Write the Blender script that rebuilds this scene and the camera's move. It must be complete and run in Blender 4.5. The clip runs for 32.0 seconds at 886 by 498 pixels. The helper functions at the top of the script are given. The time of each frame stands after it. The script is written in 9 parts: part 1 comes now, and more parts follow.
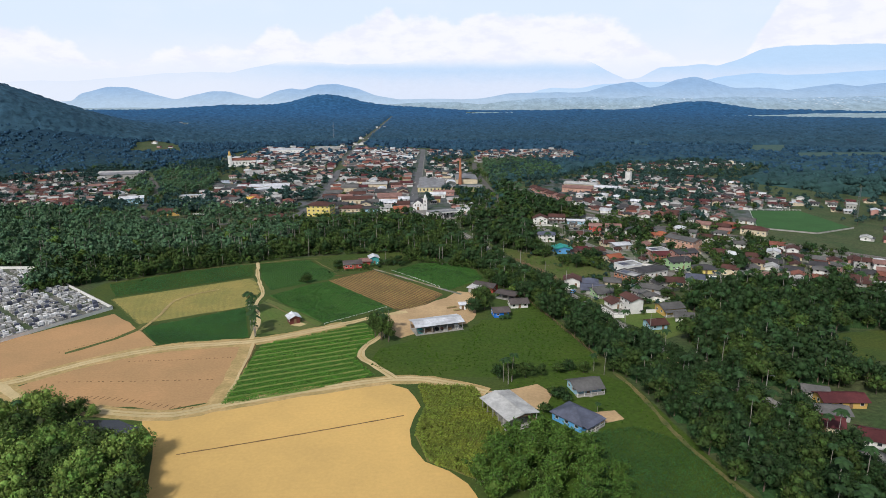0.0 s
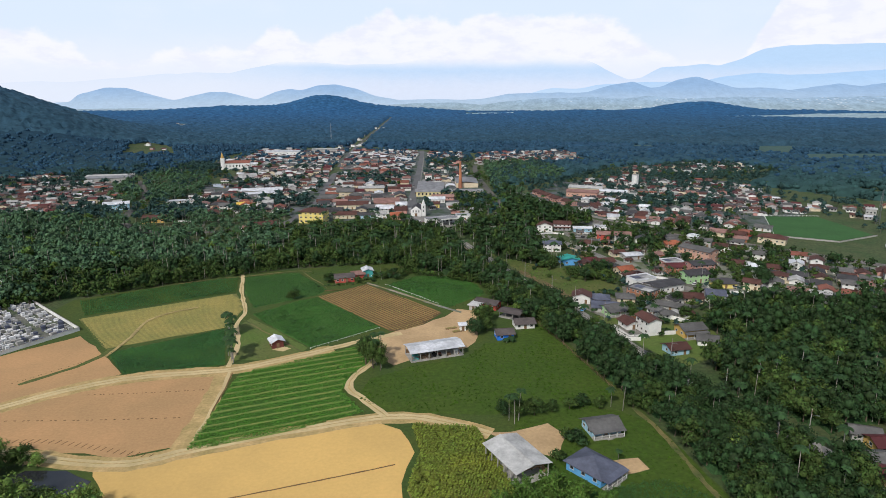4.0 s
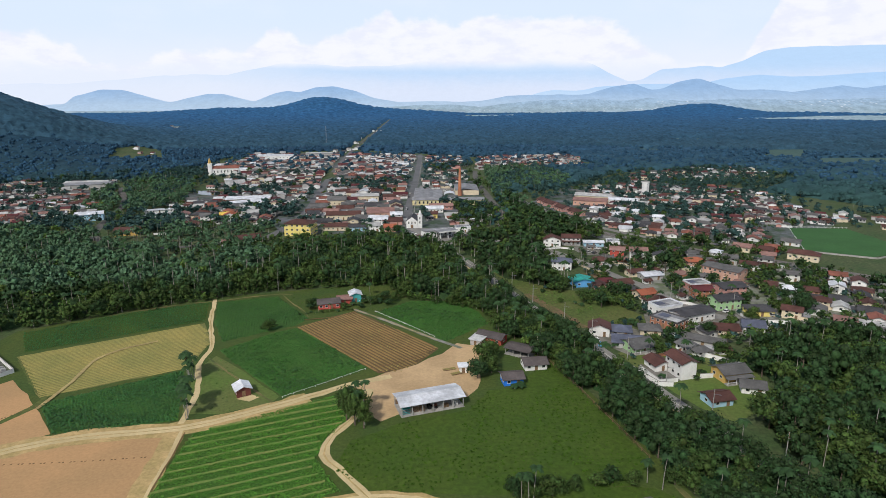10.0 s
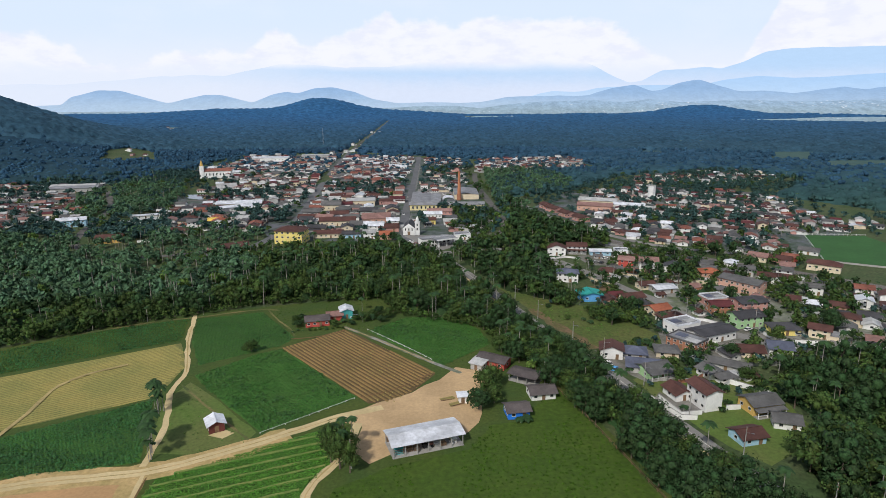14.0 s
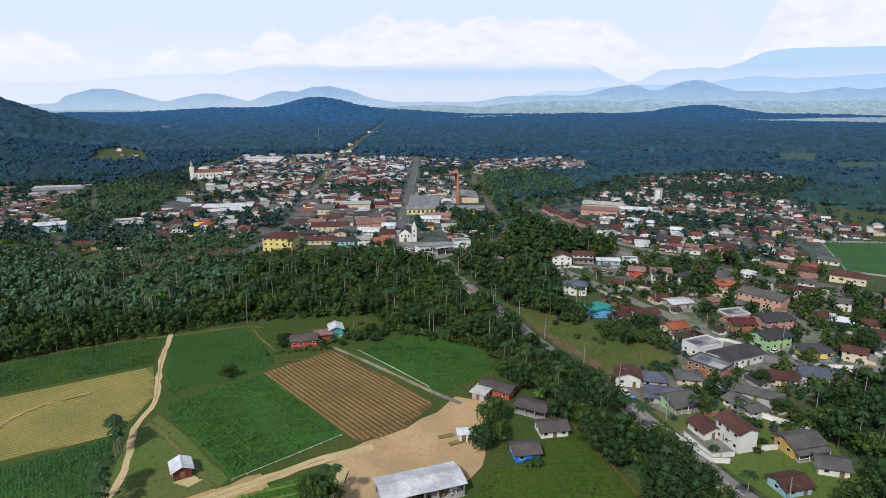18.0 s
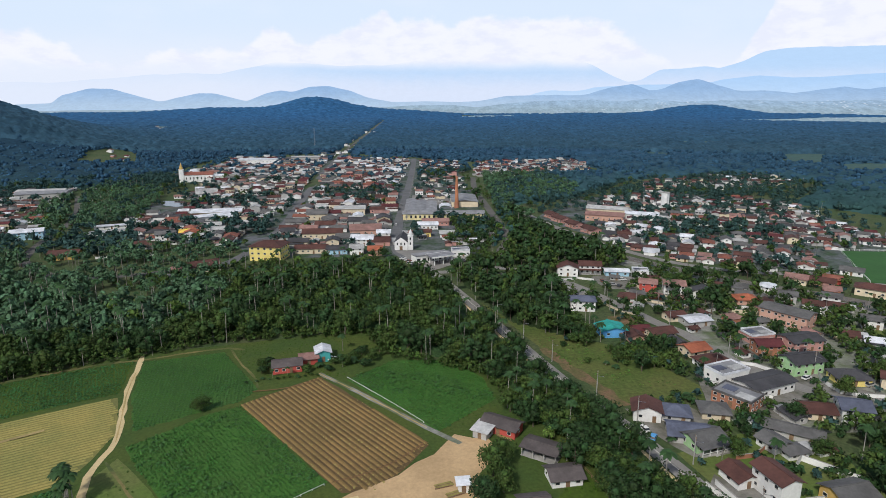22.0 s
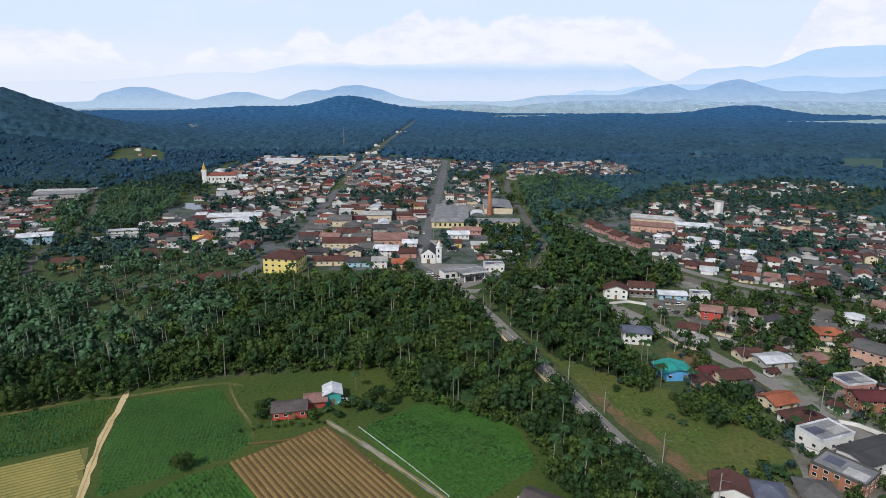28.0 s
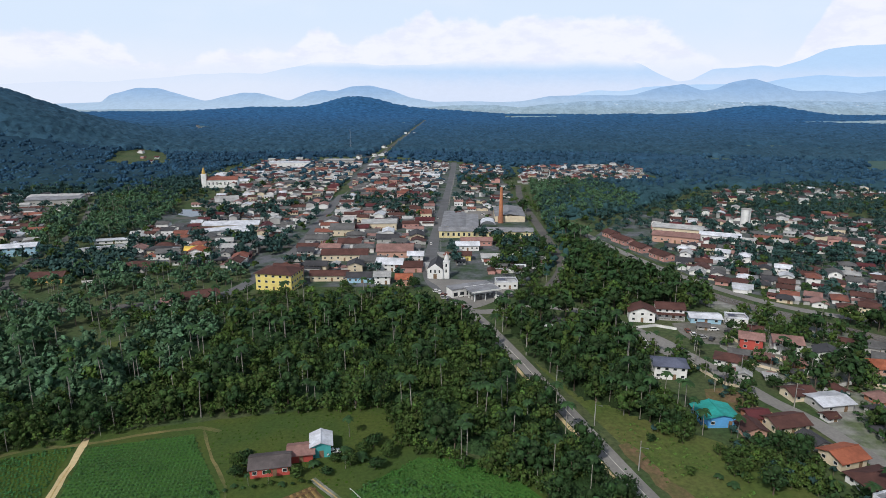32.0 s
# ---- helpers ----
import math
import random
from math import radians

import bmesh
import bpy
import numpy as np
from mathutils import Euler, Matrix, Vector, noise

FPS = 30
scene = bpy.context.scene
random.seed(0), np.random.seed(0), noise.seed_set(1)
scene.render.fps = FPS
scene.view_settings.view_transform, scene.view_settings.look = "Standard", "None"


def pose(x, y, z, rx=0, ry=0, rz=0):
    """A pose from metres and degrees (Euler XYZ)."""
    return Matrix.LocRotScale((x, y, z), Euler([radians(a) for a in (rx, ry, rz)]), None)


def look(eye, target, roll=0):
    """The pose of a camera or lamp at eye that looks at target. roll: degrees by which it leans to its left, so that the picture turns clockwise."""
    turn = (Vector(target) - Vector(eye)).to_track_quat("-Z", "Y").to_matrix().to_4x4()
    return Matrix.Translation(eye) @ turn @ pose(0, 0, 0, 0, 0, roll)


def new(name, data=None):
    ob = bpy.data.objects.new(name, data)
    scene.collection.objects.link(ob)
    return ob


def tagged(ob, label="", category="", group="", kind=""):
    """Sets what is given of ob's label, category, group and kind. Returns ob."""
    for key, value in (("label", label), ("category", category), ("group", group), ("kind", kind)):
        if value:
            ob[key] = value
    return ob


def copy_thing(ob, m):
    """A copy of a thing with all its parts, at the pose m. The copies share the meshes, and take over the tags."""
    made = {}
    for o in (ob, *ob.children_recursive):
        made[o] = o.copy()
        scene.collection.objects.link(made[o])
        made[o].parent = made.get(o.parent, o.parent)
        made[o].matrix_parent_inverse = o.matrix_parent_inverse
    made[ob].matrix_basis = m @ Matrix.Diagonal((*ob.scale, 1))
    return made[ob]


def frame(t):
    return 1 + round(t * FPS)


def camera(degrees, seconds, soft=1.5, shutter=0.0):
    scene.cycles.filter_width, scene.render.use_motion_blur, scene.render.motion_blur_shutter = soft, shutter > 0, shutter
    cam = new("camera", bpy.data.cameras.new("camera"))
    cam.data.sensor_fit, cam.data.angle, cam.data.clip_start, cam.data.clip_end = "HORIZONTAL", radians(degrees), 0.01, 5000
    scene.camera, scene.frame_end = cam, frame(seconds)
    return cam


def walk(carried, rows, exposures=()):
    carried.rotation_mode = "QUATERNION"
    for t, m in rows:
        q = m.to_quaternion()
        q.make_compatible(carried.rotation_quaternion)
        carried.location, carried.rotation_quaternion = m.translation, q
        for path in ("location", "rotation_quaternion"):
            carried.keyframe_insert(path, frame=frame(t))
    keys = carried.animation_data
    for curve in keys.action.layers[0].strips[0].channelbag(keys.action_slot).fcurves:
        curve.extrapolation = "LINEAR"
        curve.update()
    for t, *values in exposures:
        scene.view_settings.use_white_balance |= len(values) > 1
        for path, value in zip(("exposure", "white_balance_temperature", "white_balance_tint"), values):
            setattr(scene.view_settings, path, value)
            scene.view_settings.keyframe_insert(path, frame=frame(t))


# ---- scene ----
cam = camera(72.0, 32.0, soft=0.4)
PATH = [
    (0, (0.00, 0.00, 100.00), (1.494, 96.874, 75.238), -0.14),
    (1, (0.34, 6.74, 100.10), (1.824, 103.614, 75.343), -0.18),
    (2, (0.62, 13.33, 100.13), (2.108, 110.213, 75.418), -0.17),
    (3, (0.94, 19.87, 100.17), (2.414, 116.747, 75.422), -0.19),
    (3.5, (1.15, 23.18, 100.11), (2.588, 120.060, 75.353), -0.22),
    (5.5, (1.77, 36.14, 99.47), (3.230, 133.110, 75.087), -0.16),
    (6.5, (2.11, 42.81, 99.49), (3.587, 139.785, 75.118), -0.16),
    (7.5, (2.40, 49.72, 99.52), (3.893, 146.692, 75.126), -0.19),
    (9, (2.64, 59.83, 99.68), (4.145, 156.795, 75.274), -0.21),
    (10.5, (3.06, 69.48, 99.74), (4.637, 166.447, 75.353), -0.21),
    (12, (3.53, 78.27, 99.78), (5.153, 175.247, 75.433), -0.22),
    (13, (3.68, 83.63, 99.65), (5.367, 180.622, 75.366), -0.22),
    (14, (3.96, 89.23, 99.32), (5.618, 186.240, 75.094), -0.18),
    (14.5, (4.04, 92.18, 99.27), (5.735, 189.197, 75.095), -0.18),
    (16.5, (3.84, 104.34, 99.26), (5.750, 201.316, 74.922), -0.03),
    (17, (3.91, 107.34, 99.27), (5.885, 204.305, 74.919), -0.02),
    (18, (4.18, 113.14, 99.23), (6.162, 210.112, 74.895), -0.02),
    (19, (4.45, 119.17, 99.18), (6.490, 216.145, 74.850), -0.03),
    (20, (4.58, 125.20, 99.17), (6.643, 222.167, 74.827), -0.04),
    (21, (4.85, 131.12, 99.29), (6.947, 228.085, 74.943), -0.02),
    (22, (5.12, 136.82, 99.48), (7.340, 233.776, 75.109), -0.04),
    (23, (5.37, 142.06, 99.57), (7.583, 239.025, 75.209), -0.05),
    (24, (5.45, 147.62, 99.59), (7.742, 244.584, 75.234), 0.06),
    (24.5, (5.39, 150.67, 99.49), (7.723, 247.638, 75.160), 0.09),
    (26.5, (5.20, 163.80, 98.86), (7.770, 260.725, 74.406), 0.11),
    (27, (4.87, 167.39, 98.78), (3.726, 264.347, 74.349), 0.13),
    (27.5, (5.03, 171.00, 98.71), (2.633, 267.935, 74.269), 0.16),
    (28, (5.18, 174.63, 98.69), (2.432, 271.557, 74.240), 0.18),
    (29, (5.18, 181.78, 98.75), (1.952, 278.708, 74.351), 0.23),
    (30, (5.19, 188.93, 98.96), (1.512, 285.832, 74.531), 0.18),
    (31, (5.25, 196.51, 99.16), (1.170, 293.382, 74.699), 0.14),
    (32, (5.00, 204.06, 99.22), (0.750, 300.949, 74.824), 0.08),
]
walk(cam, [(t, look(eye, target, roll)) for t, eye, target, roll in PATH], exposures=[(0.0, -0.03, 6130, 10), (32.0, -0.08, 5980, 10)])

# ---- daylight ----
SUN_ELEVATION, SUN_AZIMUTH = 43.0, 208.0  # azimuth: degrees clockwise from +y
to_sun = Vector((math.sin(radians(SUN_AZIMUTH)) * math.cos(radians(SUN_ELEVATION)),
                 math.cos(radians(SUN_AZIMUTH)) * math.cos(radians(SUN_ELEVATION)),
                 math.sin(radians(SUN_ELEVATION))))
sun = new("sun", bpy.data.lights.new("sun", "SUN"))
sun.data.energy, sun.data.angle, sun.data.color = 3.3, radians(3.0), (1.0, 0.93, 0.82)
sun.matrix_world = look(to_sun * 100, (0, 0, 0))

world = bpy.data.worlds.new("sky")
scene.world = world
world.use_nodes = True


# Tops of the cumulus bank over the mountains: bearing and height, as tangents.
CLOUD_TOPS = [(-0.75, 0.105), (-0.61, 0.094), (-0.56, 0.080), (-0.525, 0.050), (-0.455, 0.054), (-0.43, 0.070), (-0.395, 0.076), (-0.37, 0.066), (-0.327, 0.078), (-0.294, 0.062), (-0.268, 0.086), (-0.239, 0.101), (-0.205, 0.084), (-0.185, 0.076),
              (-0.150, 0.096), (-0.10, 0.118), (-0.068, 0.134), (-0.048, 0.110), (0.004, 0.124), (0.032, 0.111), (0.097, 0.128), (0.128, 0.116), (0.216, 0.123), (0.296, 0.101), (0.345, 0.074), (0.39, 0.050), (0.47, 0.050), (0.495, 0.066), (0.515, 0.098), (0.54, 0.145), (0.75, 0.17)]


def build_sky():
    nt = world.node_tree
    nt.nodes.clear()

    def sums(op, a, b=None, c=None, clamp=False):
        n = nt.nodes.new("ShaderNodeMath")
        n.operation, n.use_clamp = op, clamp
        for k, v in enumerate((a, b, c)):
            if v is None:
                continue
            if isinstance(v, (int, float)):
                n.inputs[k].default_value = v
            else:
                nt.links.new(v, n.inputs[k])
        return n.outputs[0]

    def step(value, low, high, to_low=0.0, to_high=1.0):
        n = nt.nodes.new("ShaderNodeMapRange")
        n.interpolation_type = "SMOOTHSTEP"
        n.inputs["From Min"].default_value, n.inputs["From Max"].default_value = low, high
        n.inputs["To Min"].default_value, n.inputs["To Max"].default_value = to_low, to_high
        nt.links.new(value, n.inputs["Value"])
        return n.outputs[0]

    def noise(scale, detail, rough, stretch=(1, 1, 1), shift=(0, 0, 0)):
        m = nt.nodes.new("ShaderNodeMapping")
        m.inputs["Scale"].default_value, m.inputs["Location"].default_value = stretch, shift
        nt.links.new(geo.outputs["Generated"], m.inputs[0])
        n = nt.nodes.new("ShaderNodeTexNoise")
        n.inputs["Scale"].default_value, n.inputs["Detail"].default_value, n.inputs["Roughness"].default_value = scale, detail, rough
        nt.links.new(m.outputs[0], n.inputs["Vector"])
        return n.outputs["Fac"]

    def tint(fac, a, b):
        n = nt.nodes.new("ShaderNodeMix")
        n.data_type = "RGBA"
        for key, v in (("A", a), ("B", b)):
            if isinstance(v, tuple):
                n.inputs[key].default_value = (*v, 1)
            else:
                nt.links.new(v, n.inputs[key])
        nt.links.new(fac, n.inputs["Factor"])
        return n.outputs["Result"]

    out = nt.nodes.new("ShaderNodeOutputWorld")
    sky = nt.nodes.new("ShaderNodeTexSky")
    sky.sky_type, sky.sun_disc = "NISHITA", False
    sky.sun_elevation, sky.sun_rotation = radians(SUN_ELEVATION), radians(SUN_AZIMUTH)
    sky.air_density, sky.dust_density, sky.ozone_density = 1.0, 2.0, 1.0
    bg_sky = nt.nodes.new("ShaderNodeBackground")
    bg_sky.inputs[1].default_value = 0.075
    nt.links.new(sky.outputs[0], bg_sky.inputs[0])
    geo = nt.nodes.new("ShaderNodeTexCoord")
    sep = nt.nodes.new("ShaderNodeSeparateXYZ")
    nt.links.new(geo.outputs["Generated"], sep.inputs[0])
    ahead = sums("MAXIMUM", sep.outputs[1], 0.08)
    bearing, rise = sums("DIVIDE", sep.outputs[0], ahead), sums("DIVIDE", sep.outputs[2], ahead)
    # The bank: its top follows the row of heaped heads, roughened by two sizes of billows.
    ramp = nt.nodes.new("ShaderNodeValToRGB")
    el = ramp.color_ramp.elements
    el[0].position, el[1].position = 0.0, 1.0
    for k, (u, v) in enumerate(CLOUD_TOPS):
        e = el[0] if k == 0 else el[len(el) - 1] if k == len(CLOUD_TOPS) - 1 else el.new((u + 0.75) / 1.5)
        e.color = (v / 0.2, v / 0.2, v / 0.2, 1)
    nt.links.new(sums("MULTIPLY_ADD", bearing, 1 / 1.5, 0.5, True), ramp.inputs[0])
    heads = sums("MULTIPLY", ramp.outputs[0], 0.2)
    billow = sums("MULTIPLY_ADD", noise(17, 6, 0.55, (1, 1, 1.5)), 0.046, -0.023)
    fray = sums("MULTIPLY_ADD", noise(60, 5, 0.6, (1, 1, 1.6), (3, 1, 0)), 0.016, -0.008)
    over = sums("SUBTRACT", sums("ADD", sums("ADD", heads, billow), fray), rise)
    bank = step(over, -0.003, 0.012)
    foot = sums("ADD", rise, sums("MULTIPLY_ADD", noise(14, 5, 0.6, (1, 1, 3), (0, 2, 0)), 0.05, -0.025))
    bank = sums("MULTIPLY", bank, step(foot, 0.028, 0.062))
    # Thin broken cloud over the rest of the sky.
    thin = step(noise(5, 9, 0.5, (1, 1, 2.2), (0.35, 0, 0.06)), 0.46, 0.62)
    thin = sums("MULTIPLY", thin, step(sep.outputs[2], 0.10, 0.26, 0.12, 0.3))
    cloud = sums("MAXIMUM", bank, thin)
    body = tint(step(noise(22, 6, 0.6, (1, 1, 2.4), (5, 0, 1)), 0.42, 0.66), (1.0, 0.975, 0.99), (0.905, 0.90, 0.965))
    # A pale veil that thickens towards the horizon.
    veil = step(sep.outputs[2], 0.42, 0.12, 0.12, 0.97)
    air = tint(step(rise, 0.035, 0.12), (0.905, 0.925, 0.985), (0.80, 0.885, 0.985))
    bg_veil = nt.nodes.new("ShaderNodeBackground")
    nt.links.new(air, bg_veil.inputs[0])
    bg_cloud = nt.nodes.new("ShaderNodeBackground")
    nt.links.new(body, bg_cloud.inputs[0])
    m1, m2 = nt.nodes.new("ShaderNodeMixShader"), nt.nodes.new("ShaderNodeMixShader")
    nt.links.new(veil, m1.inputs[0])
    nt.links.new(bg_sky.outputs[0], m1.inputs[1])
    nt.links.new(bg_veil.outputs[0], m1.inputs[2])
    nt.links.new(cloud, m2.inputs[0])
    nt.links.new(m1.outputs[0], m2.inputs[1])
    nt.links.new(bg_cloud.outputs[0], m2.inputs[2])
    nt.links.new(m2.outputs[0], out.inputs[0])


build_sky()

# ---- materials ----


def material(name, colour, rough=0.8, metal=0.0, grain=(0.5, 0.25), stains=(0.03, 0.25), bump=0.0, obj=0.0, island=0.0, second=None, hue=0.0, spec=0.3, haze_tint=None):
    """A surface with fine grain, broad stains and an optional second colour for the stains. Sizes are waves per metre.
    Last argument: the bluer colour that paints in haze, and the depths between which it takes over.
    """
    m = bpy.data.materials.new(name)
    m.use_nodes = True
    nt = m.node_tree
    bsdf = nt.nodes["Principled BSDF"]
    bsdf.inputs["Roughness"].default_value, bsdf.inputs["Metallic"].default_value = rough, metal
    bsdf.inputs["Specular IOR Level"].default_value = spec
    pos = nt.nodes.new("ShaderNodeNewGeometry")

    def noise_at(freq, detail):
        n = nt.nodes.new("ShaderNodeTexNoise")
        n.inputs["Scale"].default_value, n.inputs["Detail"].default_value, n.inputs["Roughness"].default_value = freq, detail, 0.6
        nt.links.new(pos.outputs["Position"], n.inputs["Vector"])
        return n.outputs["Fac"]

    broad, fine = noise_at(stains[0], 5), noise_at(grain[0], 4)
    mix = nt.nodes.new("ShaderNodeMix")
    mix.data_type = "RGBA"
    c2 = second or tuple(c * (1 - stains[1]) for c in colour)
    mix.inputs["A"].default_value, mix.inputs["B"].default_value = (*colour, 1), (*c2, 1)
    ramp = nt.nodes.new("ShaderNodeMapRange")
    ramp.inputs["From Min"].default_value, ramp.inputs["From Max"].default_value = 0.38, 0.62
    nt.links.new(broad, ramp.inputs["Value"])
    nt.links.new(ramp.outputs[0], mix.inputs["Factor"])
    hsv = nt.nodes.new("ShaderNodeHueSaturation")
    # Painted haze: the base colour turns bluer with depth.
    if haze_tint:
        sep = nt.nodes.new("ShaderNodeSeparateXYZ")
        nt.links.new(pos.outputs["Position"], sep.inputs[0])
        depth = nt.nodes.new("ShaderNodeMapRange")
        depth.inputs["From Min"].default_value, depth.inputs["From Max"].default_value = haze_tint[1], haze_tint[2]
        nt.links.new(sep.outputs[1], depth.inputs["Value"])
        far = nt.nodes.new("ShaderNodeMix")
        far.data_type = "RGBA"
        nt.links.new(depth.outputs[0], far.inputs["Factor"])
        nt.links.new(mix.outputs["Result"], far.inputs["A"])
        far.inputs["B"].default_value = (*haze_tint[0], 1)
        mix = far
    nt.links.new(mix.outputs["Result"], hsv.inputs["Color"])
    value = nt.nodes.new("ShaderNodeMapRange")
    value.inputs["From Min"].default_value, value.inputs["From Max"].default_value = 0.3, 0.7
    value.inputs["To Min"].default_value, value.inputs["To Max"].default_value = 1 - grain[1], 1 + grain[1]
    nt.links.new(fine, value.inputs["Value"])
    last = value.outputs[0]
    for amount, kind, output in ((obj, "ShaderNodeObjectInfo", "Random"), (island, "ShaderNodeNewGeometry", "Random Per Island")):
        if amount:
            src = nt.nodes.new(kind)
            rng = nt.nodes.new("ShaderNodeMapRange")
            rng.inputs["To Min"].default_value, rng.inputs["To Max"].default_value = 1 - amount, 1 + amount
            nt.links.new(src.outputs[output], rng.inputs["Value"])
            mul = nt.nodes.new("ShaderNodeMath")
            mul.operation = "MULTIPLY"
            nt.links.new(last, mul.inputs[0])
            nt.links.new(rng.outputs[0], mul.inputs[1])
            last = mul.outputs[0]
            if hue:
                hr = nt.nodes.new("ShaderNodeMapRange")
                hr.inputs["To Min"].default_value, hr.inputs["To Max"].default_value = 0.5 - hue, 0.5 + hue
                nt.links.new(src.outputs[output], hr.inputs["Value"])
                nt.links.new(hr.outputs[0], hsv.inputs["Hue"])
    nt.links.new(last, hsv.inputs["Value"])
    nt.links.new(hsv.outputs[0], bsdf.inputs["Base Color"])
    if bump:
        b = nt.nodes.new("ShaderNodeBump")
        b.inputs["Strength"].default_value, b.inputs["Distance"].default_value = 0.8, bump
        nt.links.new(fine, b.inputs["Height"])
        nt.links.new(b.outputs[0], bsdf.inputs["Normal"])
    return m


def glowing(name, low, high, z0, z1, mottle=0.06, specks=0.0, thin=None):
    """A far backdrop that glows by itself, with haze put into its colour: pale at its foot, mottled with woods and
    clearings, dotted with settlements. thin: bearings and rises between which its crest dissolves.
    """
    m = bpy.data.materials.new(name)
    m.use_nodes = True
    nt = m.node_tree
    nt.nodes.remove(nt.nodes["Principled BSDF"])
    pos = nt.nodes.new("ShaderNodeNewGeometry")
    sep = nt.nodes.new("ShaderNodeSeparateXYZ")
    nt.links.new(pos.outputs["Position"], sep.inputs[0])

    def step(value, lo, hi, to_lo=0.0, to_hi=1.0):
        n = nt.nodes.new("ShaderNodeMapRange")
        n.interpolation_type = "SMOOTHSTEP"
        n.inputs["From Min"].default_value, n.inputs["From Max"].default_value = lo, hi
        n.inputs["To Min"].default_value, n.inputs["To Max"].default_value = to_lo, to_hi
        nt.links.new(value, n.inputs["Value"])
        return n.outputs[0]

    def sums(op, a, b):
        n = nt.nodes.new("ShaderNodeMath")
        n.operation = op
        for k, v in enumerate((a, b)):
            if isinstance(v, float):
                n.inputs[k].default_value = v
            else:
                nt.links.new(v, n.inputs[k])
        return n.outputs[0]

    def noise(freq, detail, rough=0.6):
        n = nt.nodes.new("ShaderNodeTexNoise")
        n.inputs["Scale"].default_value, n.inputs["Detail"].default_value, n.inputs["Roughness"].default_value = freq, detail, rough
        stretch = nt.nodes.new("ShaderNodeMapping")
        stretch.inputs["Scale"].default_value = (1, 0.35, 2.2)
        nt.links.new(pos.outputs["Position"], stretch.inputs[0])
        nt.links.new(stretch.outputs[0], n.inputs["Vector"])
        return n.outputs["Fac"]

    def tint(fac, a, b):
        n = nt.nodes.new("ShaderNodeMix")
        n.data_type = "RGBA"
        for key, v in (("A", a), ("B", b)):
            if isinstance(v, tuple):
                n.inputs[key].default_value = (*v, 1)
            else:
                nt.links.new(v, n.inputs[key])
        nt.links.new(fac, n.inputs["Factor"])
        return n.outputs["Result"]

    # Haze enters as a blend from the foot colour to the crest colour.
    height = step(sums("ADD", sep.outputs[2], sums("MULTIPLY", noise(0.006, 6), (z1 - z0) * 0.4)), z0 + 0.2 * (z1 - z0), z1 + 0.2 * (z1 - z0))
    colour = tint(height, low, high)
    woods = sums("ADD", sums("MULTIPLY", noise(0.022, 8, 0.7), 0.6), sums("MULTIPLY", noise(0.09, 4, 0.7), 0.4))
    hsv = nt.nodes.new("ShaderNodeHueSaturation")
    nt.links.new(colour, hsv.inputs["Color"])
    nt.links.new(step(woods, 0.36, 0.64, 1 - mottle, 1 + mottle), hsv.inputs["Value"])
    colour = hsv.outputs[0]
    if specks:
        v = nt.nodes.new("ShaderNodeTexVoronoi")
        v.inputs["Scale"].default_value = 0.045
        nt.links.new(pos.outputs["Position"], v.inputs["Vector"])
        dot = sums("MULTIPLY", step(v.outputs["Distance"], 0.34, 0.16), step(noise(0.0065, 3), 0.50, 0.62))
        colour = tint(sums("MULTIPLY", dot, specks), colour, (0.92, 0.93, 0.94))
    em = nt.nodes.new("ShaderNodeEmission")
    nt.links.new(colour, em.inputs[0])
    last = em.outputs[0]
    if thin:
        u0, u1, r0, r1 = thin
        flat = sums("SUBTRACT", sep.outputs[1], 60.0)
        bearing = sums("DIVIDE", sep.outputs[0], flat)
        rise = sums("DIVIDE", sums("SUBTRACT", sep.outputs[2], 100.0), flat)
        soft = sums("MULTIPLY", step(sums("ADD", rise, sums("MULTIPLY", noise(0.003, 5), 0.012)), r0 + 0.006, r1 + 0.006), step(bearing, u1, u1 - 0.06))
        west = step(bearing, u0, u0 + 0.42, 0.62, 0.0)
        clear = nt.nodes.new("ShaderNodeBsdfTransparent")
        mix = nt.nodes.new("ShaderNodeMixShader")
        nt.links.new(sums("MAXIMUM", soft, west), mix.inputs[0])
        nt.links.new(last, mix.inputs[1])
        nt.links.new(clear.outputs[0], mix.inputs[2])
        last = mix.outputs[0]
    nt.links.new(last, nt.nodes["Material Output"].inputs[0])
    return m


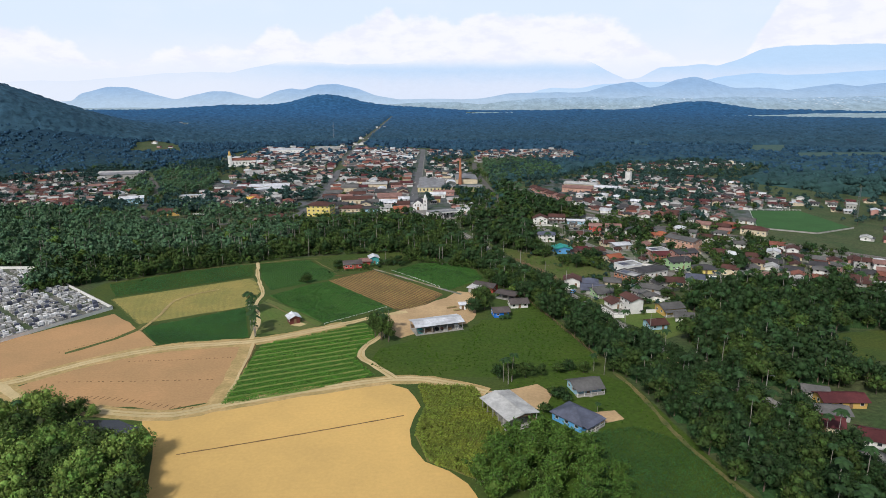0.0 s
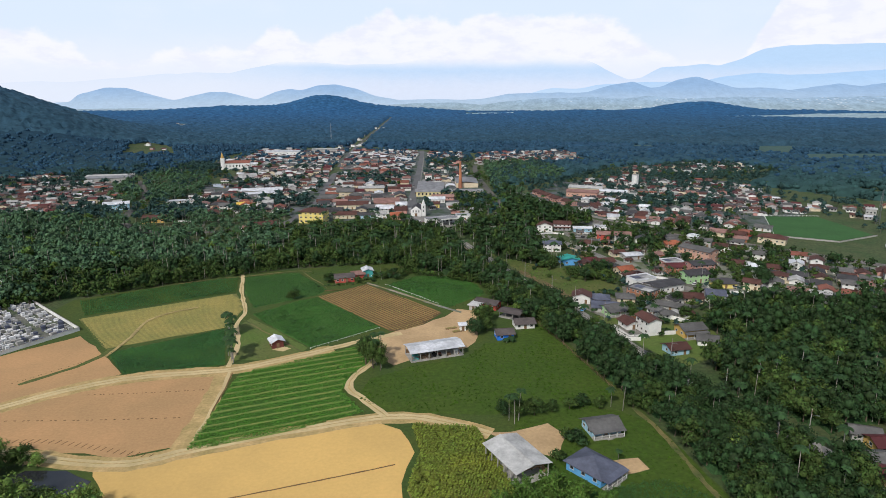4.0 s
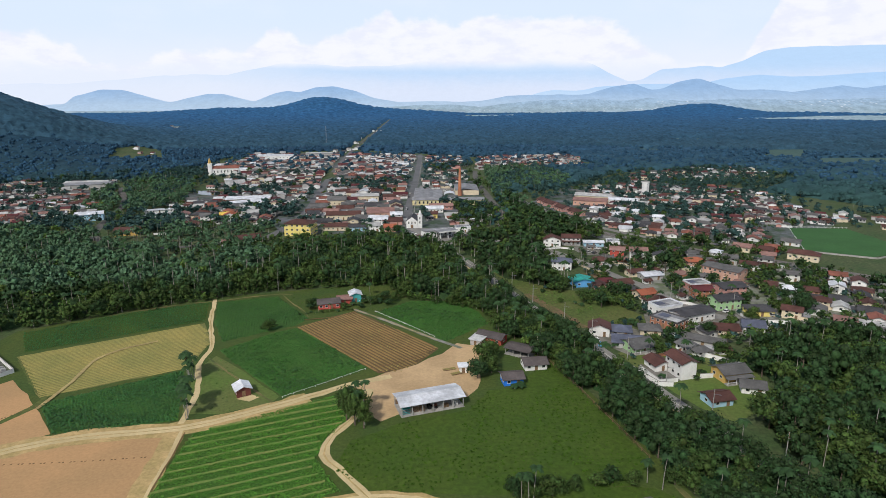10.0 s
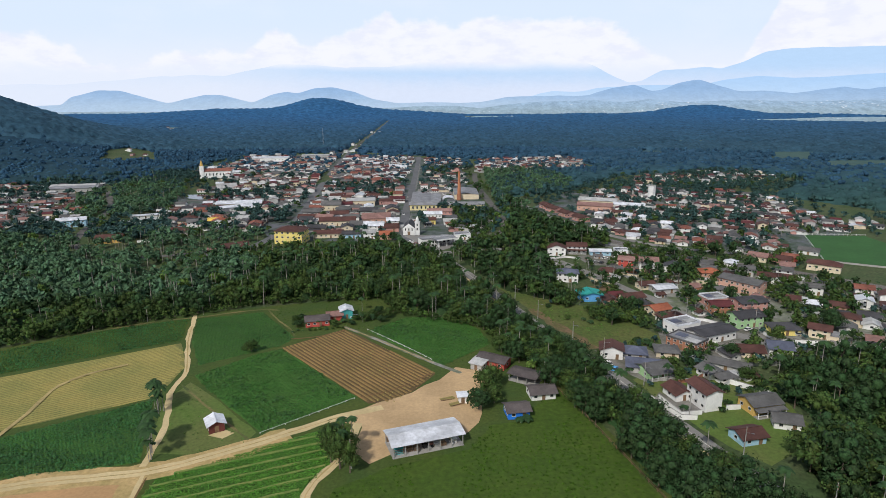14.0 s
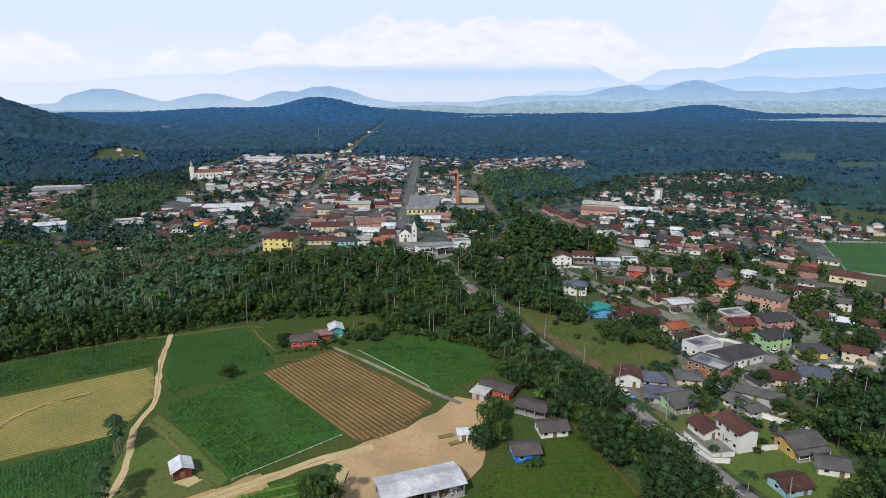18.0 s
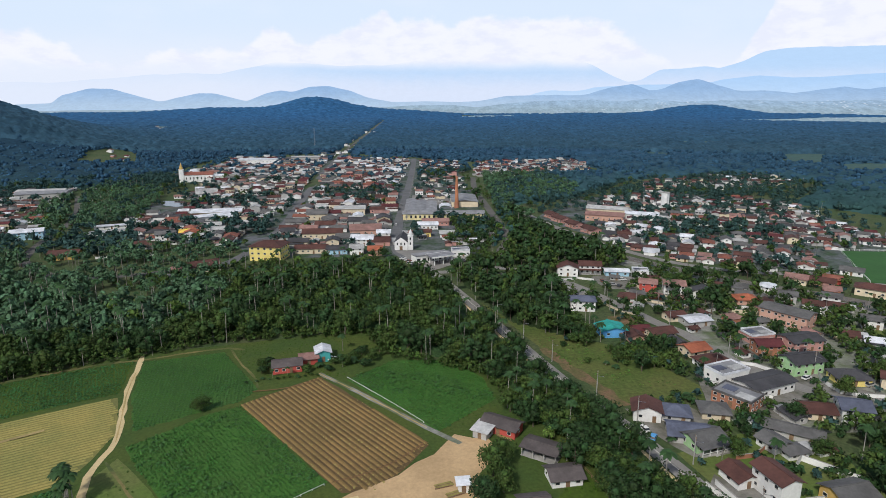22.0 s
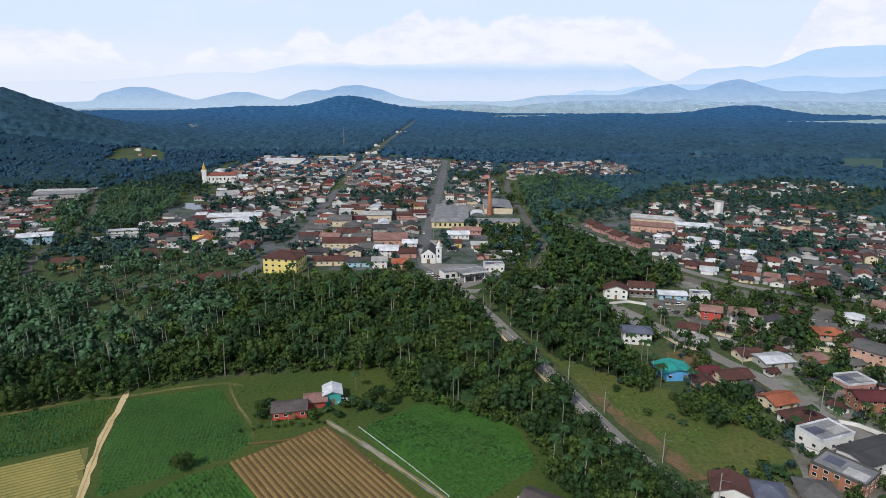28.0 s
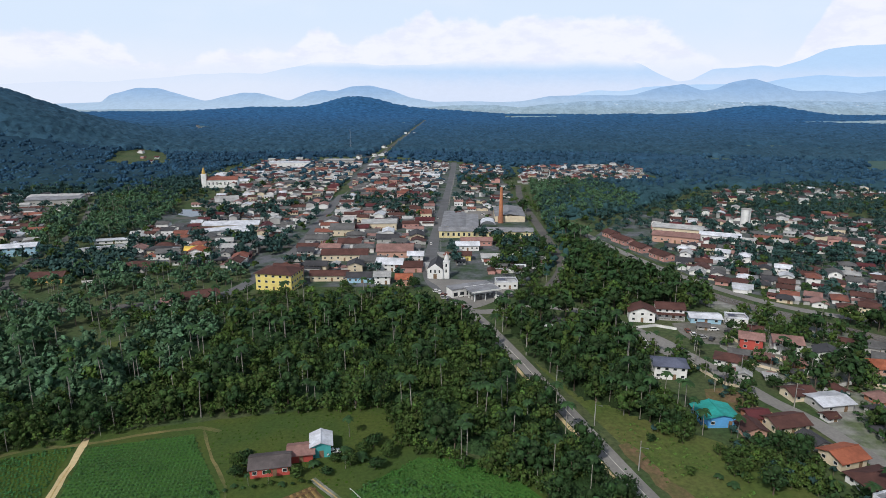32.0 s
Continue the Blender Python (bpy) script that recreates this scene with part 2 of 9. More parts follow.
MAT = {
    "ground": material("ground_cover", (0.042, 0.072, 0.022), 0.95, grain=(0.6, 0.4), stains=(0.05, 0.4), second=(0.070, 0.084, 0.034)),
    "grass": material("grass_turf", (0.044, 0.076, 0.014), 0.95, grain=(0.9, 0.25), stains=(0.05, 0.3), second=(0.062, 0.084, 0.014), bump=0.1),
    "meadow": material("meadow_turf", (0.040, 0.078, 0.006), 0.95, grain=(0.6, 0.28), stains=(0.045, 0.3), second=(0.052, 0.086, 0.008), bump=0.15),
    "lawn": material("lawn_turf", (0.085, 0.135, 0.024), 0.95, grain=(0.9, 0.22), stains=(0.045, 0.3), second=(0.110, 0.130, 0.036), bump=0.1),
    "verge": material("verge_turf", (0.066, 0.098, 0.019), 0.95, grain=(0.7, 0.3), stains=(0.055, 0.3), second=(0.096, 0.106, 0.028), bump=0.1),
    "meadow_tuft": material("coarse_grass", (0.036, 0.080, 0.008), 0.9, grain=(0.6, 0.25), stains=(0.08, 0.3), second=(0.05, 0.10, 0.01), island=0.3, spec=0.1),
    "headland": material("dry_headland", (0.48, 0.335, 0.150), 0.95, grain=(0.9, 0.2), stains=(0.13, 0.3), second=(0.32, 0.245, 0.095)),
    "stubble_path": material("trodden_stubble", (0.40, 0.31, 0.13), 0.95, grain=(1.0, 0.15), stains=(0.2, 0.3)),
    "tilled_base": material("tilled_hollows", (0.115, 0.076, 0.032), 0.95, grain=(1.6, 0.2), stains=(0.1, 0.2)),
    "dry": material("dry_turf", (0.19, 0.155, 0.060), 0.95, grain=(0.8, 0.2), stains=(0.06, 0.3), second=(0.06, 0.085, 0.025)),
    "soil_tan": material("tan_soil", (0.66, 0.425, 0.140), 0.95, grain=(0.9, 0.05), stains=(0.018, 0.2), second=(0.54, 0.355, 0.122), bump=0.03),
    "soil_brown": material("brown_soil", (0.46, 0.270, 0.125), 0.95, grain=(1.1, 0.10), stains=(0.03, 0.2), second=(0.38, 0.235, 0.110), bump=0.05),
    "soil_row": material("tilled_soil", (0.225, 0.142, 0.052), 0.95, grain=(1.6, 0.14), stains=(0.08, 0.2), second=(0.17, 0.115, 0.042), bump=0.08),
    "soil_furrow": material("furrow_soil", (0.17, 0.100, 0.042), 0.95, grain=(1.6, 0.2), stains=(0.1, 0.2)),
    "bare_verge": material("reddish_earth", (0.17, 0.105, 0.060), 0.95, grain=(0.9, 0.25), stains=(0.14, 0.3), second=(0.09, 0.09, 0.030)),
    "straw_pale": material("dry_ridge", (0.20, 0.23, 0.07), 0.95, grain=(1.3, 0.2), stains=(0.2, 0.3), second=(0.12, 0.19, 0.045)),
    "straw": material("straw_stubble", (0.29, 0.24, 0.075), 0.95, grain=(1.3, 0.15), stains=(0.06, 0.2), second=(0.23, 0.21, 0.065)),
    "track": material("dirt_track", (0.57, 0.45, 0.245), 0.95, grain=(1.0, 0.10), stains=(0.07, 0.2), second=(0.46, 0.36, 0.185)),
    "yard": material("bare_earth", (0.50, 0.345, 0.185), 0.95, grain=(0.9, 0.12), stains=(0.06, 0.2), second=(0.40, 0.275, 0.145)),
    "crop_base": material("leafy_soil", (0.046, 0.124, 0.017), 0.95, grain=(1.1, 0.3), stains=(0.06, 0.3), second=(0.046, 0.106, 0.018)),
    # Slightly blue grey: haze over the town is put into the colour.
    "town_floor": material("hazed_town_ground", (0.118, 0.122, 0.135), 0.95, grain=(0.35, 0.3), stains=(0.07, 0.3), second=(0.034, 0.062, 0.026)),
    "yard_paving": material("paved_yards", (0.25, 0.24, 0.225), 0.95, grain=(0.35, 0.3), stains=(0.09, 0.3), second=(0.10, 0.125, 0.06)),
    "stubble_base": material("stubble_ground", (0.19, 0.17, 0.05), 0.95, grain=(1.3, 0.15), stains=(0.06, 0.2), second=(0.14, 0.14, 0.045)),
    "asphalt": material("asphalt", (0.085, 0.08, 0.076), 0.9, grain=(1.5, 0.12), stains=(0.08, 0.2), second=(0.12, 0.112, 0.10)),
    "asphalt_pale": material("worn_asphalt", (0.235, 0.222, 0.203), 0.9, grain=(1.2, 0.12), stains=(0.08, 0.2), second=(0.185, 0.175, 0.160)),
    "asphalt_street": material("street_asphalt", (0.135, 0.135, 0.138), 0.9, grain=(1.2, 0.12), stains=(0.08, 0.25), second=(0.105, 0.105, 0.108)),
    "paint": material("road_paint", (0.62, 0.60, 0.52), 0.8, grain=(2, 0.2), stains=(0.3, 0.3)),
    "concrete": material("concrete", (0.36, 0.345, 0.32), 0.9, grain=(1.5, 0.10), stains=(0.2, 0.3)),
    "concrete_dirty": material("cemetery_ground", (0.15, 0.145, 0.125), 0.95, grain=(0.9, 0.3), stains=(0.06, 0.3), second=(0.05, 0.075, 0.03)),
    "concrete_yard": material("yard_concrete", (0.20, 0.19, 0.17), 0.92, grain=(0.8, 0.2), stains=(0.12, 0.35), second=(0.11, 0.105, 0.08)),
    "ballast": material("ballast", (0.17, 0.15, 0.13), 0.95, grain=(2.5, 0.3), stains=(0.1, 0.3)),
    "steel": material("weathered_steel", (0.30, 0.30, 0.31), 0.45, 0.8, grain=(2, 0.15), stains=(0.5, 0.3)),
    "glass": material("window_glass", (0.025, 0.03, 0.035), 0.12, grain=(1, 0.1), stains=(0.5, 0.3), spec=0.6),
    "frame": material("painted_frame", (0.62, 0.60, 0.56), 0.6, grain=(3, 0.06), stains=(0.5, 0.15)),
    "wood": material("weathered_wood", (0.22, 0.14, 0.08), 0.85, grain=(4, 0.2), stains=(0.6, 0.3)),
    "dark": material("dark_recess", (0.03, 0.028, 0.026), 0.9),
    "bark": material("bark", (0.13, 0.10, 0.075), 0.95, grain=(3, 0.25), stains=(0.4, 0.3), obj=0.2),
    "palm_bark": material("palm_bark", (0.30, 0.275, 0.24), 0.9, grain=(3, 0.2), stains=(0.5, 0.3), obj=0.15),
    "water": material("pond_water", (0.03, 0.032, 0.035), 0.06, grain=(0.5, 0.1), stains=(0.1, 0.3), spec=0.6),
    "leaf": material("broad_leaves", (0.058, 0.092, 0.020), 0.7, grain=(1.5, 0.48), stains=(0.07, 0.35), second=(0.036, 0.064, 0.016), bump=0.3, island=0.34, hue=0.02, spec=0.15),
    "leaf_dark": material("deep_leaves", (0.024, 0.048, 0.014), 0.7, grain=(1.5, 0.48), stains=(0.07, 0.35), second=(0.027, 0.056, 0.019), bump=0.3, island=0.34, hue=0.02, spec=0.15),
    "leaf_light": material("yellow_green_leaves", (0.100, 0.160, 0.028), 0.7, grain=(1.5, 0.48), stains=(0.07, 0.35), second=(0.065, 0.115, 0.024), bump=0.3, island=0.32, hue=0.02, spec=0.2),
    "palm": material("palm_fronds", (0.036, 0.076, 0.026), 0.65, grain=(0.5, 0.2), stains=(0.07, 0.3), island=0.3, spec=0.12),
    "crop": material("crop_leaves", (0.036, 0.112, 0.016), 0.7, grain=(0.4, 0.2), stains=(0.06, 0.25), second=(0.046, 0.126, 0.019), island=0.3, hue=0.015),
    "crop_dark": material("dense_crop_leaves", (0.040, 0.124, 0.032), 0.7, grain=(0.4, 0.2), stains=(0.06, 0.25), island=0.35, hue=0.015),
    "crop_fresh": material("fresh_crop_leaves", (0.070, 0.182, 0.016), 0.7, grain=(0.4, 0.2), stains=(0.06, 0.25), second=(0.082, 0.196, 0.020), island=0.4, hue=0.015),
    "row_crop": material("row_crop_leaves", (0.036, 0.098, 0.022), 0.7, grain=(0.5, 0.2), stains=(0.06, 0.25), second=(0.044, 0.110, 0.026), island=0.35, hue=0.012),
    "valley_crop": material("valley_leaves", (0.040, 0.105, 0.022), 0.7, grain=(0.4, 0.2), stains=(0.06, 0.25), island=0.35, hue=0.01),
    "corn": material("maize_leaves", (0.190, 0.215, 0.026), 0.7, grain=(0.3, 0.25), stains=(0.07, 0.3), second=(0.135, 0.18, 0.024), island=0.45, hue=0.02),
    # Brightened leaf copy: sunlight on the pond trees is in the colour.
    "pond_leaf": material("sunlit_pond_leaves", (0.175, 0.245, 0.050), 0.7, grain=(1.5, 0.48), stains=(0.07, 0.35), second=(0.105, 0.180, 0.036), bump=0.3, island=0.35, hue=0.02, spec=0.2),
    "pitch": material("mown_turf", (0.038, 0.110, 0.028), 0.95, grain=(0.5, 0.1), stains=(0.06, 0.15)),
    # Bluish cast, paler with depth, paints haze over the far pastures.
    "pasture": material("hazed_pasture", (0.052, 0.098, 0.082), 0.95, grain=(0.1, 0.2), stains=(0.01, 0.25), second=(0.042, 0.084, 0.076), haze_tint=((0.16, 0.24, 0.25), 1400, 2800)),
    "bamboo": material("bamboo_leaves", (0.084, 0.150, 0.026), 0.7, grain=(1.2, 0.4), stains=(0.12, 0.35), second=(0.056, 0.110, 0.020), island=0.34, hue=0.015, spec=0.15),
    # Three forest greens with blue haze painted into the colour.
    "far_leaf": material("hazed_distant_woods", (0.030, 0.068, 0.100), 0.9, grain=(0.055, 0.42), stains=(0.006, 0.35), second=(0.036, 0.078, 0.112), spec=0.03, haze_tint=((0.032, 0.098, 0.205), 1250, 2900)),
    "mid_leaf": material("hazed_canopy", (0.027, 0.060, 0.056), 0.9, grain=(0.08, 0.3), stains=(0.012, 0.35), second=(0.034, 0.072, 0.066), island=0.25, spec=0.05, haze_tint=((0.027, 0.066, 0.116), 620, 1250)),
    "mid_far_leaf": material("hazed_far_canopy", (0.025, 0.060, 0.100), 0.9, grain=(0.08, 0.3), stains=(0.012, 0.35), second=(0.030, 0.072, 0.116), island=0.25, spec=0.05),
    # Lighter copy of the broad leaves, with haze mixed into its colour.
    "hazed_leaf": material("hazed_leaves", (0.076, 0.138, 0.068), 0.7, grain=(1.5, 0.48), stains=(0.07, 0.35), second=(0.060, 0.114, 0.060), bump=0.3, island=0.34, hue=0.02, spec=0.12),
    # The blue cast in this green stands for haze over the town.
    "town_leaf": material("hazed_town_leaves", (0.038, 0.078, 0.070), 0.7, grain=(0.35, 0.25), stains=(0.05, 0.35), second=(0.030, 0.064, 0.054), island=0.3, hue=0.02, spec=0.12),
    "stone": material("grave_stone", (0.66, 0.65, 0.64), 0.7, grain=(1, 0.15), stains=(0.3, 0.3), island=0.42),
    "rubber": material("tyre_rubber", (0.02, 0.02, 0.02), 0.8),
}
WALL = {
    "white": (0.74, 0.73, 0.70), "cream": (0.66, 0.56, 0.40), "yellow": (0.76, 0.62, 0.20), "butter": (0.72, 0.62, 0.33), "blue": (0.12, 0.36, 0.68), "sky": (0.36, 0.56, 0.68),
    "pink": (0.50, 0.27, 0.23), "red": (0.46, 0.085, 0.065), "grey": (0.42, 0.41, 0.39), "green": (0.38, 0.58, 0.30), "teal": (0.07, 0.34, 0.33),
    "brick": (0.38, 0.17, 0.10), "azure": (0.03, 0.19, 0.68), "umber": (0.15, 0.045, 0.035), "ochre": (0.55, 0.36, 0.11), "salmon": (0.55, 0.33, 0.25),
}
WALL = {k: material(k + "_plaster", c, 0.85, grain=(1.5, 0.05), stains=(0.25, 0.16), obj=0.06) for k, c in WALL.items()}
ROOF = {
    "brown": (0.098, 0.044, 0.035), "red": (0.235, 0.090, 0.062), "orange": (0.36, 0.115, 0.06), "zinc": (0.25, 0.25, 0.26), "grey": (0.125, 0.121, 0.117), "dark": (0.062, 0.060, 0.064),
    "pale": (0.45, 0.445, 0.43), "white": (0.66, 0.67, 0.70), "teal": (0.035, 0.30, 0.26), "rose": (0.29, 0.165, 0.14), "slate": (0.105, 0.115, 0.16), "straw": (0.72, 0.50, 0.10), "maroon": (0.105, 0.028, 0.030), "bark": (0.105, 0.088, 0.084),
}
ROOF = {k: material(k + "_roofing", c, 0.75 if k != "white" else 0.4, grain=(1.1, 0.14), stains=(0.18, 0.34), obj=0.12) for k, c in ROOF.items()}

# ---- mesh tools ----


class Shape:
    """Gathers faces of one part."""

    def __init__(self):
        self.v, self.f, self.m = [], [], []

    def face(self, pts, mat=0):
        n = len(self.v)
        self.v += [tuple(p) for p in pts]
        self.f.append(tuple(range(n, n + len(pts))))
        self.m.append(mat)

    def box(self, x0, y0, z0, x1, y1, z1, mat=0):
        n = len(self.v)
        self.v += [(x, y, z) for z in (z0, z1) for x, y in ((x0, y0), (x1, y0), (x1, y1), (x0, y1))]
        for q in ((3, 2, 1, 0), (4, 5, 6, 7), (0, 1, 5, 4), (1, 2, 6, 5), (2, 3, 7, 6), (3, 0, 4, 7)):
            self.f.append(tuple(n + i for i in q))
            self.m.append(mat)

    def slab(self, quad, thick, mat=0):
        """A plate: four corners of its top, and its thickness downwards."""
        n = len(self.v)
        self.v += [tuple(p) for p in quad] + [(p[0], p[1], p[2] - thick) for p in quad]
        k = len(quad)
        self.f += [tuple(range(n, n + k)), tuple(range(n + 2 * k - 1, n + k - 1, -1))] + [(n + i, n + k + i, n + k + (i + 1) % k, n + (i + 1) % k) for i in range(k)]
        self.m += [mat] * (k + 2)

    def tube(self, x, y, z0, z1, r0, r1, sides=8, mat=0, cap=True):
        n = len(self.v)
        for z, r in ((z0, r0), (z1, r1)):
            self.v += [(x + r * math.cos(a * 2 * math.pi / sides), y + r * math.sin(a * 2 * math.pi / sides), z) for a in range(sides)]
        for a in range(sides):
            b = (a + 1) % sides
            self.f.append((n + a, n + b, n + sides + b, n + sides + a))
            self.m.append(mat)
        if cap:
            self.f.append(tuple(n + sides + a for a in range(sides)))
            self.m.append(mat)

    def mesh(self, name, mats):
        me = bpy.data.meshes.new(name)
        me.from_pydata(self.v, [], self.f)
        for m in mats if isinstance(mats, (list, tuple)) else [mats]:
            me.materials.append(m)
        me.polygons.foreach_set("material_index", self.m)
        me.update()
        return me


def part(name, shape, mats, parent=None, label="", at=None):
    me = shape if isinstance(shape, bpy.types.Mesh) else shape.mesh(name, mats)
    ob = new(name, me)
    if parent:
        ob.parent = parent
    if at is not None:
        ob.matrix_basis = at
    return tagged(ob, label) if label else ob


def array_mesh(name, verts, quads, mats, index=None, smooth=False):
    """A mesh from numpy arrays of vertices and quads."""
    me = bpy.data.meshes.new(name)
    me.vertices.add(len(verts))
    me.vertices.foreach_set("co", np.ascontiguousarray(verts, np.float32).ravel())
    me.loops.add(quads.size)
    me.loops.foreach_set("vertex_index", np.ascontiguousarray(quads, np.int32).ravel())
    me.polygons.add(len(quads))
    me.polygons.foreach_set("loop_start", np.arange(0, quads.size, 4, dtype=np.int32))
    me.polygons.foreach_set("loop_total", np.full(len(quads), 4, np.int32))
    for m in mats:
        me.materials.append(m)
    if index is not None:
        me.polygons.foreach_set("material_index", np.ascontiguousarray(index, np.int32))
    if smooth:
        me.polygons.foreach_set("use_smooth", np.ones(len(quads), bool))
    me.update(calc_edges=True)
    me.validate()
    return me


def inside(poly, x, y):
    """Which of the points lie in the polygon."""
    x, y = np.asarray(x, float), np.asarray(y, float)
    hit = np.zeros(x.shape, bool)
    for (ax, ay), (bx, by) in zip(poly, poly[1:] + poly[:1]):
        if ay != by:
            hit ^= ((ay > y) != (by > y)) & (x < (bx - ax) * (y - ay) / (by - ay) + ax)
    return hit


def bumps(x, y, freq, seed=0):
    """Smooth value noise from sines, for edges and heights."""
    r = np.random.RandomState(seed)
    out = 0
    for k in range(5):
        a, p, f = r.uniform(0, 6.28), r.uniform(0, 6.28), freq * (0.7 + 0.45 * k)
        out = out + np.sin((x * np.cos(a) + y * np.sin(a)) * f + p) / (1 + 0.6 * k)
    return out / 2.2


def spline(pts, step=4.0):
    """A smooth line through the given corners."""
    p = [Vector((*q, 0)) for q in pts]
    p = [p[0] * 2 - p[1]] + p + [p[-1] * 2 - p[-2]]
    out = []
    for a, b, c, d in zip(p, p[1:], p[2:], p[3:]):
        n = max(2, int((c - b).length / step))
        for i in range(n):
            t = i / n
            out.append(0.5 * (2 * b + (c - a) * t + (2 * a - 5 * b + 4 * c - d) * t * t + (3 * b - a - 3 * c + d) * t * t * t))
    return out + [p[-2]]


def ribbon(pts, left, right, z, wobble=0.0, seed=1):
    """A strip along a line, between two offsets from it."""
    line, s = spline(pts), Shape()
    edge = []
    r = random.Random(seed)
    for i, q in enumerate(line):
        d = (line[min(i + 1, len(line) - 1)] - line[max(i - 1, 0)]).normalized()
        n = Vector((-d.y, d.x, 0))
        edge.append((q + n * (left + r.uniform(-1, 1) * wobble), q + n * (right + r.uniform(-1, 1) * wobble)))
    for (a, b), (c, d) in zip(edge, edge[1:]):
        s.face([(b.x, b.y, z), (d.x, d.y, z), (c.x, c.y, z), (a.x, a.y, z)])
    return s


def strip(name, label, category, pts, width, mat, z, wobble=0.0):
    return tagged(part(name, ribbon(pts, width / 2, -width / 2, z, wobble), MAT[mat]), label, category, kind="structure")


def plot(name, label, poly, mat, z=0.05, edge=0.5):
    """A field or lawn: a flat sheet with a slightly wandering outline."""
    s, pts = Shape(), []
    r = random.Random(len(poly) * 7 + int(poly[0][0] * 3))
    for (ax, ay), (bx, by) in zip(poly, poly[1:] + poly[:1]):
        n = max(1, int(math.hypot(bx - ax, by - ay) / 5))
        pts += [(ax + (bx - ax) * i / n + r.uniform(-edge, edge), ay + (by - ay) * i / n + r.uniform(-edge, edge), z) for i in range(n)]
    area = sum(a[0] * b[1] - b[0] * a[1] for a, b in zip(pts, pts[1:] + pts[:1]))
    s.face(pts if area > 0 else pts[::-1])
    return tagged(part(name, s, MAT[mat]), label, "field", kind="structure")

# ---- land ----
HILLS = [(-1065, 1330, 133, 300, 330), (-1560, 1500, 130, 360, 400), (-760, 1180, 30, 170, 160), (-560, 3250, 72, 190, 260), (-260, 3300, 30, 330, 200),
         (-1000, 3250, 36, 330, 260), (-1700, 3200, 14, 500, 300), (1330, 3150, 50, 230, 240), (640, 2700, 24, 280, 260), (1900, 3300, 6, 600, 300), (-262, 846, 4, 90, 70)]


def land(x, y):
    """The height of the ground."""
    z = 0.0
    for cx, cy, high, wx, wy in HILLS:
        z = z + high * np.exp(-((x - cx) / wx) ** 2 - ((y - cy) / wy) ** 2)
    return np.where(z < 0.4, 0.0, z)


def grid_quads(nx, ny):
    i = np.arange(nx * ny).reshape(ny, nx)
    return np.stack([i[:-1, :-1], i[:-1, 1:], i[1:, 1:], i[1:, :-1]], -1).reshape(-1, 4)


def build_ground():
    u = np.linspace(-1, 1, 181)
    gx = 4700 * (0.25 * u + 0.75 * u ** 3)
    gy = np.concatenate([np.linspace(-500, 900, 40), np.geomspace(940, 4850, 70)])
    X, Y = np.meshgrid(gx, gy)
    ob = new("ground", array_mesh("ground", np.stack([X, Y, land(X, Y) - 0.02], -1).reshape(-1, 3), grid_quads(len(gx), len(gy)), [MAT["ground"]], smooth=True))
    tagged(ob, "green valley floor of grass and low scrub with wooded hills", "ground", kind="structure")


build_ground()

TOWN = [
    [(-330, 560), (-250, 515), (-170, 492), (-20, 500), (40, 515), (60, 600), (75, 800), (150, 930), (240, 960), (230, 1130), (60, 1090), (-40, 1180), (-136, 1230), (-149, 1500), (-158, 1900), (-166, 2250), (-177, 2800), (-186, 2800), (-178, 2250), (-168, 1900), (-163, 1500), (-162, 1230), (-340, 1180), (-340, 900)],
    [(60, 470), (108, 330), (120, 285), (170, 280), (270, 300), (340, 380), (440, 420), (440, 560), (350, 700), (460, 820), (430, 920), (250, 870), (150, 740), (88, 700)],
    [(-500, 520), (-330, 515), (-250, 515), (-330, 820), (-500, 800)],
    [(-516, 1067), (-548, 1155), (-541, 1204), (-499, 1195), (-445, 1101), (-464, 1056)],
]


PASTURES = [[(549, 1063), (628, 1201), (700, 1199), (583, 1030)], [(640, 955), (560, 930), (620, 1040), (780, 1040), (800, 960)],
            [(160, 3010), (430, 2985), (460, 3200), (175, 3240)], [(534, 1450), (629, 1443), (657, 1505), (558, 1513)], [(369, 1170), (409, 1168), (430, 1234), (388, 1237)],
            [(254, 1160), (300, 1155), (309, 1193), (261, 1198)], [(659, 1400), (713, 1398), (739, 1453), (684, 1460)], [(739, 1253), (834, 1247), (870, 1300), (771, 1306)],
            [(-845, 2040), (-797, 2040), (-860, 2240), (-905, 2240)], [(-250, 2440), (-215, 2440), (-230, 2560), (-275, 2560)]]


def in_town(x, y):
    out = np.zeros(np.shape(x), bool)
    for poly in TOWN + PASTURES:
        out |= inside(poly, x, y)
    return out


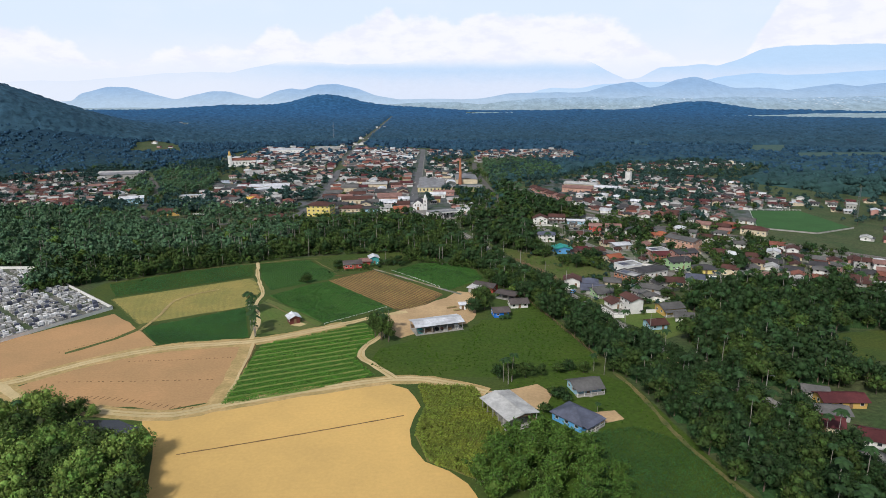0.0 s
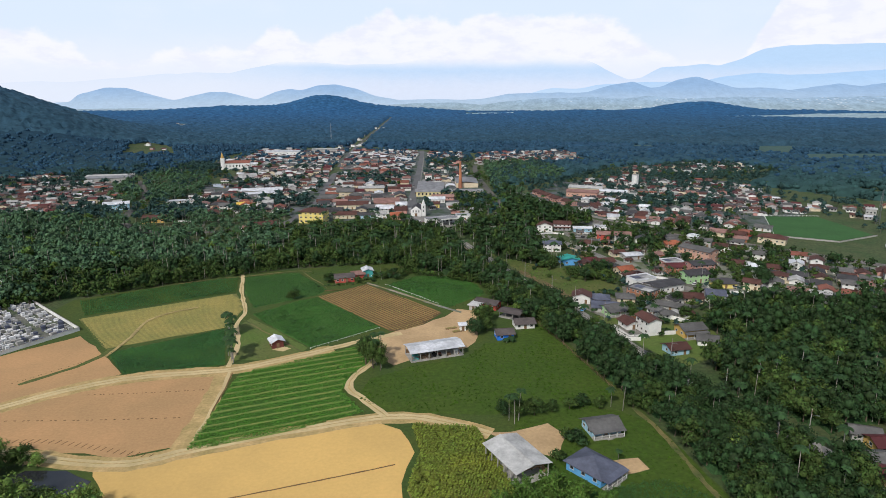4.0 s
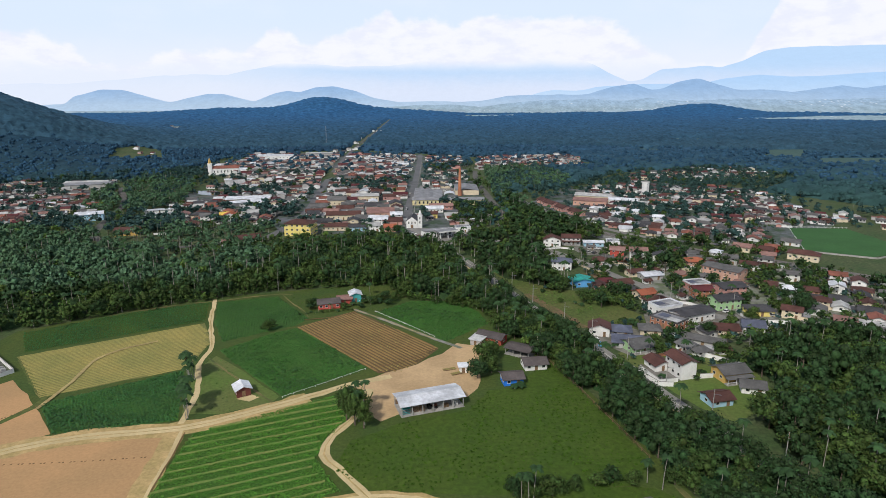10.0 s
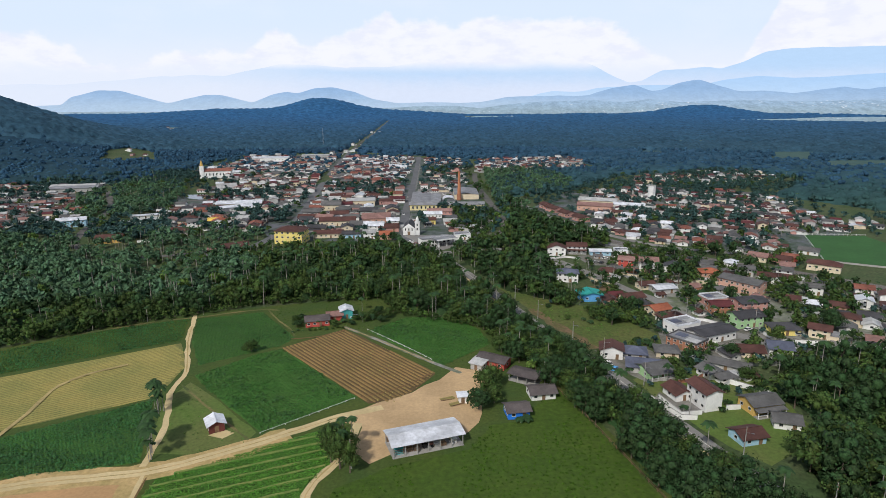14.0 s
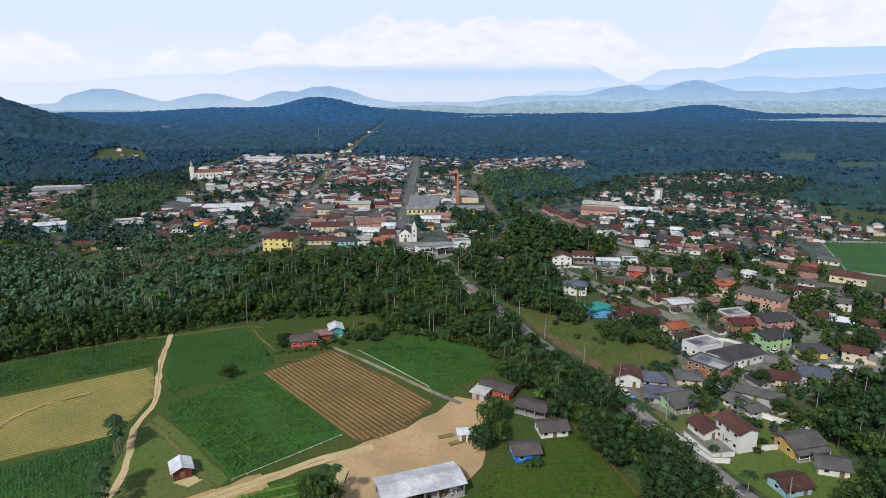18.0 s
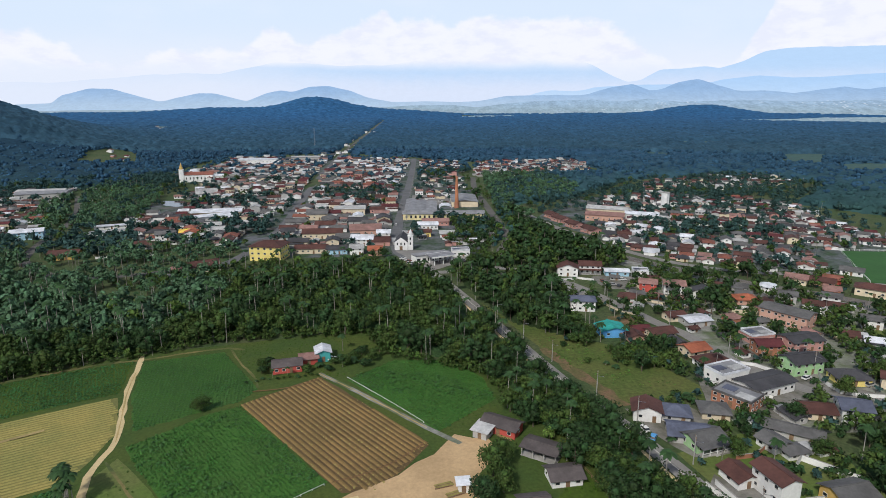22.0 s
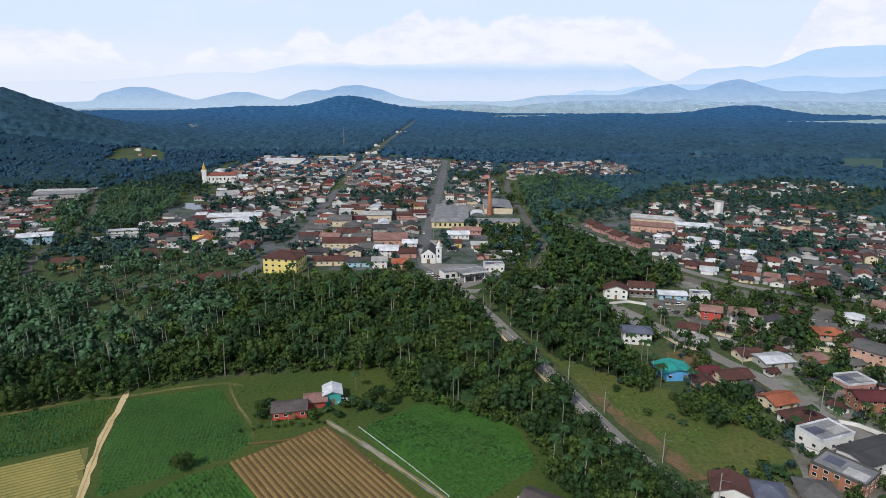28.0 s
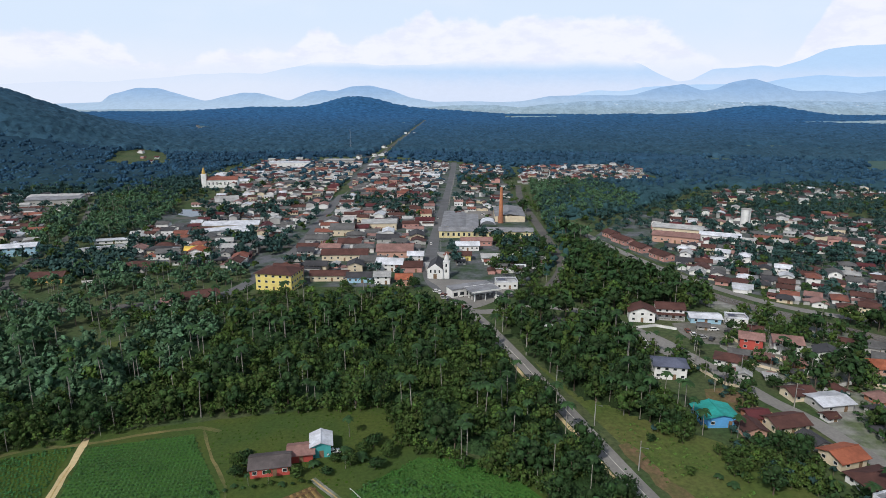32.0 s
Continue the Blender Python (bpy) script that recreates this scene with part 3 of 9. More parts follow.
def canopy(name, label, mat, near, far, step, seed, low, rise, allowed=None, deep=3.2):
    """A closed canopy: rounded crowns on a fine net that widens with distance."""
    r = np.random.RandomState(seed)
    az = np.radians(np.arange(-62, 62, step))
    rad = near * (1 + 1.05 * np.radians(step) * deep) ** np.arange(0, 400)
    rad = rad[rad < far]
    A, R = np.meshgrid(az, rad)
    A = A + r.uniform(-0.3, 0.3, A.shape) * np.radians(step)
    R = R * (1 + r.uniform(-0.25, 0.25, A.shape) * np.radians(step) * deep)
    X, Y = R * np.sin(A), 60 + R * np.cos(A)
    Z = land(X, Y) + low + 0.25 * rise * bumps(X, Y, 0.02, 3) + rise * r.rand(*X.shape) ** 0.8
    q = grid_quads(len(az), len(rad))
    Z = Z.reshape(-1)
    cx, cy = X.reshape(-1)[q].mean(1), Y.reshape(-1)[q].mean(1)
    soccer = [(235, 425), (270, 525), (330, 520), (330, 430)]
    keep = ~(in_town(cx, cy) | inside(soccer, cx, cy)) & ((np.hypot(cx, cy) < np.where(cx < 1250, 3560, 2880)) | (land(cx, cy) > 1.2) | (cx < -200))
    if allowed:
        keep &= allowed(cx, cy)
    Z[np.unique(q[~keep])] = -0.3
    Z[: len(az)] = -0.3
    me = array_mesh(name, np.stack([X.reshape(-1), Y.reshape(-1), Z], -1), q[keep], [MAT[mat]], smooth=True)
    tagged(new(name, me), label, "woods", kind="stuff")


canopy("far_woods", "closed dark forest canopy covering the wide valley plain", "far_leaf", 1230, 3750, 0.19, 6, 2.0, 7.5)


def ridge(name, label, radius, lumps, base, rough, mat, foot=-5.0):
    """A far range: a crest of rounded summits over an arc, with spurs on its near side. Crest: bearing and rise (tangents)."""
    r = np.random.RandomState(int(radius))
    t = np.linspace(-1.05, 1.15, 900)
    crest = np.interp(t, [p[0] for p in lumps], [p[1] for p in lumps])
    soft = np.exp(-np.linspace(-2, 2, 9) ** 2)
    crest = np.convolve(np.pad(crest, 4, mode="edge"), soft / soft.sum(), mode="valid")
    lift = np.clip((crest - base) * 30 + 0.4, 0, 1)
    for f in (17, 29, 43, 71, 97, 139, 211, 307):
        crest = crest + rough * 14 / f * np.sin(t * f + r.uniform(0, 6)) * lift * (0.6 + 0.4 * np.sin(t * f * 0.31 + r.uniform(0, 6)))
    rows = []
    for k in np.linspace(0, 1, 16):
        dist = radius * (0.93 + 0.07 * k)
        a = np.arctan(t) 
        spur = 1 + 0.10 * np.sin(t * 46 + 5 * k) * (1 - k) + 0.07 * np.sin(t * 105 - 9 * k) * (1 - k)
        top = 100 + crest * radius * np.cos(a)
        z = foot + (top - foot) * (k ** 0.75) * np.where(k < 1, spur, 1)
        rows.append(np.stack([dist * np.sin(a) + 3, dist * np.cos(a) + 60, np.minimum(z, top)], -1))
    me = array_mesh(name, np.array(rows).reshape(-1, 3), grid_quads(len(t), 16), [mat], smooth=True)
    return tagged(new(name, me), label, "mountains", kind="structure")


# These ranges glow; their pale blue colours carry the haze.
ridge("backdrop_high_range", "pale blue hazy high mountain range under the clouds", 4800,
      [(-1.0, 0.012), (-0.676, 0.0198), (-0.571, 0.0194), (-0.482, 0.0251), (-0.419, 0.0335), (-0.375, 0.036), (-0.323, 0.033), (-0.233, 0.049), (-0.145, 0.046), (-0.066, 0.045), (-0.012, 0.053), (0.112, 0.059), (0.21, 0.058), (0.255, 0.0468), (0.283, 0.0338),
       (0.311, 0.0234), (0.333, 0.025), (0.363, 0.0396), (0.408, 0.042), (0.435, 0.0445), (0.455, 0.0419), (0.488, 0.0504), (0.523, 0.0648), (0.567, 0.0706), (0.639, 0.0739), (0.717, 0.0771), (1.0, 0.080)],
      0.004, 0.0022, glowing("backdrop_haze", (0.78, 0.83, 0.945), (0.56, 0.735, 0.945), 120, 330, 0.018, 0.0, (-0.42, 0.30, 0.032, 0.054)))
ridge("backdrop_spurs", "pale blue hazy spurs below the high range", 4600,
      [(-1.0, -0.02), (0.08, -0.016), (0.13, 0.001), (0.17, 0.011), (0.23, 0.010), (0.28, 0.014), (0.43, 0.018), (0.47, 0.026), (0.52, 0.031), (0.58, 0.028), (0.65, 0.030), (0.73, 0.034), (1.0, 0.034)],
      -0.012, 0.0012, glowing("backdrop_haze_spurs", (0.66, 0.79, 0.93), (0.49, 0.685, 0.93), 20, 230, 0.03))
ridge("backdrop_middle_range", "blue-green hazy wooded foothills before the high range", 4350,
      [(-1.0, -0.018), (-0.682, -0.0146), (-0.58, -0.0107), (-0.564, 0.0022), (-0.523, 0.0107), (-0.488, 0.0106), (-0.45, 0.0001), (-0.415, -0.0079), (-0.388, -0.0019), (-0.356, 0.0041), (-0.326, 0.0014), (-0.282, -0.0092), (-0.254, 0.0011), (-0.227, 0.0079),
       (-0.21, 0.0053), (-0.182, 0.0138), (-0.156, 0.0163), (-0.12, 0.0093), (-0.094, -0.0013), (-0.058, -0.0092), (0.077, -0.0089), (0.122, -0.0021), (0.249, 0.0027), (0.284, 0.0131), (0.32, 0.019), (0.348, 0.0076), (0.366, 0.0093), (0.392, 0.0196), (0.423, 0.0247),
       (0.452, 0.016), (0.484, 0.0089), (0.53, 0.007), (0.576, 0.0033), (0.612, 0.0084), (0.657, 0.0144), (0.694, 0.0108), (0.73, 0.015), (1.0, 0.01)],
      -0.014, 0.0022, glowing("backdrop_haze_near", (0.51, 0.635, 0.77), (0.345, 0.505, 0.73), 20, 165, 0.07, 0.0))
ridge("backdrop_low_hills", "pale blue-green hazy low hills at the edge of the plain", 3950,
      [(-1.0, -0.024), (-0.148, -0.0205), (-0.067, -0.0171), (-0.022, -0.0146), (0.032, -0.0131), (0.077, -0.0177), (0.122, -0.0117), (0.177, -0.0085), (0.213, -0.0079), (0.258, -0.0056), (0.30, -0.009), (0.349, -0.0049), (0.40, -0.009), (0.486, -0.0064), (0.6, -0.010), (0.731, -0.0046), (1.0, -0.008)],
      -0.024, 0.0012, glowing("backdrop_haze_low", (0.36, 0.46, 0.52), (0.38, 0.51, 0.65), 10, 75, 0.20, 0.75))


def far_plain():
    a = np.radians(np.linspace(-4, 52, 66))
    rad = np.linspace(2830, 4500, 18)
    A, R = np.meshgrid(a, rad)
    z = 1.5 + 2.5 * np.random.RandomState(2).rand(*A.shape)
    # The plain glows by itself; its blue-grey stands for haze.
    me = array_mesh("backdrop_plain", np.stack([R * np.sin(A), 60 + R * np.cos(A), z], -1).reshape(-1, 3), grid_quads(len(a), len(rad)), [glowing("backdrop_haze_fields", (0.27, 0.36, 0.42), (0.34, 0.44, 0.48), -4, 8, 0.22, 0.9)])
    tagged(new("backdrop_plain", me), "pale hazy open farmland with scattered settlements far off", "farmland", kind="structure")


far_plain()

# ---- fields and tracks ----
STUB = [(-128, 250), (-127.7, 259.5), (-127.7, 270), (-129, 282), (-129, 290), (-123.6, 299), (-113, 307)]
DRAIN = [(-147, 227), (-138.5, 236.8), (-132.3, 246.4), (-130, 257.5), (-140, 268), (-159, 290)]
MEADOW = [(-26, 215), (-22, 229), (-9, 238), (14, 247), (22, 260), (30, 262), (47, 283), (53, 262), (63, 217), (55, 206), (36, 204), (18, 203), (0, 204), (-14, 206)]
RED_STRIPES = [(-58, 322), (-35, 342), (5, 297), (-3, 283), (-10, 275), (-18, 275)]
DOTTED = [(-105, 356.5), (-77.5, 365.5), (-55, 333), (-59, 324), (-68, 318), (-86, 306), (-97, 330)]
BRIGHT = [(-84, 297), (-66, 316), (-58, 321), (-22, 279), (-49, 257), (-76, 287)]
GREEN_EAST = [(-25, 339), (-9, 356), (12, 356), (24, 340), (27, 324), (8, 304)]
STRIPED = [(-71, 234), (-31, 258), (-24, 243), (-30, 230), (-31, 220), (-22, 205), (-45, 193), (-71, 184)]
TAN = [(-94, 176.5), (-68, 182), (-43, 191), (-17, 199), (-9, 194), (-5, 182), (-8, 168), (-7, 159), (-3, 151), (4, 146), (9, 141), (20, 100), (-60, 100), (-75, 140), (-82, 160)]
OVAL = [(-147, 198), (-140, 210), (-126, 220.5), (-107, 229.5), (-79, 235), (-74, 233), (-73, 187), (-89, 181), (-126, 188), (-140, 193)]
MAIZE = [(-6, 197), (14, 194), (20, 172), (24, 150), (10, 143), (-2, 151), (-6, 165), (-3, 182)]
WEST_GREEN = [(-129, 254), (-91, 279), (-79, 242), (-114, 235)]
STUBBLE = [(-162, 293), (-101, 328), (-90, 306), (-91, 281), (-132, 258)]
NORTH_WEST = [(-176, 318), (-141, 343), (-109, 357), (-102, 331), (-162, 297)]
BARE_WEST = [(-190, 236), (-181, 241), (-150, 272), (-134, 257), (-114, 235), (-128, 226), (-142, 215), (-157, 204), (-196, 196)]
VALLEY = [(28, 206), (60, 205), (70, 196), (75, 166), (80, 136), (90, 100), (30, 100), (30, 150), (24, 185)]

plot("field_lawn", "rough green grass between the tracks and crops", [(-170, 195), (-185, 240), (-180, 320), (-141, 347), (-104, 366), (-22, 388), (-10, 362), (27, 345), (48, 300), (56, 262), (67, 215), (80, 140), (95, 95), (-100, 95), (-100, 170), (-130, 180)], "grass", 0.02)
plot("field_hut", "mown light green lawn round the small hut", [(-83, 292), (-87, 281), (-79, 246), (-66, 246), (-52, 253.5), (-50, 257), (-78, 287)], "lawn", 0.057)
plot("field_meadow", "wide dark green meadow beside the long barn", MEADOW, "meadow", 0.06)
plot("field_tan", "smooth bare tan soil field ready for planting", TAN, "soil_tan", 0.06)
plot("field_oval", "bare reddish-brown field in a bend of the track", OVAL, "soil_brown", 0.06)
plot("field_bare_west", "bare brown field beside the cemetery", BARE_WEST, "soil_brown", 0.06)
plot("field_striped", "green field with pale furrows", STRIPED, "crop_base", 0.06)
plot("field_red_stripes", "tilled orange-brown field with straight furrows", RED_STRIPES, "tilled_base", 0.06)
plot("field_dotted", "dark soil below dense rows of green plants", DOTTED, "crop_base", 0.06)
plot("field_bright", "weedy soil below a bright green crop", BRIGHT, "crop_base", 0.06)
plot("field_east", "weedy soil below a green crop near the woods", GREEN_EAST, "crop_base", 0.06)
plot("field_west_green", "weedy soil below rows of a deep green crop", WEST_GREEN, "crop_base", 0.06)
plot("field_stubble", "harvested field of pale yellow stubble", STUBBLE, "stubble_base", 0.06)
plot("field_north_west", "dark soil below a green crop at the wood's edge", NORTH_WEST, "meadow", 0.06)
plot("field_maize", "weedy soil below yellow-green maize", MAIZE, "stubble_base", 0.06)
plot("field_valley", "lush green valley grass beside the blue houses", VALLEY, "meadow", 0.055)
plot("field_verge", "green and brown grass verge along the paved road", [(30, 424), (42, 396), (62, 380), (80, 368), (92, 350), (100, 332), (98, 322), (68, 318), (58, 344)], "verge", 0.05)
plot("field_pasture", "pale green pasture among trees", [(158, 238), (195, 245), (185, 212), (158, 215)], "grass", 0.05)
plot("field_sports", "mown bright green football pitch", [(246, 452), (276, 520), (318, 516), (318, 450), (279, 432)], "pitch", 0.08)
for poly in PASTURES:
    plot("field_far", "green pasture in the far forest, paled for haze", poly, "pasture", 0.3)
plot("field_gardens", "green gardens between the roadside houses", [(82, 268), (90, 246), (97, 237), (106, 242), (120, 254), (124, 300), (98, 300), (76, 290)], "lawn", 0.04)

strip("dirt_track_main", "pale dirt farm track with wheel ruts", "track", [(-185, 190), (-154, 201), (-141, 212), (-127, 223), (-107, 232), (-76, 237.5), (-58, 246), (-40, 257), (-26, 266), (-13, 272)], 3.5, "track", 0.10, 0.35)
strip("dirt_track_south", "pale dirt farm track beside the tan field", "track", [(-154, 200), (-141, 190), (-127, 185), (-89, 178), (-69, 184.5), (-43, 194), (-14, 202), (2, 199.5), (18, 191)], 3.2, "track", 0.11, 0.3)
strip("dirt_track_loop", "curved dirt track along the meadow", "track", [(-14, 202), (-24, 215), (-29, 222), (-28, 232), (-22, 245), (-20, 262)], 2.8, "track", 0.12, 0.3)
strip("dirt_track_lane", "straight dirt lane leading to the farmhouse", "track", [(14, 297), (4, 306), (-8, 318), (-22, 332), (-36, 345)], 1.9, "yard_paving", 0.12, 0.12)
strip("dirt_track_north", "rutted brown path between the crops", "track", [(-108, 362), (-104, 348), (-100, 333), (-92, 311), (-88, 300), (-87, 283), (-80, 262), (-77, 240)], 1.9, "track", 0.12, 0.35)
strip("dirt_track_headland", "dry headland of trampled grass between two fields", "track", [(-76.5, 235), (-75, 222), (-73.5, 204), (-73, 184)], 6.0, "headland", 0.09, 0.5)
strip("dirt_track_footpath", "narrow pale path beside the ditch of the headland", "track", [(-75, 236), (-73, 222), (-71.5, 204), (-70.5, 186)], 1.2, "track", 0.105, 0.2)
strip("ditch_headland", "narrow dark drainage ditch along the striped field", "ditch", [(-73.6, 235), (-72.2, 222), (-71.6, 212), (-70.9, 204)], 0.5, "soil_furrow", 0.112, 0.12)
strip("verge_main", "dry grass verge along the farm track", "verge", [(-190, 190), (-154, 201), (-141, 212), (-127, 223), (-107, 232), (-76, 237.5), (-58, 245), (-40, 256)], 8.6, "headland", 0.064, 0.7)
strip("verge_south", "dry grass verge along the southern farm track", "verge", [(-154, 200), (-141, 190), (-127, 185), (-89, 178), (-69, 184), (-43, 193.5), (-14, 201.5), (2, 199), (18, 191)], 7.0, "headland", 0.067, 0.6)
strip("dirt_track_stubble", "pale wheel track winding across the stubble field", "track", STUB, 1.4, "stubble_path", 0.37, 0.15)
strip("dirt_track_edge", "worn grass path along the wood's edge", "track", [(-150, 339), (-121, 354.5), (-108, 358), (-90, 365.5), (-77, 369), (-70, 367)], 1.4, "dry", 0.09, 0.4)
strip("dirt_track_border", "narrow worn border along the rows of plants", "track", [(-75, 367.5), (-69, 357), (-63.5, 349), (-58, 341), (-55.5, 334)], 0.8, "dry", 0.088, 0.2)
plot("field_clearing", "pale grassy clearing inside the forest", [(-163, 424), (-150, 431), (-133, 437), (-128, 430), (-136, 419), (-152, 418)], "verge", 0.05)
strip("verge_drain", "green grassy drain across the bare field by the cemetery", "verge", DRAIN, 2.2, "verge", 0.075, 0.4)
strip("dirt_track_hut", "narrow worn path along the bright green crop", "track", [(-86, 290), (-73, 275.8), (-62, 264), (-51.5, 253.2)], 0.8, "dry", 0.085, 0.2)
for pts in ([(-21, 279), (-12, 283), (-4, 289), (3, 297)], [(-57, 331), (-48, 332.5), (-40, 336), (-34, 341)]):
    strip("ditch_furrow", "dark irrigation ditch across the tilled rows", "ditch", pts, 0.7, "soil_furrow", 0.275, 0.15)
plot("yard_bare", "bare trampled earth farmyard", [(-26, 263), (-15, 275), (-4, 282), (6, 292), (12, 302), (22, 299), (26, 292), (18, 282), (20, 272), (18, 262), (14, 256), (-8, 245), (-14, 240), (-20, 246), (-18, 260)], "yard", 0.08)
plot("yard_barn", "bare earth beside the open white barn", [(17, 192), (24, 192), (36, 197), (41, 190), (36, 178), (32, 180), (26, 186)], "yard", 0.08)
plot("yard_hut", "trampled earth before the small hut", [(-64, 256), (-60, 254), (-57, 257.5), (-61, 260)], "track", 0.08)
plot("yard_house", "bare earth patch beside the blue house", [(48, 176), (58, 178), (60, 172), (50, 169)], "yard", 0.08)
for n, (a, b) in enumerate((((-74, 155.5), (-10, 176)), ((-135, 202), (-78, 203)), ((-118, 219), (-78, 222)), ((-150, 228), (-128, 254)))):
    ditch = tagged(new("drainage_ditch"), ("continuous dark drainage furrow across the tan field", "row of dark damp spots along a drain in the bare field")[n > 0], "ditch", kind="structure")
    count = 24 if n == 0 else 40
    for k in range(count):
        if n and (k * 7) % 11 > 6:
            continue
        u, v = k / count, (k + (1.03 if n == 0 else 0.55)) / count
        part("furrow", ribbon([(a[0] + (b[0] - a[0]) * q, a[1] + (b[1] - a[1]) * q - 1.8 * q * (1 - q)) for q in (u, v)], 0.22 + 0.05 * (k % 3), -0.22 - 0.05 * (k % 4 == 0), 0.085), MAT["soil_furrow"], ditch)
# Short dark strokes along the lower edge of the bare field.
for k in range(1, 52, 2):
    u = k / 51
    x, y = (-132 + 56 * u, 188 - 6 * u + 2.2 * math.sin(u * 5)) if k % 2 else (-134 + 56 * u, 215 + 17 * u)
    tagged(part("tilled_mark", ribbon([(x, y + 0.6), (x + 0.9, y + 2.6)], 0.18, -0.18, 0.082), MAT["soil_furrow"]), "short dark stroke at the field's edge", "plough mark", kind="structure")
plot("pond", "small dark pond among trees", [(-116, 168), (-111, 175), (-100, 175), (-91, 170.5), (-92, 165), (-104, 163)], "water", 0.09)
plot("pond_town", "still pond reflecting the pale sky in the town", [(-254, 722), (-252, 744), (-241, 740), (-224, 718), (-221, 704), (-229, 697), (-243, 706)], "water", 0.2)
strip("road_country", "two-lane grey asphalt country road", "road", [(160, 60), (128, 145), (119, 164), (108, 190), (97, 213), (90, 230), (83, 250), (75, 276), (66, 304), (58, 322), (48, 351), (37, 386), (23, 430), (12, 462), (0, 492), (-8, 520)], 5.8, "asphalt_pale", 0.14)
strip("road_marking", "worn pale line along the road", "marking", [(108, 190), (97, 213), (90, 230), (83, 250), (75, 276), (66, 304), (58, 322), (48, 351), (37, 386), (23, 430), (12, 462)], 0.22, "paint", 0.148)
strip("pavement_country", "pale gravel shoulder beside the road", "pavement", [(104, 189), (93, 213), (86, 230), (79, 250), (71, 276), (62, 304), (54, 322), (44, 351), (33, 386), (19, 430)], 1.3, "track", 0.12, 0.2)
strip("road_main_street", "straight grey asphalt main street", "road", [(-8, 505), (-17, 535), (-19.5, 600), (-19, 700), (-18, 850), (-18, 1010), (-19, 1140)], 7.6, "asphalt_street", 0.14)
strip("road_highway", "long grey avenue leading out of town", "road", [(-150, 470), (-122, 494), (-112, 540), (-110, 611), (-122, 760), (-135, 950), (-151, 1262)], 7.2, "asphalt_street", 0.13)
strip("road_highway", "narrow grey road through the far forest", "road", [(-151, 1262), (-158, 1600), (-163, 1950), (-172, 2300), (-181, 2800)], 5.0, "asphalt", 0.13)
strip("road_east", "narrow asphalt street past the roadside houses", "road", [(0, 478), (13, 477), (24, 480.4), (39, 485.5), (50, 484), (61, 478), (72, 466.5), (81, 452), (89, 436.6), (100.5, 411), (107, 394), (113.5, 382), (118, 366), (124.4, 346), (132.7, 333), (143, 322.5), (168, 318.5), (210, 300), (250, 290)], 6.0, "asphalt_pale", 0.15)
strip("road_river", "grey street along the wooded stream", "road", [(30, 500), (44, 510), (55, 535), (62, 567), (61, 614), (58, 710), (55, 796), (60, 900)], 6.5, "asphalt", 0.13)
strip("road_district", "pale street beside the row of red houses", "road", [(80, 700), (94, 634), (113, 572), (134, 525), (160, 490), (200, 470), (240, 470)], 6.0, "asphalt_pale", 0.13)
strip("railway_bed", "gravel bed of the railway line", "railway", [(70, 640), (100, 560), (133, 502), (156, 476), (185, 446), (205, 432), (233, 405), (290, 350), (360, 300)], 9.0, "ballast", 0.15)
for k in (-2.6, -1.2, 1.2, 2.6):
    tagged(part("rail", ribbon([(70, 640), (100, 560), (133, 502), (156, 476), (185, 446), (205, 432), (233, 405), (290, 350), (360, 300)], k + 0.09, k - 0.09, 0.32), MAT["steel"]), "rusty steel rail on the gravel bed", "rail", kind="structure")
for y, x0, x1 in ((600, -170, -24), (700, -240, -24), (780, -260, 50), (860, -280, -22), (960, -300, -22), (1060, -300, -22)):
    strip("road_cross", "grey asphalt side street in the town", "road", [(x0, y - 8), ((x0 + x1) / 2, y), (x1, y + 4)], 6.5, "asphalt", 0.125)
strip("road_west", "grey side street climbing past houses", "road", [(-122, 494), (-190, 470), (-240, 500), (-262, 545), (-290, 640), (-330, 720), (-370, 790)], 6.0, "asphalt", 0.135)
plot("pavement_square", "grey paved forecourt of the filling station", [(-18, 528), (-11, 515), (-6, 500), (-1, 482), (9, 482), (20, 494), (30, 506), (27, 514), (14, 528), (-4, 529)], "asphalt_pale", 0.16)
plot("pavement_parking", "grey paved car park beside the street", [(72, 452), (84, 456), (96, 430), (84, 428)], "asphalt_pale", 0.155)
plot("pavement_lot", "bare paved lot between houses", [(106, 462), (122, 462), (124, 448), (108, 446)], "track", 0.05)
plot("pavement_works", "grey concrete yard behind the long factory", [(-12, 700), (52, 700), (52, 760), (-12, 760)], "asphalt_pale", 0.16)
plot("pavement_town_east", "grey earth and weedy yards between the eastern houses", [(100, 300), (150, 300), (200, 300), (290, 330), (235, 400), (185, 440), (130, 500), (100, 560), (92, 600), (78, 600), (100, 540), (126, 480), (108, 440), (118, 392), (116, 340), (100, 325)], "yard_paving", 0.035)
plot("pavement_town_north", "grey earth and weedy yards between the northern houses", [(95, 640), (140, 520), (200, 475), (245, 470), (330, 540), (350, 690), (300, 760), (150, 740)], "town_floor", 0.03)
plot("pavement_town_centre", "grey paved yards between the buildings of the town centre", [(-250, 640), (-200, 560), (-125, 545), (-108, 510), (-22, 515), (40, 520), (56, 600), (44, 960), (-20, 1140), (-300, 1160), (-310, 880)], "town_floor", 0.03)
strip("verge_bare", "bare reddish earth along the edge of the road", "bare earth", [(51, 366), (56, 352), (61, 340), (66, 328), (69, 318)], 4.6, "bare_verge", 0.07, 0.9)
plot("yard_roadside", "grey concrete yards between the roadside houses", [(69, 316), (90, 318), (97, 306), (93, 290), (80, 288), (73, 300)], "concrete_yard", 0.062)
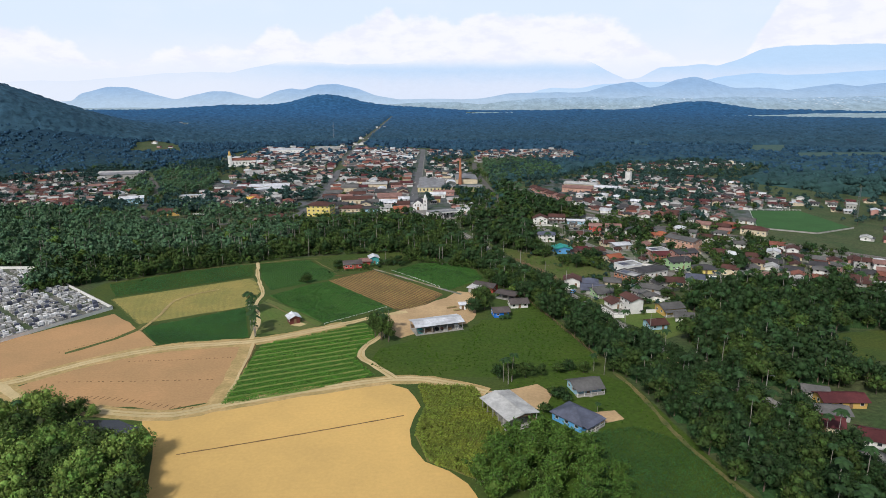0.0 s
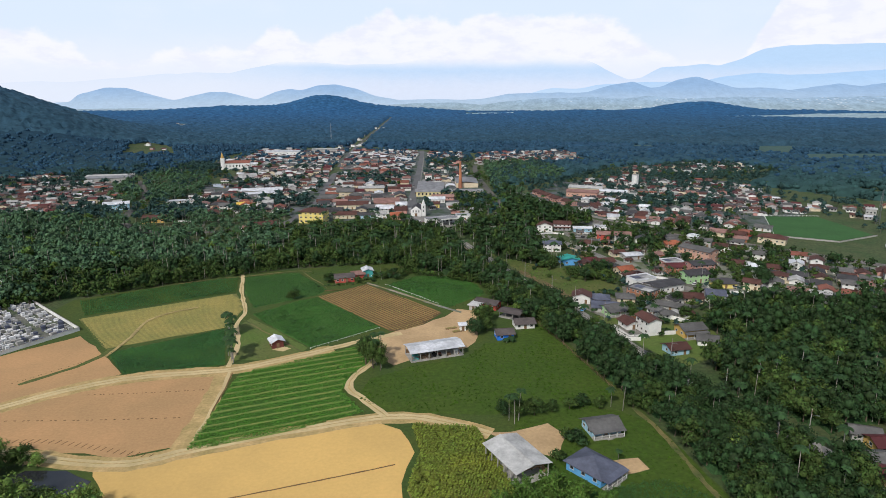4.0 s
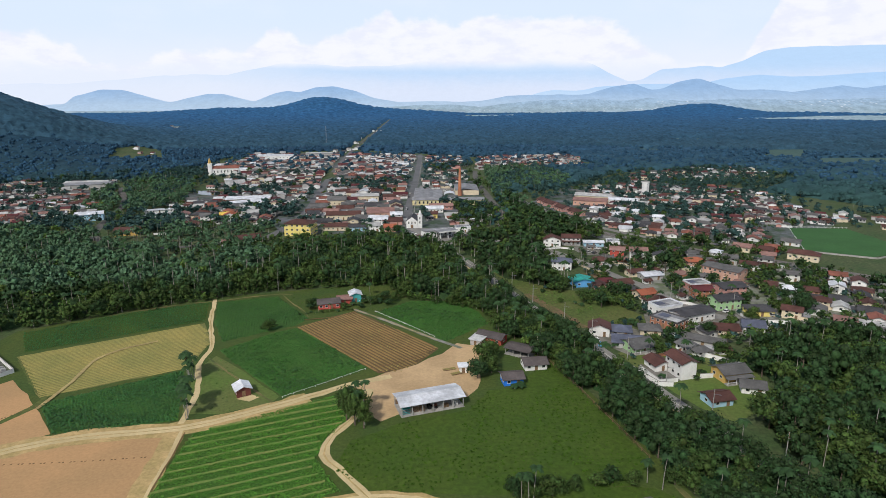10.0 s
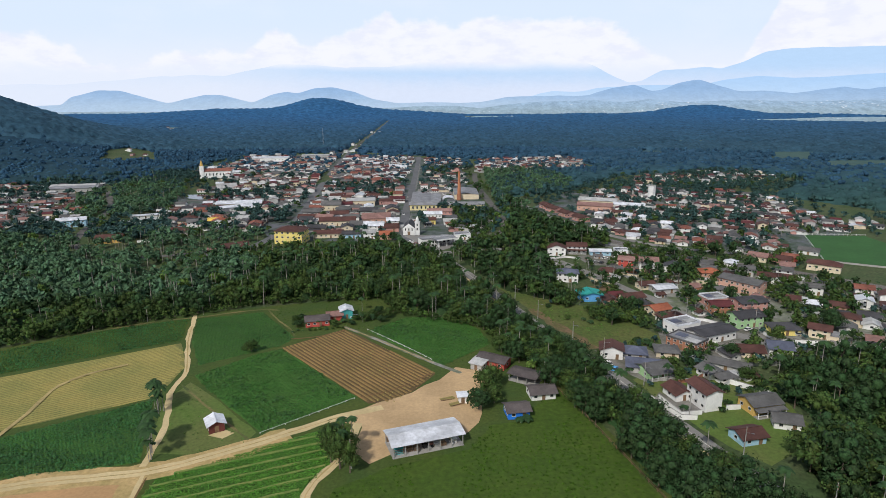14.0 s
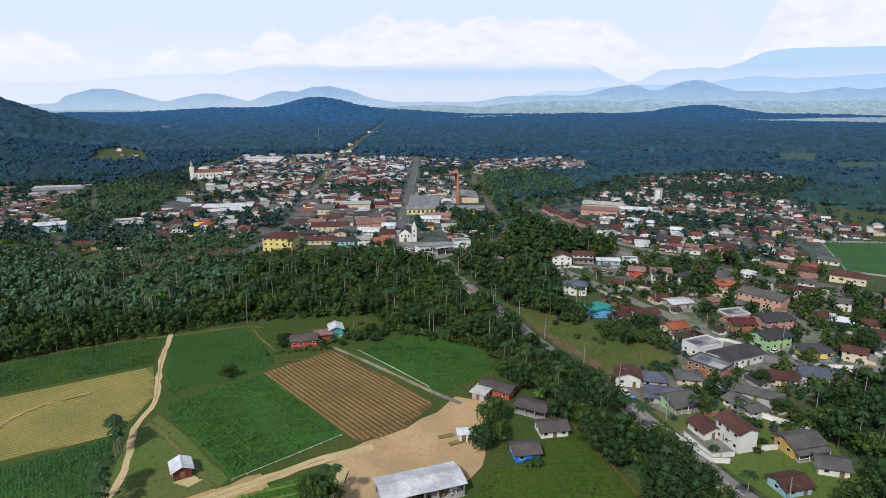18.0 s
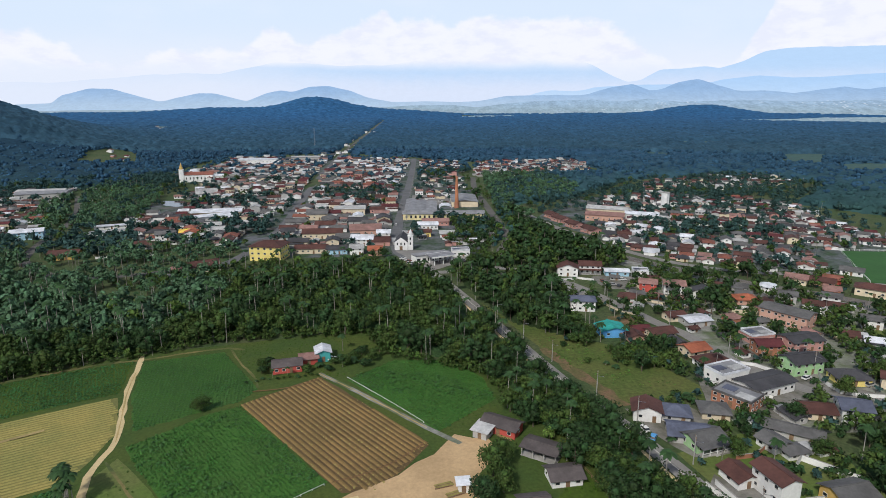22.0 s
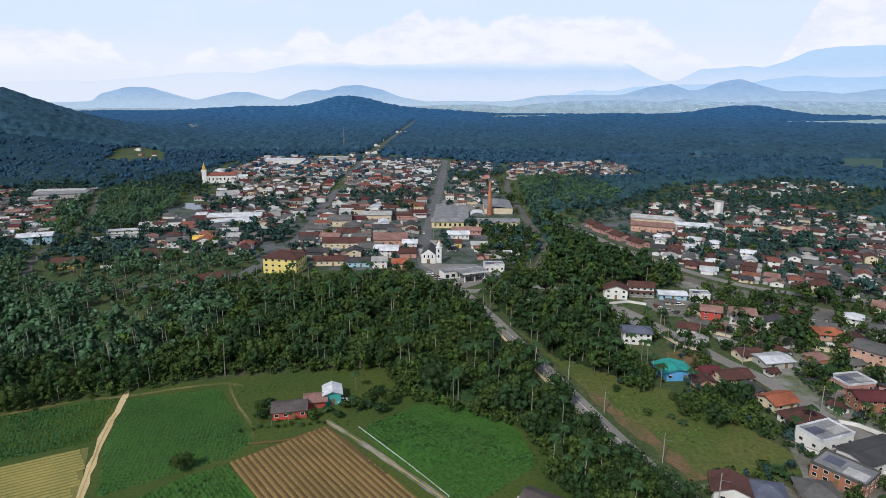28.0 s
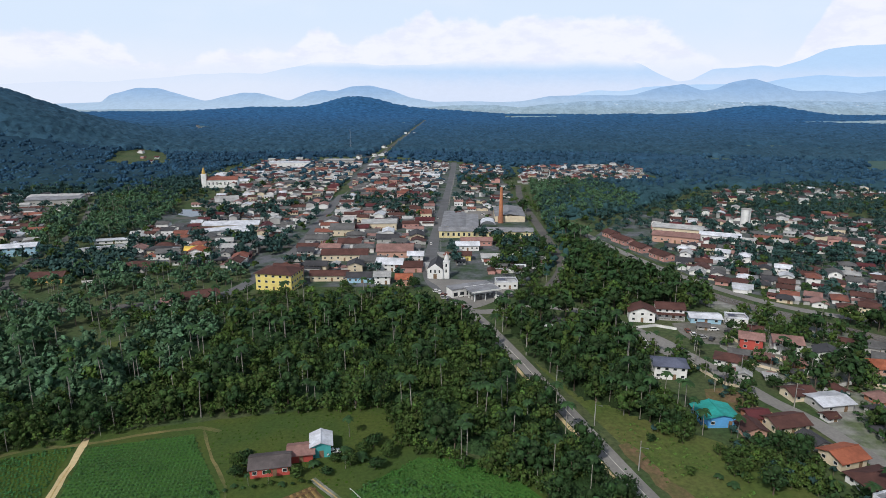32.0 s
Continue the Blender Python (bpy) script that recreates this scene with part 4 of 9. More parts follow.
plot("yard_white_house", "concrete forecourt of the tall white house", [(80, 277), (84, 264), (92, 266), (89, 280)], "concrete_yard", 0.066)
plot("yard_workshop", "grey concrete yards round the workshops", [(98, 320), (112, 306), (134, 318), (134, 336), (116, 346), (103, 342)], "concrete_yard", 0.062)
plot("yard_school", "grey concrete yards before the school", [(126, 352), (150, 350), (166, 366), (152, 382), (134, 382)], "concrete_yard", 0.062)
plot("yard_market", "grey concrete yard beside the parked cars", [(98, 444), (112, 442), (126, 452), (120, 474), (96, 466)], "concrete_yard", 0.062)
plot("field_playground", "bare reddish playground behind the sports hall", [(84, 388), (92, 385), (101, 389), (97, 404), (88, 402)], "bare_verge", 0.071)
plot("field_green_school", "small bright lawn beside the school", [(142, 392), (150, 388), (158, 394), (152, 404), (144, 402)], "lawn", 0.064)
plot("field_green_east", "bright green lawn between the railway and the houses", [(182, 372), (200, 384), (216, 380), (206, 352), (190, 350)], "lawn", 0.064)
plot("yard_terrace", "grey concrete terrace beside the tall white house", [(78, 274), (83, 263), (87.5, 262.5), (86, 273), (82, 281)], "concrete_yard", 0.075)
plot("yard_corner", "grey concrete yard where the street bends", [(122, 346), (131, 334), (143, 325), (160, 320), (158, 326), (146, 334), (140, 340), (128, 350)], "concrete_yard", 0.07)
plot("yard_hall", "bare earth yard beside the sports hall", [(84, 390), (98, 394), (104, 386), (92, 384)], "yard", 0.07)
for pts in ([(-185, 190), (-154, 201), (-141, 212), (-127, 223), (-107, 232), (-76, 237.5), (-58, 246), (-40, 257), (-26, 266)], [(-141, 190), (-127, 185), (-89, 178), (-69, 184.5), (-43, 194), (-14, 202), (2, 199.5), (18, 191)],
            [(-14, 202), (-24, 215), (-29, 222), (-28, 232), (-22, 245)], [(4, 306), (-8, 318), (-22, 332), (-36, 345)], [(-104, 348), (-100, 333), (-92, 311), (-88, 300)]):
    strip("track_crown", "strip of dry grass between the wheel ruts", "track", pts, 0.4, "headland", 0.135, 0.12)
strip("dirt_track_valley", "faint dirt path between the valley field and the trees", "track", [(66, 206), (70, 190), (73, 162), (79, 138), (88, 104)], 1.6, "dry", 0.09, 0.3)

# ---- plants ----


def ellipsoid(c, rx, ry, rz, nu=5, nv=4, rough=0.14):
    """A closed clump of foliage: a rounded mass with an uneven, knobbly skin."""
    a = np.linspace(0, 2 * np.pi, nu, endpoint=False)
    b = np.linspace(-1.0, 1.42, nv)
    A, B = np.meshgrid(a, b)
    r = np.random.RandomState(int(abs(c[0] * 131 + c[1] * 71 + c[2] * 37) * 100) % 99991)
    k = 1 + r.uniform(-rough, rough, A.shape)
    A = A + r.uniform(-0.2, 0.2, A.shape)
    v = np.stack([c[0] + k * rx * np.cos(B) * np.cos(A), c[1] + k * ry * np.cos(B) * np.sin(A), c[2] + k * rz * np.sin(B)], -1).reshape(-1, 3)
    i = np.arange(nu * nv).reshape(nv, nu)
    j = np.roll(i, -1, 1)
    return v, np.stack([i[:-1], j[:-1], j[1:], i[1:]], -1).reshape(-1, 4)


class Plant:
    """Quads of a plant with a material number each."""

    def __init__(self):
        self.v, self.q, self.m, self.n = [], [], [], 0

    def add(self, v, q, m):
        self.v.append(v)
        self.q.append(q + self.n)
        self.m.append(np.full(len(q), m))
        self.n += len(v)
        return self

    def done(self):
        self.v, self.q, self.m = np.concatenate(self.v), np.concatenate(self.q), np.concatenate(self.m)
        return self


def leaf_quads(p, normal, size, r, long=1.35):
    """Leaf clumps: four-cornered tufts at p that face along normal."""
    n = len(p)
    normal = normal / np.linalg.norm(normal, axis=1, keepdims=True)
    u = np.cross(normal, r.normal(size=(n, 3)))
    u /= np.linalg.norm(u, axis=1, keepdims=True) + 1e-9
    w = np.cross(normal, u)
    s = size * r.uniform(0.5, 1.5, (n, 1))
    corners = [p + u * s * long * 0.5, p + w * s * 0.42 + normal * s * 0.12, p - u * s * long * 0.5 - normal * s * 0.15, p - w * s * 0.42 + normal * s * 0.1]
    v = np.stack(corners, 1).reshape(-1, 3)
    return v, np.arange(4 * n).reshape(-1, 4)


def stem(points, radii, sides=5):
    v, k = [], len(points)
    for (x, y, z), rad in zip(points, radii):
        v += [(x + rad * math.cos(a * 2 * math.pi / sides), y + rad * math.sin(a * 2 * math.pi / sides), z) for a in range(sides)]
    i = np.arange(k * sides).reshape(k, sides)
    j = np.roll(i, -1, 1)
    return np.array(v), np.stack([i[:-1], j[:-1], j[1:], i[1:]], -1).reshape(-1, 4)


def broad_tree(seed, high=11.0, wide=4.0, leaves=300, leaf=0.66, blobs=8, sharp=1.0, core=0.58, limb=4):
    """A broad-leaved tree: tapered trunk, limbs to each mass of the crown, and leaf tufts over the masses."""
    r = np.random.RandomState(seed)
    trunk, crown = Plant(), Plant()
    lean = r.uniform(-0.4, 0.4, 2)
    trunk.add(*stem([(0, 0, -0.3), (lean[0] * 0.5, lean[1] * 0.5, high * 0.3), (lean[0], lean[1], high * 0.62)], (0.026 * high, 0.019 * high, 0.009 * high)), 0)
    each = max(8, leaves // blobs)
    for b in range(blobs):
        a = 2.4 * b + r.uniform(-0.5, 0.5)
        out = wide * (0.55 if b else 0.0) * r.uniform(0.75, 1.15)
        c = np.array([lean[0] + out * math.cos(a), lean[1] + out * math.sin(a), high * (r.uniform(0.36, 0.72) if b else 0.78) * sharp])
        rad = np.array([wide * r.uniform(0.42, 0.58), wide * r.uniform(0.42, 0.58), high * r.uniform(0.16, 0.23) * (1.15 if not b else 1)])
        if b:
            trunk.add(*stem([(lean[0] * 0.6, lean[1] * 0.6, high * 0.34), tuple(c * (0.8, 0.8, 1) - (0, 0, rad[2] * 0.5))], (0.011 * high, 0.004 * high), limb), 0)
        crown.add(*ellipsoid(c, *(rad * core)), 0)
        d = r.normal(size=(each, 3))
        d[:, 2] = np.abs(d[:, 2]) * 0.9 - 0.35
        d /= np.linalg.norm(d, axis=1, keepdims=True)
        p = c + d * rad * r.uniform(0.7, 1.22, (each, 1))
        crown.add(*leaf_quads(p, d + r.normal(size=d.shape) * 0.7 + (0, 0, 0.2), leaf, r), 0)
    return trunk.done(), crown.done()


def palm_tree(seed, high=10.0, fronds=11, long=2.6):
    """A slender feather palm: ringed stem and arching fronds with drooping leaflets on both sides."""
    r = np.random.RandomState(seed)
    trunk, crown = Plant(), Plant()
    bend = r.uniform(-0.5, 0.5, 2)
    pts = [(bend[0] * k * k, bend[1] * k * k, high * k) for k in (0, 0.35, 0.7, 1.0)]
    trunk.add(*stem(pts, (0.17, 0.13, 0.11, 0.10), 6), 0)
    top = np.array(pts[-1])
    for k in range(fronds):
        a = k * 2.4 + r.uniform(-0.3, 0.3)
        rise = r.uniform(0.15, 0.9)
        d, side = np.array([math.cos(a), math.sin(a), 0]), np.array([-math.sin(a), math.cos(a), 0])
        s = np.linspace(0, 1, 6)
        mid = top + d * (long * s * (1 - 0.25 * rise))[:, None] + np.array([0, 0, 1.0]) * (long * (rise * s - (0.55 + 0.5 * rise) * s ** 2))[:, None]
        wide = (0.10 + 0.55 * np.sin(np.pi * np.clip(s * 0.9 + 0.08, 0, 1)))[:, None]
        left, right = mid + side * wide - (0, 0, 0.28) * wide, mid - side * wide - (0, 0, 0.28) * wide
        v = np.stack([left, mid, right], 1).reshape(-1, 3)
        i = np.arange(18).reshape(6, 3)
        q = np.concatenate([np.stack([i[:-1, c], i[:-1, c + 1], i[1:, c + 1], i[1:, c]], -1) for c in (0, 1)])
        crown.add(v, q, 0)
    return trunk.done(), crown.done()


def bamboo_clump(seed, high=9.0, wide=4.5, stems=26):
    r = np.random.RandomState(seed)
    trunk, crown = Plant(), Plant()
    for k in range(stems):
        a, out = r.uniform(0, 6.28), wide * r.uniform(0.15, 1.0)
        h = high * r.uniform(0.65, 1.05) * (1.1 - 0.3 * out / wide)
        s = np.linspace(0, 1, 5)
        line = [(out * math.cos(a) * (0.3 + 0.7 * t * t), out * math.sin(a) * (0.3 + 0.7 * t * t), h * (t - 0.12 * t ** 4)) for t in s]
        trunk.add(*stem(line, np.linspace(0.07, 0.02, 5), 3), 0)
        n = 130
        t = r.uniform(0.28, 1.06, n)
        p = np.stack([out * np.cos(a) * (0.3 + 0.7 * t * t), out * np.sin(a) * (0.3 + 0.7 * t * t), h * (t - 0.12 * t ** 4)], -1) + r.normal(size=(n, 3)) * 0.42
        crown.add(*leaf_quads(p, r.normal(size=(n, 3)) + (0.3 * math.cos(a), 0.3 * math.sin(a), 0.5), 0.34, r, 2.2), 0)
    crown.add(*ellipsoid((0, 0, high * 0.36), wide * 0.5, wide * 0.5, high * 0.34), 0)
    return trunk.done(), crown.done()


def crop_plant(seed, high, wide, leaves, leaf):
    r = np.random.RandomState(seed)
    p = Plant()
    d = r.normal(size=(leaves, 3))
    d[:, 2] = np.abs(d[:, 2])
    d /= np.linalg.norm(d, axis=1, keepdims=True)
    p.add(*leaf_quads(d * (wide, wide, high) * r.uniform(0.7, 1.0, (leaves, 1)), d + (0, 0, 0.6), leaf, r), 0)
    return p.done()


def joined(name, label, category, kinds, mats, x, y, scale, turn, pick, z=None, smooth=False):
    """Plants of several kinds set out at given places, joined into one object."""
    vs, qs, ms, n = [], [], [], 0
    z = land(x, y) if z is None else z
    for k, kind in enumerate(kinds):
        at = np.nonzero(pick == k)[0]
        if not len(at):
            continue
        c, s = np.cos(turn[at])[:, None], np.sin(turn[at])[:, None]
        sc = scale[at][:, None]
        v = kind.v[None]
        px = (v[..., 0] * c - v[..., 1] * s) * sc + x[at][:, None]
        py = (v[..., 0] * s + v[..., 1] * c) * sc + y[at][:, None]
        pz = v[..., 2] * sc + z[at][:, None]
        m = len(kind.v)
        vs.append(np.stack([px, py, pz], -1).reshape(-1, 3))
        qs.append((kind.q[None] + (np.arange(len(at)) * m)[:, None, None]).reshape(-1, 4) + n)
        ms.append(np.tile(kind.m, len(at)))
        n += m * len(at)
    me = array_mesh(name, np.concatenate(vs), np.concatenate(qs), mats, np.concatenate(ms), smooth)
    return tagged(new(name, me), label, category, kind="stuff")


def merged(pair, bark, leaf):
    """Trunk and crown of one plant as one set of quads with the given material numbers."""
    p = Plant()
    p.add(pair[0].v, pair[0].q, bark)
    return p.add(pair[1].v, pair[1].q, leaf).done()


WOOD_MATS = [MAT["bark"], MAT["leaf"], MAT["leaf_dark"], MAT["leaf_light"], MAT["palm_bark"], MAT["palm"], MAT["town_leaf"], MAT["mid_leaf"], MAT["mid_far_leaf"], MAT["pond_leaf"], MAT["hazed_leaf"]]
SORTS = [merged(broad_tree(11, 10, 4.6), 0, 1), merged(broad_tree(12, 11.5, 5.0), 0, 2), merged(broad_tree(13, 9, 4.3), 0, 1), merged(broad_tree(14, 12, 4.8, blobs=9), 0, 2),
         merged(broad_tree(15, 9.5, 4.2), 0, 3), merged(palm_tree(16, 11.5), 4, 5), merged(palm_tree(17, 13.5, 10, 2.4), 4, 5), merged(broad_tree(18, 6.0, 2.9, 170), 0, 1), merged(broad_tree(19, 7.0, 2.6, 170), 0, 3)]
RICH = [merged(broad_tree(21, 10.5, 4.6, 700, 0.50, 10), 0, 1), merged(broad_tree(22, 12, 5.0, 725, 0.50, 10), 0, 2), merged(broad_tree(23, 9.5, 4.4, 650, 0.50, 9), 0, 1), merged(broad_tree(24, 8.5, 4.2, 625, 0.50, 9), 0, 2),
        merged(broad_tree(25, 10, 4.2, 650, 0.50, 9), 0, 9), merged(palm_tree(26, 11.5, 13), 4, 5), merged(palm_tree(27, 13.0, 12, 2.4), 4, 5), merged(broad_tree(28, 6.0, 2.9, 340, 0.48), 0, 1), merged(broad_tree(29, 7.0, 2.6, 340, 0.48), 0, 9)]
MEDIUM = [merged(broad_tree(61, 10, 4.6, 90, 1.3, 5, limb=3), 0, 1), merged(broad_tree(62, 11.5, 5.0, 76, 1.6, 5, limb=3), 0, 2), merged(broad_tree(63, 9, 4.4, 66, 1.4, 5, limb=3), 0, 1), merged(broad_tree(64, 12, 4.8, 90, 1.3, 5, limb=3), 0, 2),
          merged(broad_tree(65, 10, 3.9, 66, 1.4, 5, limb=3), 0, 3), merged(palm_tree(66, 11.5, 9), 4, 5), merged(palm_tree(67, 13.5, 9, 2.4), 4, 5), merged(broad_tree(68, 6.0, 3.0, 48, 1.2, 4, limb=3), 0, 1), merged(broad_tree(69, 7.0, 2.8, 48, 1.2, 4, limb=3), 0, 3)]
# Farther trees in the lighter leaf colour that paints haze.
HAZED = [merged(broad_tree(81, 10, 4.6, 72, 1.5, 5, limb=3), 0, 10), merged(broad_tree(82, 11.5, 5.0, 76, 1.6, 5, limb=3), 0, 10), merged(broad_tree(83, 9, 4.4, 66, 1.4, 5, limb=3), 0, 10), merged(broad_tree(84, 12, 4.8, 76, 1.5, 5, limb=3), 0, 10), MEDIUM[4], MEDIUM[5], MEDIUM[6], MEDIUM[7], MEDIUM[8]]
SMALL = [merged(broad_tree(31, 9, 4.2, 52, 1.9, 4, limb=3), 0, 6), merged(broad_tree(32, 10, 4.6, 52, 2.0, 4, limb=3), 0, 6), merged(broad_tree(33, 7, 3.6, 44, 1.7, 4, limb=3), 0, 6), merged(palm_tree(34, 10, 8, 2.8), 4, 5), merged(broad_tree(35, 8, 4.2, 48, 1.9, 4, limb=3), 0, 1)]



def mini_tree(seed, high, wide, mat):
    """A tree far off: a few rounded masses side by side."""
    r = np.random.RandomState(seed)
    p = Plant()
    for b in range(3):
        a = 2.1 * b + r.uniform(-0.4, 0.4)
        out = wide * 0.42
        p.add(*ellipsoid((out * math.cos(a), out * math.sin(a), high * r.uniform(0.40, 0.66)), wide * r.uniform(0.42, 0.66), wide * r.uniform(0.42, 0.66), high * r.uniform(0.20, 0.32), 6, 4, 0.24), mat)
    return p.done()


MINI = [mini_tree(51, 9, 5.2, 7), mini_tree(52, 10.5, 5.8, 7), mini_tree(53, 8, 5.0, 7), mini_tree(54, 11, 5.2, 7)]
# Same trees in a bluer leaf colour, painted haze for greater depth.
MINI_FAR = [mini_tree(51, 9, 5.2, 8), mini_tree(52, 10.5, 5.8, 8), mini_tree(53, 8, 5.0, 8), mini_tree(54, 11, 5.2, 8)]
TAKEN = [(266, 466, 28), (284, 482, 40), (298, 500, 30), (300, 465, 28), (-239, 720, 17), (-233, 696, 17), (-227, 674, 15), (-108, 171, 7), (-96, 168, 8), (-156, 424, 8), (-146, 426, 10), (-136, 428, 9)]  # x, y, radius of places kept free of trees


def free_of(x, y):
    ok = np.ones(len(x), bool)
    for cx, cy, rad in TAKEN:
        ok &= (x - cx) ** 2 + (y - cy) ** 2 > rad * rad
    return ok


def off_roads(x, y, lines):
    ok = np.ones(len(x), bool)
    for pts, half in lines:
        for (ax, ay), (bx, by) in zip(pts, pts[1:]):
            dx, dy = bx - ax, by - ay
            t = np.clip(((x - ax) * dx + (y - ay) * dy) / (dx * dx + dy * dy), 0, 1)
            ok &= (x - ax - t * dx) ** 2 + (y - ay - t * dy) ** 2 > half * half
    return ok


ROADS = [([(160, 60), (128, 145), (119, 164), (108, 190), (97, 213), (90, 230), (83, 250)], 4.3),
         ([(83, 250), (75, 276), (66, 304), (58, 322), (48, 351), (37, 386), (23, 430), (12, 462), (0, 492)], 6.4),
         ([(0, 478), (13, 477), (24, 480.4), (39, 485.5), (50, 484), (61, 478), (72, 466.5), (81, 452), (89, 436.6), (100.5, 411), (107, 394), (113.5, 382), (118, 366), (124.4, 346), (132.7, 333), (143, 322.5), (168, 318.5), (210, 300), (250, 290)], 5.0),
         ([(-17, 500), (-19, 600), (-18, 850), (-19, 1140)], 9.0), ([(-150, 470), (-122, 494), (-112, 540), (-110, 611), (-122, 760), (-135, 950), (-151, 1262), (-158, 1600), (-163, 1950), (-172, 2300), (-181, 2800)], 5.5),
         ([(30, 500), (44, 510), (55, 535), (62, 567), (61, 614), (58, 710), (55, 796), (60, 900)], 4.5), ([(80, 700), (94, 634), (113, 572), (134, 525), (160, 490), (200, 470), (240, 470)], 5.5),
         ([(70, 640), (100, 560), (133, 502), (156, 476), (185, 446), (205, 432), (233, 405), (290, 350), (360, 300)], 7.5), ([(-122, 494), (-190, 470), (-240, 500), (-262, 545), (-290, 640), (-330, 720), (-370, 790)], 4.5)]


def scatter(poly, spacing, seed, keep=1.0):
    r = np.random.RandomState(seed)
    xs, ys = [p[0] for p in poly], [p[1] for p in poly]
    X, Y = np.meshgrid(np.arange(min(xs), max(xs), spacing), np.arange(min(ys), max(ys), spacing))
    X, Y = X.ravel() + r.uniform(-0.48, 0.48, X.size) * spacing, Y.ravel() + r.uniform(-0.48, 0.48, Y.size) * spacing
    ok = inside(poly, X, Y) & (r.rand(X.size) < keep)
    return X[ok], Y[ok]


def groves(x, y):
    """Where the town's trees stand close together."""
    return bumps(x, y, 0.028, 77)


def woods(label, poly, spacing, seed, weights, kinds=SORTS, size=(0.75, 1.2), keep=1.0, name="woods", grouped=False):
    x, y = scatter(poly, spacing, seed, keep)
    ok = free_of(x, y) & off_roads(x, y, ROADS) & (np.abs(x) < 0.8 * y + 40)
    if grouped:
        ok &= (groves(x, y) > 0.4) | (np.random.RandomState(seed + 5).rand(len(x)) < 0.2)
    x, y = x[ok], y[ok]
    r = np.random.RandomState(seed + 1)
    pick = r.choice(len(kinds), len(x), p=np.array(weights) / np.sum(weights))
    if kinds is SORTS:
        # North-western trees take the leaf colour with haze mixed in.
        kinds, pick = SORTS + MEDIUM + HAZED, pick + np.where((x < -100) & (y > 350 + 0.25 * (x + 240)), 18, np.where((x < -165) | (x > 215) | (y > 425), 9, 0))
    grow = 1 + 0.14 * bumps(x, y, 0.05, seed)
    joined(name, label, "woods", kinds, WOOD_MATS, x, y, r.uniform(*size, len(x)) * grow, r.uniform(0, 6.28, len(x)), pick)


BUSH = [merged(broad_tree(70, 3.2, 2.0, 26, 0.9, 2, 0.8, limb=3), 0, 1), merged(broad_tree(71, 2.6, 2.3, 26, 0.9, 2, 0.8, limb=3), 0, 2), merged(broad_tree(72, 3.6, 1.9, 26, 0.9, 2, 0.8, limb=3), 0, 6), merged(palm_tree(73, 1.9, 7, 1.9), 4, 5)]
MIX = [6, 3.2, 6, 2.6, 0.5, 2.2, 1.8, 3, 0.3]

# ---- buildings ----


def wall_shape(w, d, h, pitch, kind):
    """Outer walls round the plan w by d, with gables under a ridge along x."""
    s, a, b = Shape(), w / 2, d / 2
    s.face([(-a, -b, -0.3), (a, -b, -0.3), (a, -b, h), (-a, -b, h)])
    s.face([(a, b, -0.3), (-a, b, -0.3), (-a, b, h), (a, b, h)])
    if kind == "gable":
        top = h + b * pitch
        s.face([(a, -b, -0.3), (a, b, -0.3), (a, b, h), (a, 0, top), (a, -b, h)])
        s.face([(-a, b, -0.3), (-a, -b, -0.3), (-a, -b, h), (-a, 0, top), (-a, b, h)])
    else:
        s.face([(a, -b, -0.3), (a, b, -0.3), (a, b, h), (a, -b, h)])
        s.face([(-a, b, -0.3), (-a, -b, -0.3), (-a, -b, h), (-a, b, h)])
    return s


def roof_shape(w, d, h, pitch, kind, over=0.5, thick=0.16):
    s, a, b = Shape(), w / 2 + over, d / 2 + over
    e, t = h - over * pitch + thick, h + d / 2 * pitch + thick
    if kind == "gable":
        s.slab([(-a, -b, e), (a, -b, e), (a, 0.06, t), (-a, 0.06, t)], thick)
        s.slab([(a, b, e), (-a, b, e), (-a, -0.06, t - 0.003), (a, -0.06, t - 0.003)], thick)
        s.box(-a, -0.16, t - 0.05, a, 0.16, t + 0.09)
    elif kind == "hip":
        r = max(0.3, w / 2 - d / 2 * 0.9)
        s.face([(-a, -b, e), (a, -b, e), (r, 0, t), (-r, 0, t)])
        s.face([(a, b, e), (-a, b, e), (-r, 0, t), (r, 0, t)])
        s.face([(a, -b, e), (a, b, e), (r, 0, t)])
        s.face([(-a, b, e), (-a, -b, e), (-r, 0, t)])
        s.box(-a, -b, e - thick, a, b, e - 0.004)
        s.box(-r, -0.15, t - 0.08, r, 0.15, t + 0.06)
    elif kind == "shed":
        s.slab([(-a, -b, h + 0.2), (a, -b, h + 0.2), (a, b, h + 0.2 + d * pitch * 0.4), (-a, b, h + 0.2 + d * pitch * 0.4)], thick)
    else:
        s.box(-w / 2 - 0.1, -d / 2 - 0.1, h - 0.05, w / 2 + 0.1, d / 2 + 0.1, h + 0.15)
        for x0, y0, x1, y1 in ((-w / 2 - 0.12, -d / 2 - 0.12, w / 2 + 0.12, -d / 2 + 0.1), (-w / 2 - 0.12, d / 2 - 0.1, w / 2 + 0.12, d / 2 + 0.12),
                               (-w / 2 - 0.12, -d / 2 + 0.1, -w / 2 + 0.1, d / 2 - 0.1), (w / 2 - 0.1, -d / 2 + 0.1, w / 2 + 0.12, d / 2 - 0.1)):
            s.box(x0, y0, h + 0.15, x1, y1, h + 0.75)
    return s


WINDOWS = {}


